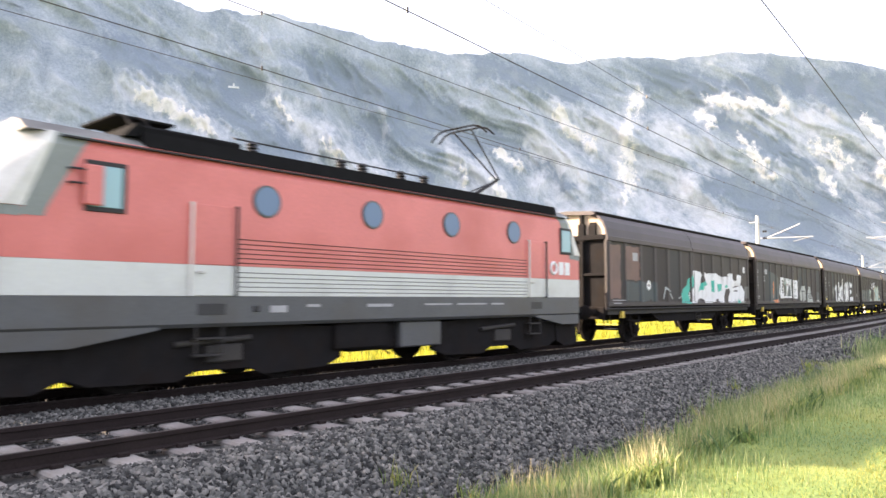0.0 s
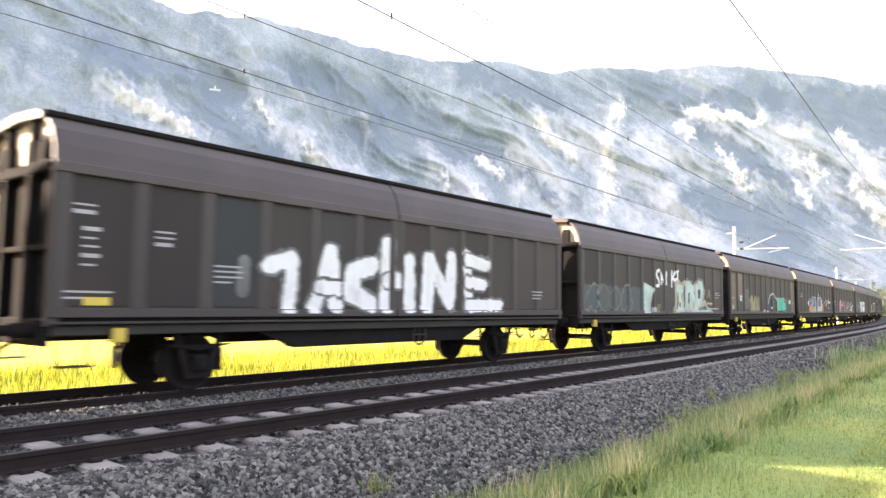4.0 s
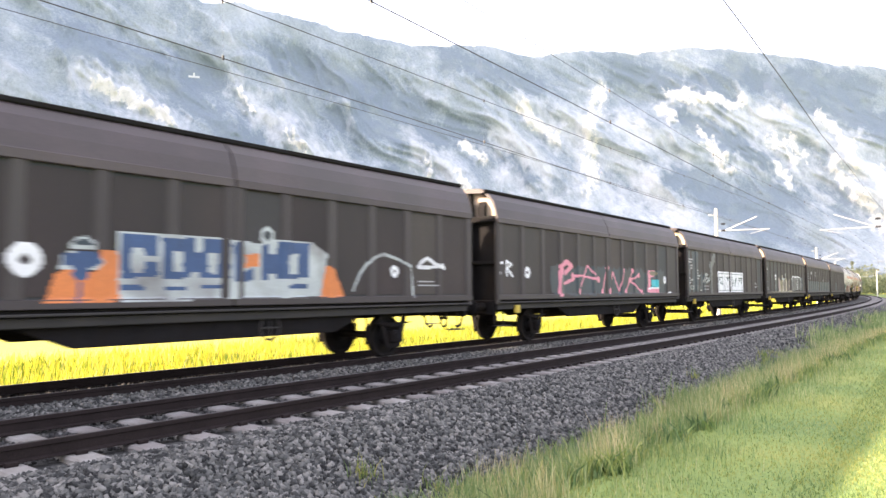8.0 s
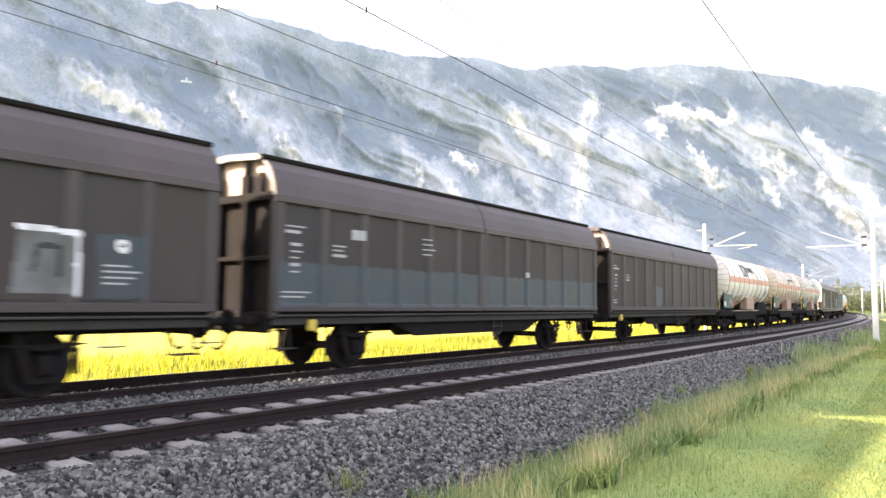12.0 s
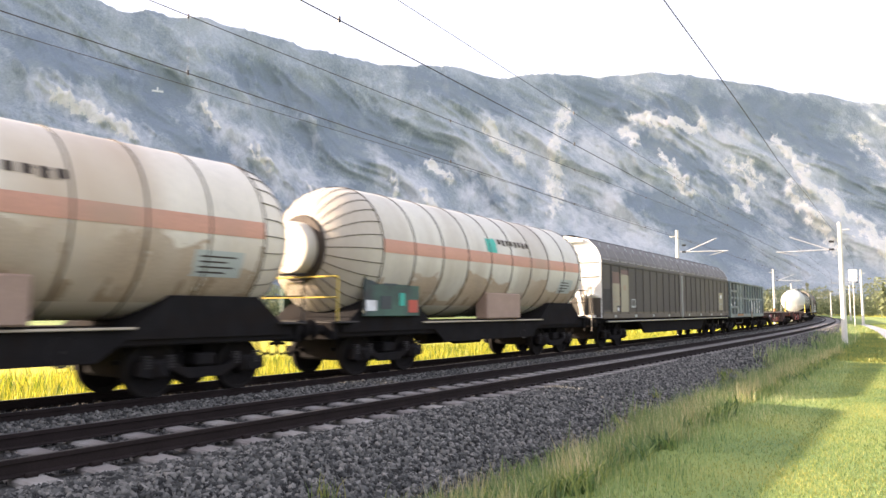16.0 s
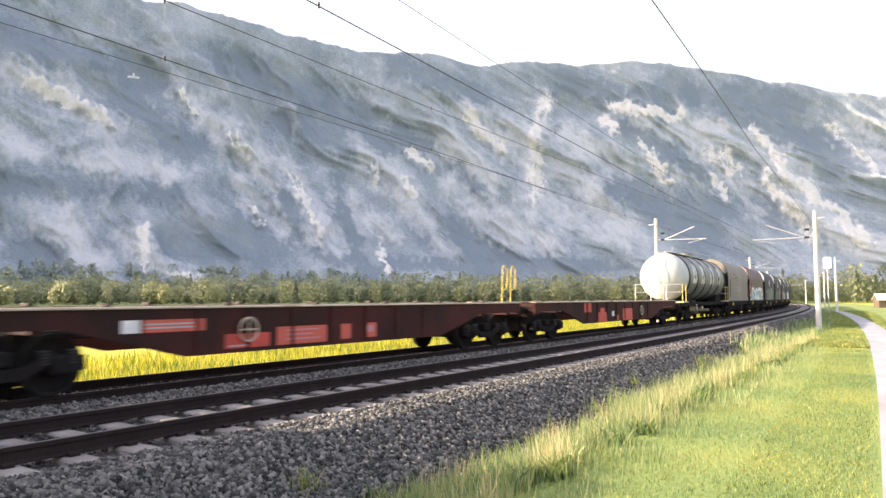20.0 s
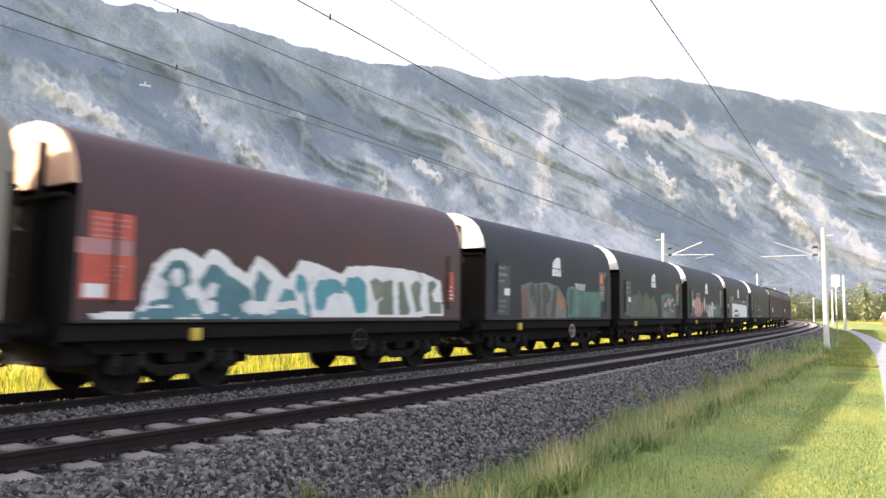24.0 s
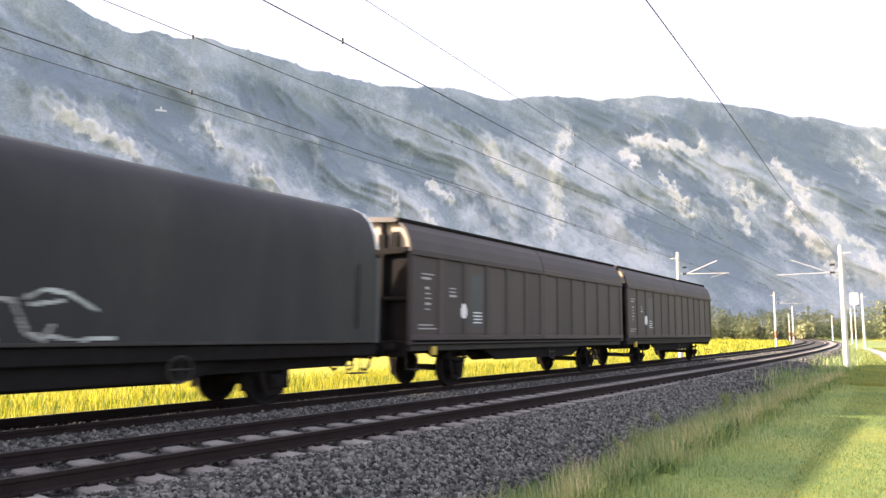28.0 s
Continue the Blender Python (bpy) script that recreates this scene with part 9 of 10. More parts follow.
# ---- silver tank wagon ----
def silver_tank():
    m = thing("silver_tank_wagon", "grey-green tank wagon with pale dished end and white block letters", "tank wagon")
    R, Z, L = 1.42, 2.72, 5.95
    cap = [(-L - 0.72, 0.0), (-L - 0.70, 0.3), (-L - 0.6, 0.7), (-L - 0.42, 1.02), (-L - 0.2, 1.25), (-L, 1.38), (-L + 0.2, R)]
    part("tank_shell", Geo().lathe([(-L + 0.2, R), (L - 0.2, R)], Z, 56), TANK_SILVER, m, "grey-green tank cylinder", True)
    for k in (-1, 1):
        part("dished_end", Geo().lathe([(k * -y, r) for y, r in cap], Z, 56), TANK_END, m, "pale dished tank end", True)
        part("end_platform", Geo().box(-1.42, 1.42, k * (L + 0.05), k * (L + 1.2), 1.2, 1.28, 0.015), DECK, m)
        rail = Geo()
        for x in (-1.35, -0.45, 0.45, 1.35):
            rail.tube([(x, k * (L + 1.15), 1.28), (x, k * (L + 1.15), 2.25)], 0.022, 6)
        for z in (1.8, 2.25):
            rail.tube([(-1.35, k * (L + 1.15), z), (1.35, k * (L + 1.15), z)], 0.02, 6)
        part("end_railing", rail, GALV, m)
        part("side_railing", Geo().tube([(1.35, k * (L + 1.15), 1.28), (1.35, k * (L + 1.15), 2.25), (1.35, k * (L + 0.3), 2.25), (1.35, k * (L + 0.3), 1.28)], 0.024, 6), YELLOW, m, "yellow side railing")
        lad = Geo().tube([(-0.2, k * (L + 0.8), 1.28), (-0.2, k * (L + 0.82), 3.0), (-0.2, k * (L + 0.3), 4.2)], 0.02, 6).tube([(0.2, k * (L + 0.8), 1.28), (0.2, k * (L + 0.82), 3.0), (0.2, k * (L + 0.3), 4.2)], 0.02, 6)
        for i in range(7):
            z = 1.5 + 0.24 * i
            lad.tube([(-0.2, k * (L + 0.81), z), (0.2, k * (L + 0.81), z)], 0.014, 5)
        part("ladder", lad, GALV, m)
        part("saddle", Geo().side([(k * 3.6, 1.16), (k * 5.9, 1.16), (k * 5.4, 1.7), (k * 4.1, 1.7)], -1.1, 1.1), UNDER, m)
        bogie(m, k * 4.7)
    for y in np.linspace(-L + 0.5, L - 0.5, 6):
        part("tank_hoop", Geo().lathe([(y - 0.06, R), (y - 0.05, R + 0.03), (y + 0.05, R + 0.03), (y + 0.06, R)], Z, 48), UNDER, m, "dark hoop round the tank", True)
    part("roof_walk", Geo().box(-0.35, 0.35, -L + 0.5, L - 0.5, 4.2, 4.24, 0.01), GALV, m)
    part("roof_rail", Geo().tube([(0.45, -L + 0.3, 4.2), (0.45, -L + 0.5, 4.5), (0.45, L - 0.5, 4.5), (0.45, L - 0.3, 4.2)], 0.018, 6), GALV, m)
    part("dome", Geo().cyl((0, 0, 4.05), (0, 0, 4.42), 0.4, n=20), TANK_SILVER, m)
    part("solebar", Geo().box(-1.15, 1.15, -L - 1.2, L + 1.2, 0.98, 1.2, 0.03), UNDER, m)
    part("outlet_valve", Geo().cyl((1.0, 0, 0.7), (1.35, 0, 0.7), 0.09, n=12).box(0.2, 1.0, -0.15, 0.15, 0.6, 0.95, 0.03), STEEL, m)
    part("handbrake_wheel", HANDWHEEL, None, m).matrix_basis = pose(1.25, -3.0, 0.85)
    surf = lambda y, z: np.sqrt(np.maximum(0.01, R * R - (z - Z) ** 2)) + 0.004
    p = Paint(-L + 0.3, L - 0.3, 1.9, 3.9, 0.035, 41)
    # the owner's name as plain white blocks
    for y in (-4.5, -2.1, 0.6, 2.95):
        p.poly([(y - 0.1, 2.35), (y + 0.95, 2.35), (y + 1.2, 3.5), (y + 0.15, 3.5)], BLOCK_WHITE, 0.02).stroke([(y + 0.25, 2.75), (y + 0.75, 2.8), (y + 0.8, 3.1)], 0.12, TANK_SILVER, 0.3)
    p.build("side_lettering", surf, m, "four plain white blocks along the tank")
    end_gear(m, L + 1.2)
    return m


# ---- tarpaulin wagons ----
TP_H = 1.42


def tarp_profile():
    q = [(TP_H, 1.22), (TP_H, 2.95), (TP_H - 0.02, 3.3), (TP_H - 0.09, 3.62), (TP_H - 0.24, 3.92), (TP_H - 0.48, 4.15), (TP_H - 0.82, 4.30), (0.3, 4.37)]
    return q + [(-x, z) for x, z in q[::-1]]


def tarp_surface(y, z):
    q = [(z0, x0) for x0, z0 in tarp_profile()[:8]]
    return np.interp(z, [a for a, _ in q], [b for _, b in q]) + 0.004


def tarp_wagon(label, L, tarp, gable, two_axle=False, folds=18, marks=None, seed=1):
    """Half-round tarpaulin hood on a flat underframe; L is half the body."""
    m = thing("tarpaulin_wagon", label, "freight wagon", "tarpaulin-covered wagons of the train")
    prof = tarp_profile()
    rng = random.Random(seed)
    g = Geo()
    ys = np.linspace(-L + 0.12, L - 0.12, folds * 4 + 1)
    n = len(prof)
    v, f = [], []
    for j, y in enumerate(ys):
        w = 0.0012 * math.sin(j * math.pi / 2) + rng.uniform(-0.0012, 0.0012)
        v += [(x * (1 + w / 1.4), y, 1.22 + (z - 1.22) * (1 + w / 4)) for x, z in prof]
    for j in range(len(ys) - 1):
        f += [(j * n + i, (j + 1) * n + i, (j + 1) * n + i + 1, j * n + i + 1) for i in range(n - 1)]
    part("tarpaulin", g.add(v, f), tarp, m, "taut tarpaulin hood over hoops", True)
    part("hem", Geo().box(TP_H - 0.02, TP_H + 0.03, -L + 0.1, L - 0.1, 1.2, 1.26, 0.01), SILL, m)
    part("hem", Geo().box(-TP_H - 0.03, -TP_H + 0.02, -L + 0.1, L - 0.1, 1.2, 1.26, 0.01), SILL, m)
    for k in (-1, 1):
        inner = k * (L - 0.12)
        outer = k * L
        y0, y1 = sorted((inner, outer))
        low = [(-TP_H, 1.2), (-TP_H, 3.1), (TP_H, 3.1), (TP_H, 1.2)]
        part("end_frame", Geo().prism(low, y0 + 0.01, y1), UNDER if not two_axle else SLATE, m, "dark fixed end section")
        cap = [(x * 0.985, z) for x, z in prof if z > 2.95]
        part("gable", Geo().prism(cap, y0 + 0.015, y1 - 0.005), gable, m, "sunlit pale gable above the end section")
        for x in (-0.5, 0.5):
            part("end_post", Geo().box(x - 0.06, x + 0.06, outer - 0.08 * k - 0.05, outer - 0.08 * k + 0.17 * k + 0.05, 1.1, 4.0, 0.015), UNDER, m)
        for z in (1.9, 2.6, 3.08):
            # lower beams cream and on the far half only, for the sun there
            part("end_beam", Geo().box(-1.35, -0.2 if z < 3 else 1.35, min(outer, outer + 0.07 * k), max(outer, outer + 0.07 * k), z, z + 0.07, 0.01), END_CREAM if z < 3 else UNDER, m)
        part("end_ladder", Geo().tube([(-1.1, outer + 0.1 * k, 1.2), (-1.1, outer + 0.1 * k, 3.0), (-0.8, outer + 0.1 * k, 3.0), (-0.8, outer + 0.1 * k, 1.2)], 0.018, 6), END_CREAM, m)
        for sx in (-1, 1):
            part("lock_lever", Geo().tube([(sx * (TP_H + 0.04), inner - 0.6 * k, 1.5), (sx * (TP_H + 0.05), inner - 0.6 * k, 2.9)], 0.022, 6), SILL, m)
    for sx in (-1, 1):
        part("sole_bar", Geo().box(sx * 1.24, sx * 1.36, -L, L, 0.92, 1.19, 0.02), UNDER, m)
        part("release_handle", LAMP_IRON, None, m).matrix_basis = pose(sx * 1.38, -L + 2.3, 1.0, 0, 0, 0 if sx > 0 else 180)
        part("handbrake_wheel", HANDWHEEL_Y if seed == 62 else HANDWHEEL_DARK, None, m).matrix_basis = pose(sx * 1.40, 1.2, 0.80)
    part("underframe", Geo().box(-1.2, 1.2, -L, L, 0.9, 1.18, 0.02), UNDER, m)
    for sx in (-1, 1):
        part("belly", Geo().side([(-L + 0.4, 0.92), (-L + 0.7, 0.7), (-1.9, 0.66), (-1.5, 0.54), (1.5, 0.54), (1.9, 0.66), (L - 0.7, 0.7), (L - 0.4, 0.92)], sx * 0.96, sx * 1.04), UNDER, m)
    p = Paint(-L + 0.1, L - 0.1, 1.26, 4.0, 0.03, seed)
    marks(p, L)
    p.build("tarpaulin_paint", tarp_surface, m, "markings and spray paint on the tarpaulin")
    if two_axle:
        for sx in (-1, 1):
            part("side_sill", Geo().side([(-L + 4.0, 0.93), (-L + 4.6, 0.6), (L - 4.6, 0.6), (L - 4.0, 0.93)], sx * 1.12, sx * 1.2), UNDER, m)
        two_axle_gear(m, L - 2.65, L)
    else:
        bogie(m, -L + 2.2)
        bogie(m, L - 2.2)
        for k in (-1, 1):
            part("brake_gear", Geo().box(-0.95, 0.95, k * (L - 0.75), k * (L - 0.25), 0.5, 0.9, 0.05), UNDER, m)
            part("brake_gear", Geo().box(-0.8, 0.8, k * (L - 3.9), k * (L - 3.45), 0.42, 0.9, 0.05), UNDER, m)
        end_gear(m, L)
    return m


def owner_fin(p, y, z, s=1.0):
    """The owner's mark: a plain white fin over a block."""
    p.put((p.Y > y) & (p.Y < y + 0.8 * s) & (p.Z > z) & (p.Z < z + 0.45 * s) & ((p.Y - y - 0.8 * s) ** 2 / 0.64 + (p.Z - z) ** 2 / 0.22 < s * s), WHITE)
    p.rect(y - 0.02, y + 0.26 * s, z - 0.32 * s, z - 0.05, WHITE).rect(y + 0.3 * s, y + 0.54 * s, z - 0.32 * s, z - 0.05, WHITE).rect(y + 0.58 * s, y + 0.84 * s, z - 0.32 * s, z - 0.05, WHITE)


def marks_beige(p, L):
    p.rect(-2.7, -1.75, 2.95, 3.35, ROSE_DULL, 0.02).rect(-2.6, -1.9, 3.05, 3.15, ROSE, 0.02).rect(-1.6, -0.9, 3.0, 3.1, SEAM, 0.02).bars(-1.2, 2.85, 1, 1.2, SEAM, 0.03)
    for i, y in enumerate(np.arange(-2.6, 0.5, 0.5)):
        p.stroke([(y, 1.95), (y + 0.05, 2.4)], 0.03, WHITE_DULL).stroke([(y + 0.16, 2.3 - 0.25 * (i % 2)), (y + 0.34, 2.26 - 0.25 * (i % 2))], 0.03, WHITE_DULL)


def marks_maroon(p, L):
    p.rect(-5.1, -4.36, 2.46, 2.9, RED_PLATE).rect(-5.28, -4.36, 2.24, 2.48, ROSE).rect(-5.2, -4.34, 1.56, 2.24, RED_PLATE).rect(-5.16, -4.8, 1.58, 1.81, WHITE)
    p.bars(-5.05, 2.82, 5, 0.6, ROSE, 0.04, 0.085).bars(-4.74, 2.11, 4, 0.26, ROSE, 0.03, 0.08)
    p.poly([(-4.22, 1.37), (-4.12, 1.81), (-3.96, 2.19), (-3.71, 2.41), (-3.44, 2.46), (-3.20, 2.38), (-3.05, 2.29), (-2.91, 2.50), (-2.69, 2.47), (-2.40, 2.25), (-2.06, 2.10), (-1.81, 2.46), (-1.44, 2.29), (-1.06, 2.03), (-0.69, 2.45), (-0.20, 2.39), (0.51, 2.22), (0.72, 2.40), (1.45, 2.45), (2.51, 2.47), (3.57, 2.39), (4.34, 2.23), (4.50, 1.31), (-4.93, 1.26), (-5.02, 1.34), (-4.66, 1.38)], WHITE, 0.03)
    for q in ([(-3.87, 1.96), (-3.70, 2.23), (-3.42, 2.25), (-3.27, 2.08), (-3.29, 1.86), (-3.43, 1.77), (-3.33, 1.60), (-3.16, 1.62), (-2.99, 1.35), (-4.17, 1.32), (-4.06, 1.54), (-3.77, 1.61), (-3.72, 1.87)], [(-3.14, 1.89), (-2.90, 2.22), (-2.71, 2.21), (-2.52, 2.07), (-1.95, 1.81), (-1.90, 1.63), (-2.17, 1.52), (-2.09, 1.35), (-2.73, 1.35), (-2.72, 1.56), (-2.96, 1.62)], [(-1.89, 1.86), (-1.78, 2.18), (-1.46, 1.98), (-1.62, 1.58), (-1.86, 1.58)]):
        p.poly(q, STEEL_BLUE, 0.03)
    for q in ([(-1.29, 1.58), (-1.13, 1.86), (-0.85, 1.82), (-0.81, 1.63)], [(-1.32, 1.44), (-0.77, 1.47), (-0.67, 1.26), (-1.28, 1.27)], [(-0.83, 1.93), (-0.77, 2.15), (-0.58, 2.14), (-0.35, 1.31), (-0.51, 1.29), (-0.60, 1.82), (-0.75, 1.71)], [(-0.31, 1.87), (-0.18, 2.06), (0.33, 2.11), (0.55, 2.02), (0.62, 1.78), (0.34, 1.82), (0.09, 1.69), (0.01, 1.43), (-0.22, 1.43)], [(0.56, 1.90), (0.73, 2.15), (1.11, 2.19), (1.37, 2.01), (1.37, 1.41), (1.06, 1.36), (0.86, 1.74)]):
        p.poly(q, TURQ_DULL, 0.03)
    for q in ([(1.47, 2.08), (1.66, 2.19), (1.92, 2.10), (2.30, 2.18), (2.37, 1.34), (2.01, 1.36), (1.93, 1.77), (1.69, 1.63)], [(2.52, 2.12), (2.70, 2.18), (2.85, 1.86), (3.05, 1.37), (2.59, 1.34)], [(3.03, 2.07), (3.26, 2.21), (3.51, 2.09), (3.42, 1.74), (3.53, 1.43), (3.24, 1.42)], [(3.75, 2.17), (3.95, 2.22), (4.16, 2.12), (3.96, 1.89), (4.07, 1.68), (4.39, 1.68), (4.37, 1.39), (3.85, 1.39)]):
        p.poly(q, SAGE, 0.03)
    p.poly([(1.77, 1.64), (1.93, 1.70), (2.03, 1.36), (1.78, 1.36)], SAGE).blob(-3.55, 1.96, 0.12, 0.16, WHITE)
    p.poly([(-3.05, 1.70), (-2.82, 1.91), (-2.70, 1.86), (-2.77, 1.66), (-2.93, 1.60)], WHITE, 0.03).poly([(0.67, 1.68), (0.82, 1.74), (0.82, 1.37), (0.58, 1.37)], WHITE, 0.03)
    p.stroke([(-4.27, 1.31), (-2.48, 1.31), (-0.48, 1.29)], 0.05, STEEL_BLUE, 0.6).stroke([(-4.18, 1.44), (-3.66, 1.47)], 0.03, WHITE, 0.5).stroke([(-1.34, 1.55), (-0.81, 1.54)], 0.035, WHITE)
    p.rect(L - 0.75, L - 0.45, 1.7, 2.5, RED_PLATE, 0.01).bars(L - 0.72, 2.1, 4, 0.26, WHITE, 0.04, 0.1)


def marks_dark(kind):
    def marks(p, L):
        # plate panels on the fixed end sections
        p.rect(-L + 0.75, -L + 1.55, 1.36, 2.85, SLATE, 0.01).bars(-L + 0.85, 2.8, 3, 0.6, SILVER_DULL, 0.07, 0.2).rect(-L + 1.2, -L + 1.55, 1.95, 2.15, WHITE).bars(-L + 0.85, 1.8, 3, 0.55, SILVER_DULL, 0.05, 0.15)
        p.rect(3.85, 4.59, 1.55, 3.06, SILVER_DULL, 0.01).rect(3.93, 4.21, 2.63, 2.96, ORANGE, 0.02).rect(4.3, 4.5, 2.55, 2.8, BLACKP).rect(3.82, 4.55, 1.55, 1.92, TARP_BLACK, 0.02).bars(3.95, 2.49, 4, 0.4, SILVER, 0.03, 0.1)
        owner_fin(p, -0.55, 2.98, 0.84)
        if kind == 1:
            p.poly([(-2.91, 2.28), (-2.23, 2.43), (-1.9, 2.38), (-1.01, 2.46), (-0.05, 2.35), (0.6, 1.86), (0.63, 1.25), (-2.84, 1.25)], SILVER_DULL).poly([(-2.9, 2.08), (-2.43, 2.3), (-2.3, 1.28), (-2.84, 1.28)], ROSE_DULL)
            for q in ([(-2.32, 2.23), (-2.02, 2.42), (-1.89, 2.15), (-1.91, 1.73), (-2.05, 1.72), (-2.04, 2.03), (-2.24, 1.85)], [(-1.81, 2.33), (-1.5, 2.39), (-1.43, 1.28), (-1.8, 1.28)], [(-1.35, 2.37), (-1.07, 2.42), (-0.66, 2.12), (-0.78, 1.8), (-1.03, 1.73), (-1.03, 1.28), (-1.31, 1.28)], [(-0.47, 2.25), (-0.15, 2.31), (-0.34, 1.28), (-0.71, 1.28)]):
                p.poly(q, DARK_TEAL)
            p.poly([(-0.14, 2.08), (0.19, 2.1), (0.45, 1.72), (0.16, 1.48), (-0.19, 1.82)], ORANGE_DULL).blob(-0.88, 1.56, 0.12, 0.1, ORANGE_DULL)
            p.poly([(0.66, 2.2), (0.9, 2.35), (1.6, 2.37), (2.58, 2.24), (3.8, 2.28), (3.99, 1.91), (3.96, 1.29), (0.79, 1.28)], TEAL_DULL)
            p.stroke([(0.88, 1.28), (0.67, 2.06), (0.81, 2.33), (1.6, 2.37)], 0.04, SILVER_DULL).stroke([(1.08, 2.16), (1.03, 1.52)], 0.14, DARK_TEAL).stroke([(1.51, 2.25), (1.65, 1.39)], 0.08, SILVER_DULL, 0.5).stroke([(2.38, 2.08), (2.62, 1.4)], 0.09, TEAL_DULL).stroke([(3.45, 2.13), (3.38, 1.41)], 0.07, SILVER_DULL, 0.6)
            p.poly([(1.36, 2.52), (2.41, 2.53), (2.32, 2.27), (1.6, 2.3)], SILVER)
        if kind == 2:
            p.poly([(-3.8, 1.3), (-3.7, 1.9), (-3.35, 2.3), (-2.8, 2.25), (-2.5, 2.5), (-1.9, 2.2), (-1.3, 2.45), (-0.8, 2.1), (-0.2, 2.3), (0.4, 1.8), (0.5, 1.3)], FADED_GREEN, 0.05)
            for q in ([(-3.5, 1.4), (-3.3, 2.1), (-2.9, 1.6)], [(-2.6, 1.4), (-2.4, 2.2), (-1.9, 1.9), (-2.1, 1.4)], [(-1.5, 2.2), (-1.2, 1.5), (-0.8, 1.9)], [(-0.4, 1.4), (-0.3, 2.0), (0.2, 1.6)]):
                p.stroke(q, 0.06, MOSS, 0.4)
            p.poly([(1.05, 2.31), (1.42, 2.4), (2.18, 2.51), (2.75, 2.48), (3.12, 2.39), (3.58, 2.24), (3.74, 1.25), (1.12, 1.25)], MOSS)
            p.blob(1.95, 1.93, 0.42, 0.38, DARK_TEAL).blob(1.84, 1.9, 0.14, 0.14, SILVER).blob(2.48, 2.02, 0.34, 0.24, ROSE)
            p.poly([(1.42, 1.56), (2.07, 1.61), (2.31, 1.25), (1.44, 1.25)], SILVER_DULL).stroke([(2.36, 1.36), (2.68, 1.62), (3.42, 1.55)], 0.07, ROSE_DULL).stroke([(2.62, 1.65), (3.42, 1.58)], 0.03, ROSE).blob(2.36, 1.76, 0.2, 0.16, SLATE)
            for q in [(2.98, 2.11), (3.23, 2.17), (3.53, 1.91)]:
                p.blob(q[0], q[1], 0.08, 0.08, MINT)
        if kind == 3:
            p.blob(-3.61, 2.06, 0.26, 0.26, SILVER).poly([(-3.44, 2.15), (-3.02, 2.43), (-1.96, 2.41), (-1.74, 2.15), (-1.7, 1.33), (-3.46, 1.33)], ROSE).poly([(-3.03, 2.67), (-2.04, 2.72), (-1.96, 2.45), (-3.04, 2.41)], SILVER_DULL)
            p.stroke([(-3.34, 1.37), (-2.6, 1.48), (-1.78, 1.35)], 0.03, BLACKP).stroke([(-3.0, 2.53), (-2.04, 2.58)], 0.025, BLACKP)
            for q, s in zip([(-1.43, 1.84), (-0.83, 2.04), (-0.18, 1.8), (0.42, 1.82)], (0.9, 1.2, 0.9, 0.9)):
                p.blob(q[0], q[1], 0.2 * s, 0.36 * s, SILVER if s != 0.9 or q[0] > -1.2 else ROSE)
            p.throwup(0.1, 1.7, 1.3, 2.1, 3, SILVER, SILVER, 0.18, 0.04)
            p.rect(1.8, 4.0, 1.3, 2.1, MOSS, 0.06).blob(2.1, 1.85, 0.25, 0.09, WHITE).blob(2.1, 1.85, 0.15, 0.05, MOSS)
        if kind == 4:
            p.poly([(-3.3, 2.48), (4.0, 2.55), (4.03, 1.17), (-3.98, 1.25), (-4.04, 2.37)], SLATE)
            p.poly([(-2.84, 2.24), (0.4, 2.23), (3.7, 2.16), (3.71, 1.22), (-2.79, 1.24)], WHITE)
            p.poly([(-1.95, 1.8), (-0.47, 1.83), (-0.48, 1.65), (-1.96, 1.63)], BLACKP).poly([(-1.97, 1.46), (-0.49, 1.46), (-0.53, 1.28), (-2.0, 1.28)], BLACKP).blob(-0.04, 1.45, 0.22, 0.17, BLUE)
            p.stroke([(0.46, 2.24), (0.47, 1.28)], 0.03, SILVER).poly([(1.47, 2.16), (1.72, 2.17), (1.63, 1.96)], TARP_BLACK).stroke([(1.65, 1.96), (1.67, 1.28)], 0.02, SILVER).bars(-2.72, 2.08, 8, 0.8, SILVER, 0.012, 0.11).bars(1.88, 1.96, 6, 1.0, SILVER, 0.012, 0.12)
            p.poly([(-3.21, 2.15), (-2.86, 2.21), (-2.81, 1.25), (-3.17, 1.26)], TARP_MAROON).poly([(1.71, 2.51), (2.66, 2.52), (2.64, 2.41), (1.69, 2.4)], SILVER)
            p.poly([(-3.31, 2.71), (-3.01, 2.8), (-2.23, 2.79), (-2.22, 2.5), (-3.26, 2.43)], SILVER_DULL)
            p.rect(-4.6, -4.21, 1.94, 2.2, WHITE)
    return marks


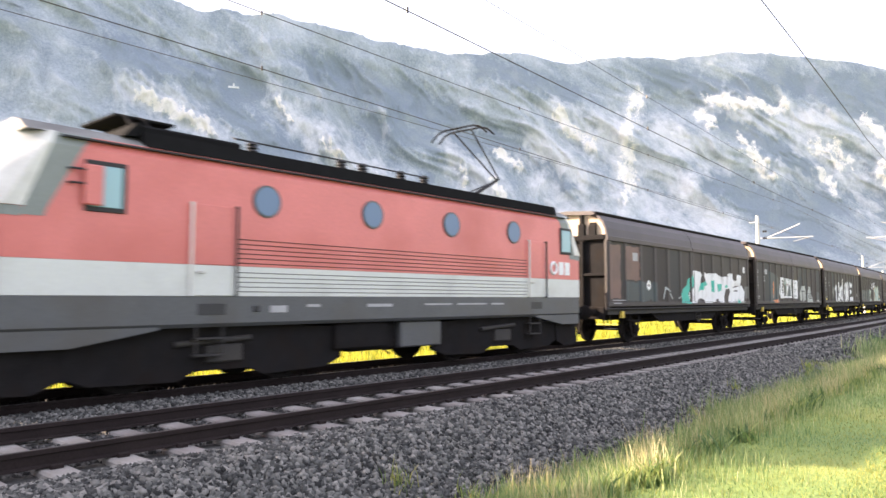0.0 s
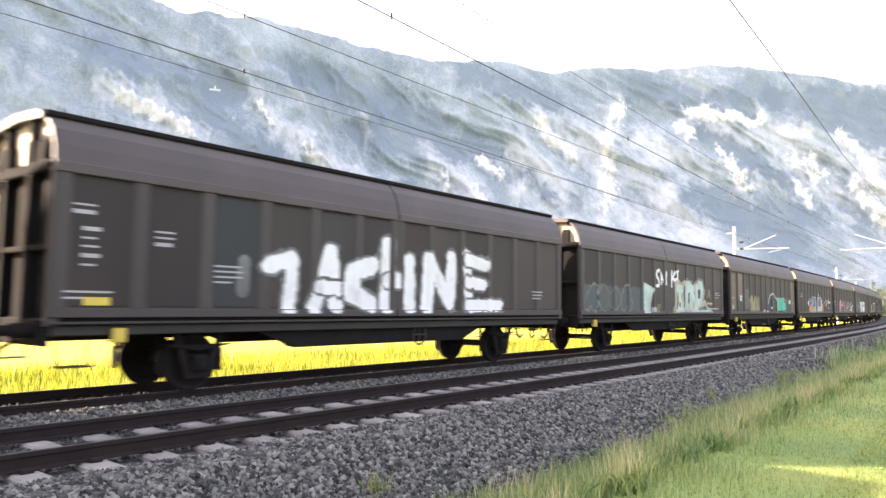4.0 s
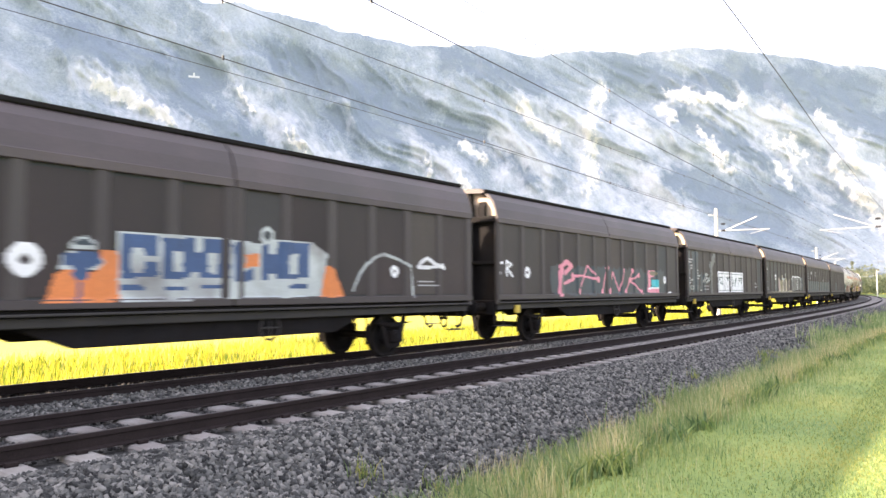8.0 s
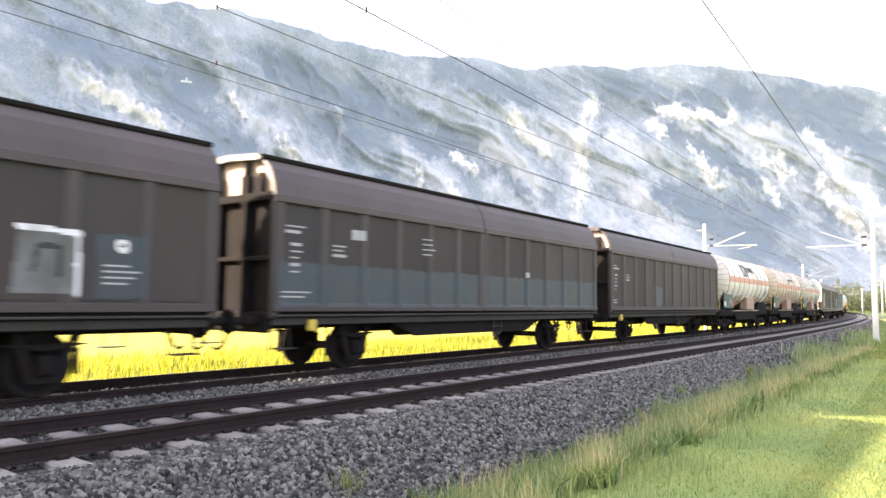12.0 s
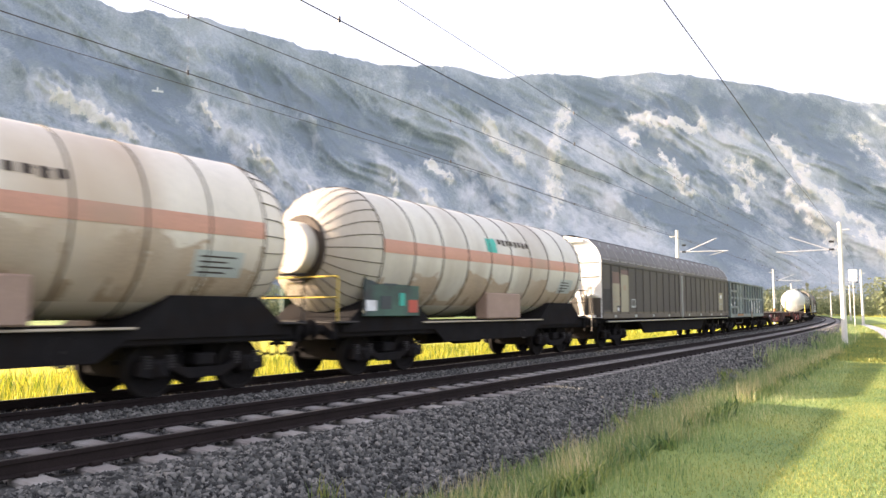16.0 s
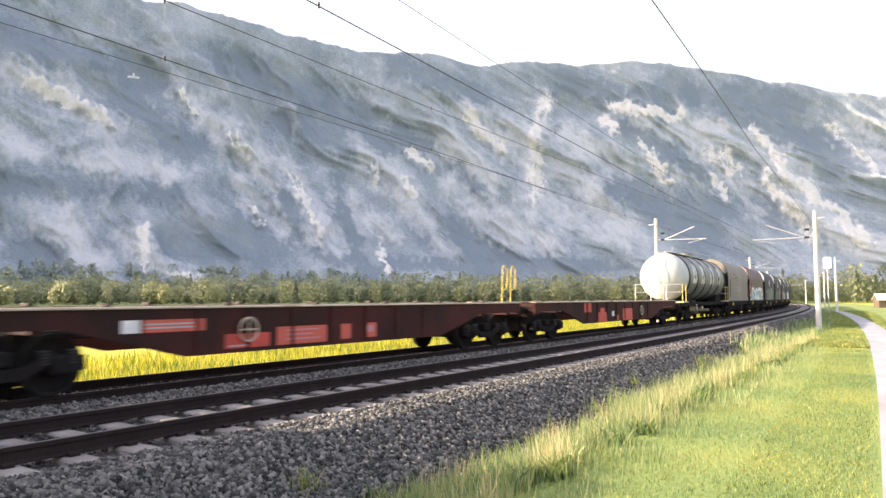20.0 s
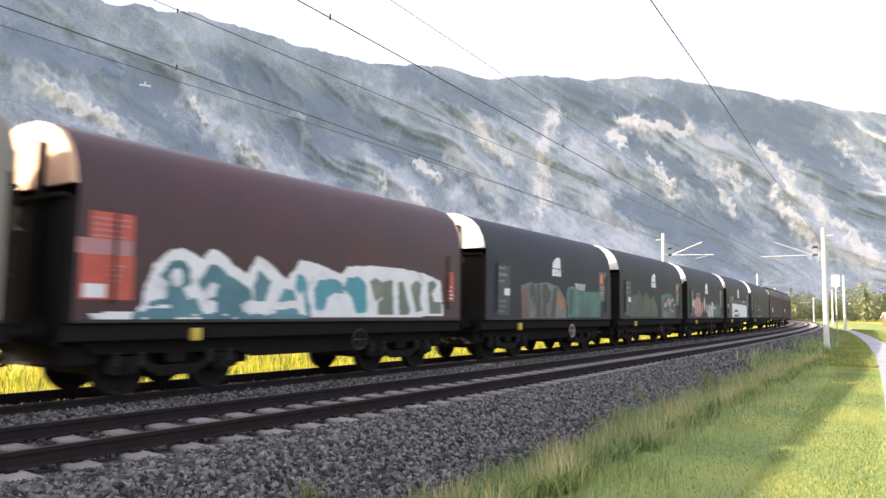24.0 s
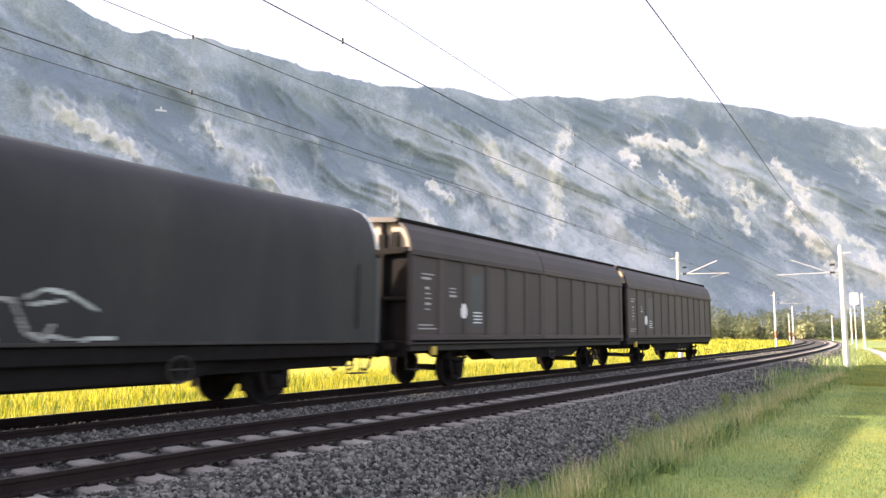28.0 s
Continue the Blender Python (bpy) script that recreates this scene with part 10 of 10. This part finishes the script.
def marks_grey(p, L):
    p.rect(-L + 0.1, -5.44, 1.26, 4.0, TARP_BLACK, 0.01).rect(-L + 0.12, -5.5, 1.88, 3.02, STEEL_GREY, 0.02)
    p.bars(-5.85, 2.75, 2, 0.35, SILVER_DULL, 0.03, 0.08).bars(-L + 0.25, 2.5, 4, 0.5, SILVER_DULL, 0.025, 0.08).bars(-L + 0.15, 2.0, 2, 0.6, SILVER, 0.03, 0.07)
    for q in ([(-5.04, 2.2), (-4.52, 2.28), (-4.24, 2.48), (-4.44, 2.2), (-4.21, 1.4)], [(-4.98, 1.95), (-5.03, 1.48), (-4.76, 1.46), (-4.88, 1.27)], [(-4.0, 2.22), (-3.68, 2.2), (-3.7, 1.7), (-3.53, 1.28)],
              [(-3.25, 2.15), (-2.96, 2.25), (-2.64, 2.06), (-2.57, 1.65), (-2.71, 1.34)], [(-3.25, 2.1), (-3.19, 1.8), (-3.21, 1.3)], [(-2.23, 2.27), (-1.83, 2.3), (-1.87, 1.88), (-1.28, 1.85), (-1.08, 1.4), (-0.82, 1.3)],
              [(-1.89, 1.29), (-1.49, 1.31)], [(-1.1, 1.9), (-0.85, 2.02), (-0.55, 1.98), (-0.2, 1.8), (-0.1, 1.74)], [(-1.05, 1.8), (-0.6, 1.86)], [(-0.75, 1.5), (-0.8, 1.36), (-0.43, 1.3), (0.19, 1.32)]):
        p.stroke([(y - 0.2, z) for y, z in q], 0.03, SILVER if q[0][0] > -3 else SILVER_DULL, 0.35)


LOCO = locomotive()
LEADER = tagged(copy_thing(LOCO, Matrix()), "leading red electric locomotive coupled ahead of the other")
TANKS = [gas_tank("grimy cream gas tank wagon with an orange band", 7), gas_tank("rust-streaked cream gas tank wagon with an orange band", 8), gas_tank("cream gas tank wagon with a round manhole and orange band", 9)]
SLIDER = long_slider()
OPEN = open_wagon()
FLAT_A = flat_wagon(8.55, "empty rust-brown flat wagon with red label fields", (7.75, 8.3))
FLAT_B = flat_wagon(9.1, "empty rust-brown flat wagon coupled to a tank wagon", ())
SILVER_TANK = silver_tank()
# the sun's warm tint is put into this gable's base colour
PEACH = mat("sunlit peach gable", (0.72, 0.46, 0.30), 0.6, 0.0, 0.1, 2, 30, 0.05)
TARPS = [tarp_wagon("beige tarpaulin wagon with faded sprayed writing", 5.15, TARP_BEIGE, TARP_BEIGE, marks=marks_beige, seed=60),
         tarp_wagon("maroon tarpaulin wagon with a white and turquoise tag", 5.4, TARP_MAROON, PEACH, marks=marks_maroon, seed=61),
         tarp_wagon("black tarpaulin wagon with green and orange spray paint", 5.2, TARP_BLACK, END_WHITE, marks=marks_dark(1), seed=62),
         tarp_wagon("black tarpaulin wagon with dull olive bubble shapes", 5.2, TARP_BLACK, END_WHITE, marks=marks_dark(2), seed=63),
         tarp_wagon("black tarpaulin wagon with a rose and white tag", 5.2, TARP_BLACK, END_WHITE, marks=marks_dark(3), seed=64),
         tarp_wagon("black tarpaulin wagon with a white block panel", 5.1, TARP_BLACK, END_WHITE, marks=marks_dark(4), seed=65),
         tarp_wagon("grey-green two-axle tarpaulin wagon with thin white scrawl", 6.2, TARP_GREY, END_WHITE, True, 26, marks_grey, 66)]


# ---- the train runs past ----
# each vehicle and how far along the line its middle stands at the start
TRAIN = [(LEADER, -6.62), (LOCO, 10.54)] + [(BROWNS[i], 27.11 + 15.49 * i) for i in range(11)]
TRAIN += list(zip(TANKS, (196.35, 210.35, 224.6)))
TRAIN += [(SLIDER, 243.22), (OPEN, 261.25), (FLAT_A, 277.5), (FLAT_B, 296.4), (SILVER_TANK, 314.2)]
TRAIN += list(zip(TARPS, (326.55, 337.95, 349.85, 361.3, 372.85, 384.2, 396.8)))
TRAIN += [(OLD_FIRST, 411.4), (OLD_SECOND, 426.3)]


ROLL_TIMES = [k / FPS for k in range(int(28 * FPS) + 1)]


def motions():
    for m, s in TRAIN:
        walk(m, [(t, on_track(s - travel(t), FAR)) for t in range(0, 29)])
    # the axles roll on the rails; the train comes towards smaller y
    for m, _ in TRAIN:
        for axle in [o for o in m.children_recursive if "radius" in o]:
            r, place = axle["radius"], axle.matrix_basis.copy()
            walk(axle, [(t, place @ Matrix.Rotation(travel(t) / r, 4, "X")) for t in ROLL_TIMES])


motions()
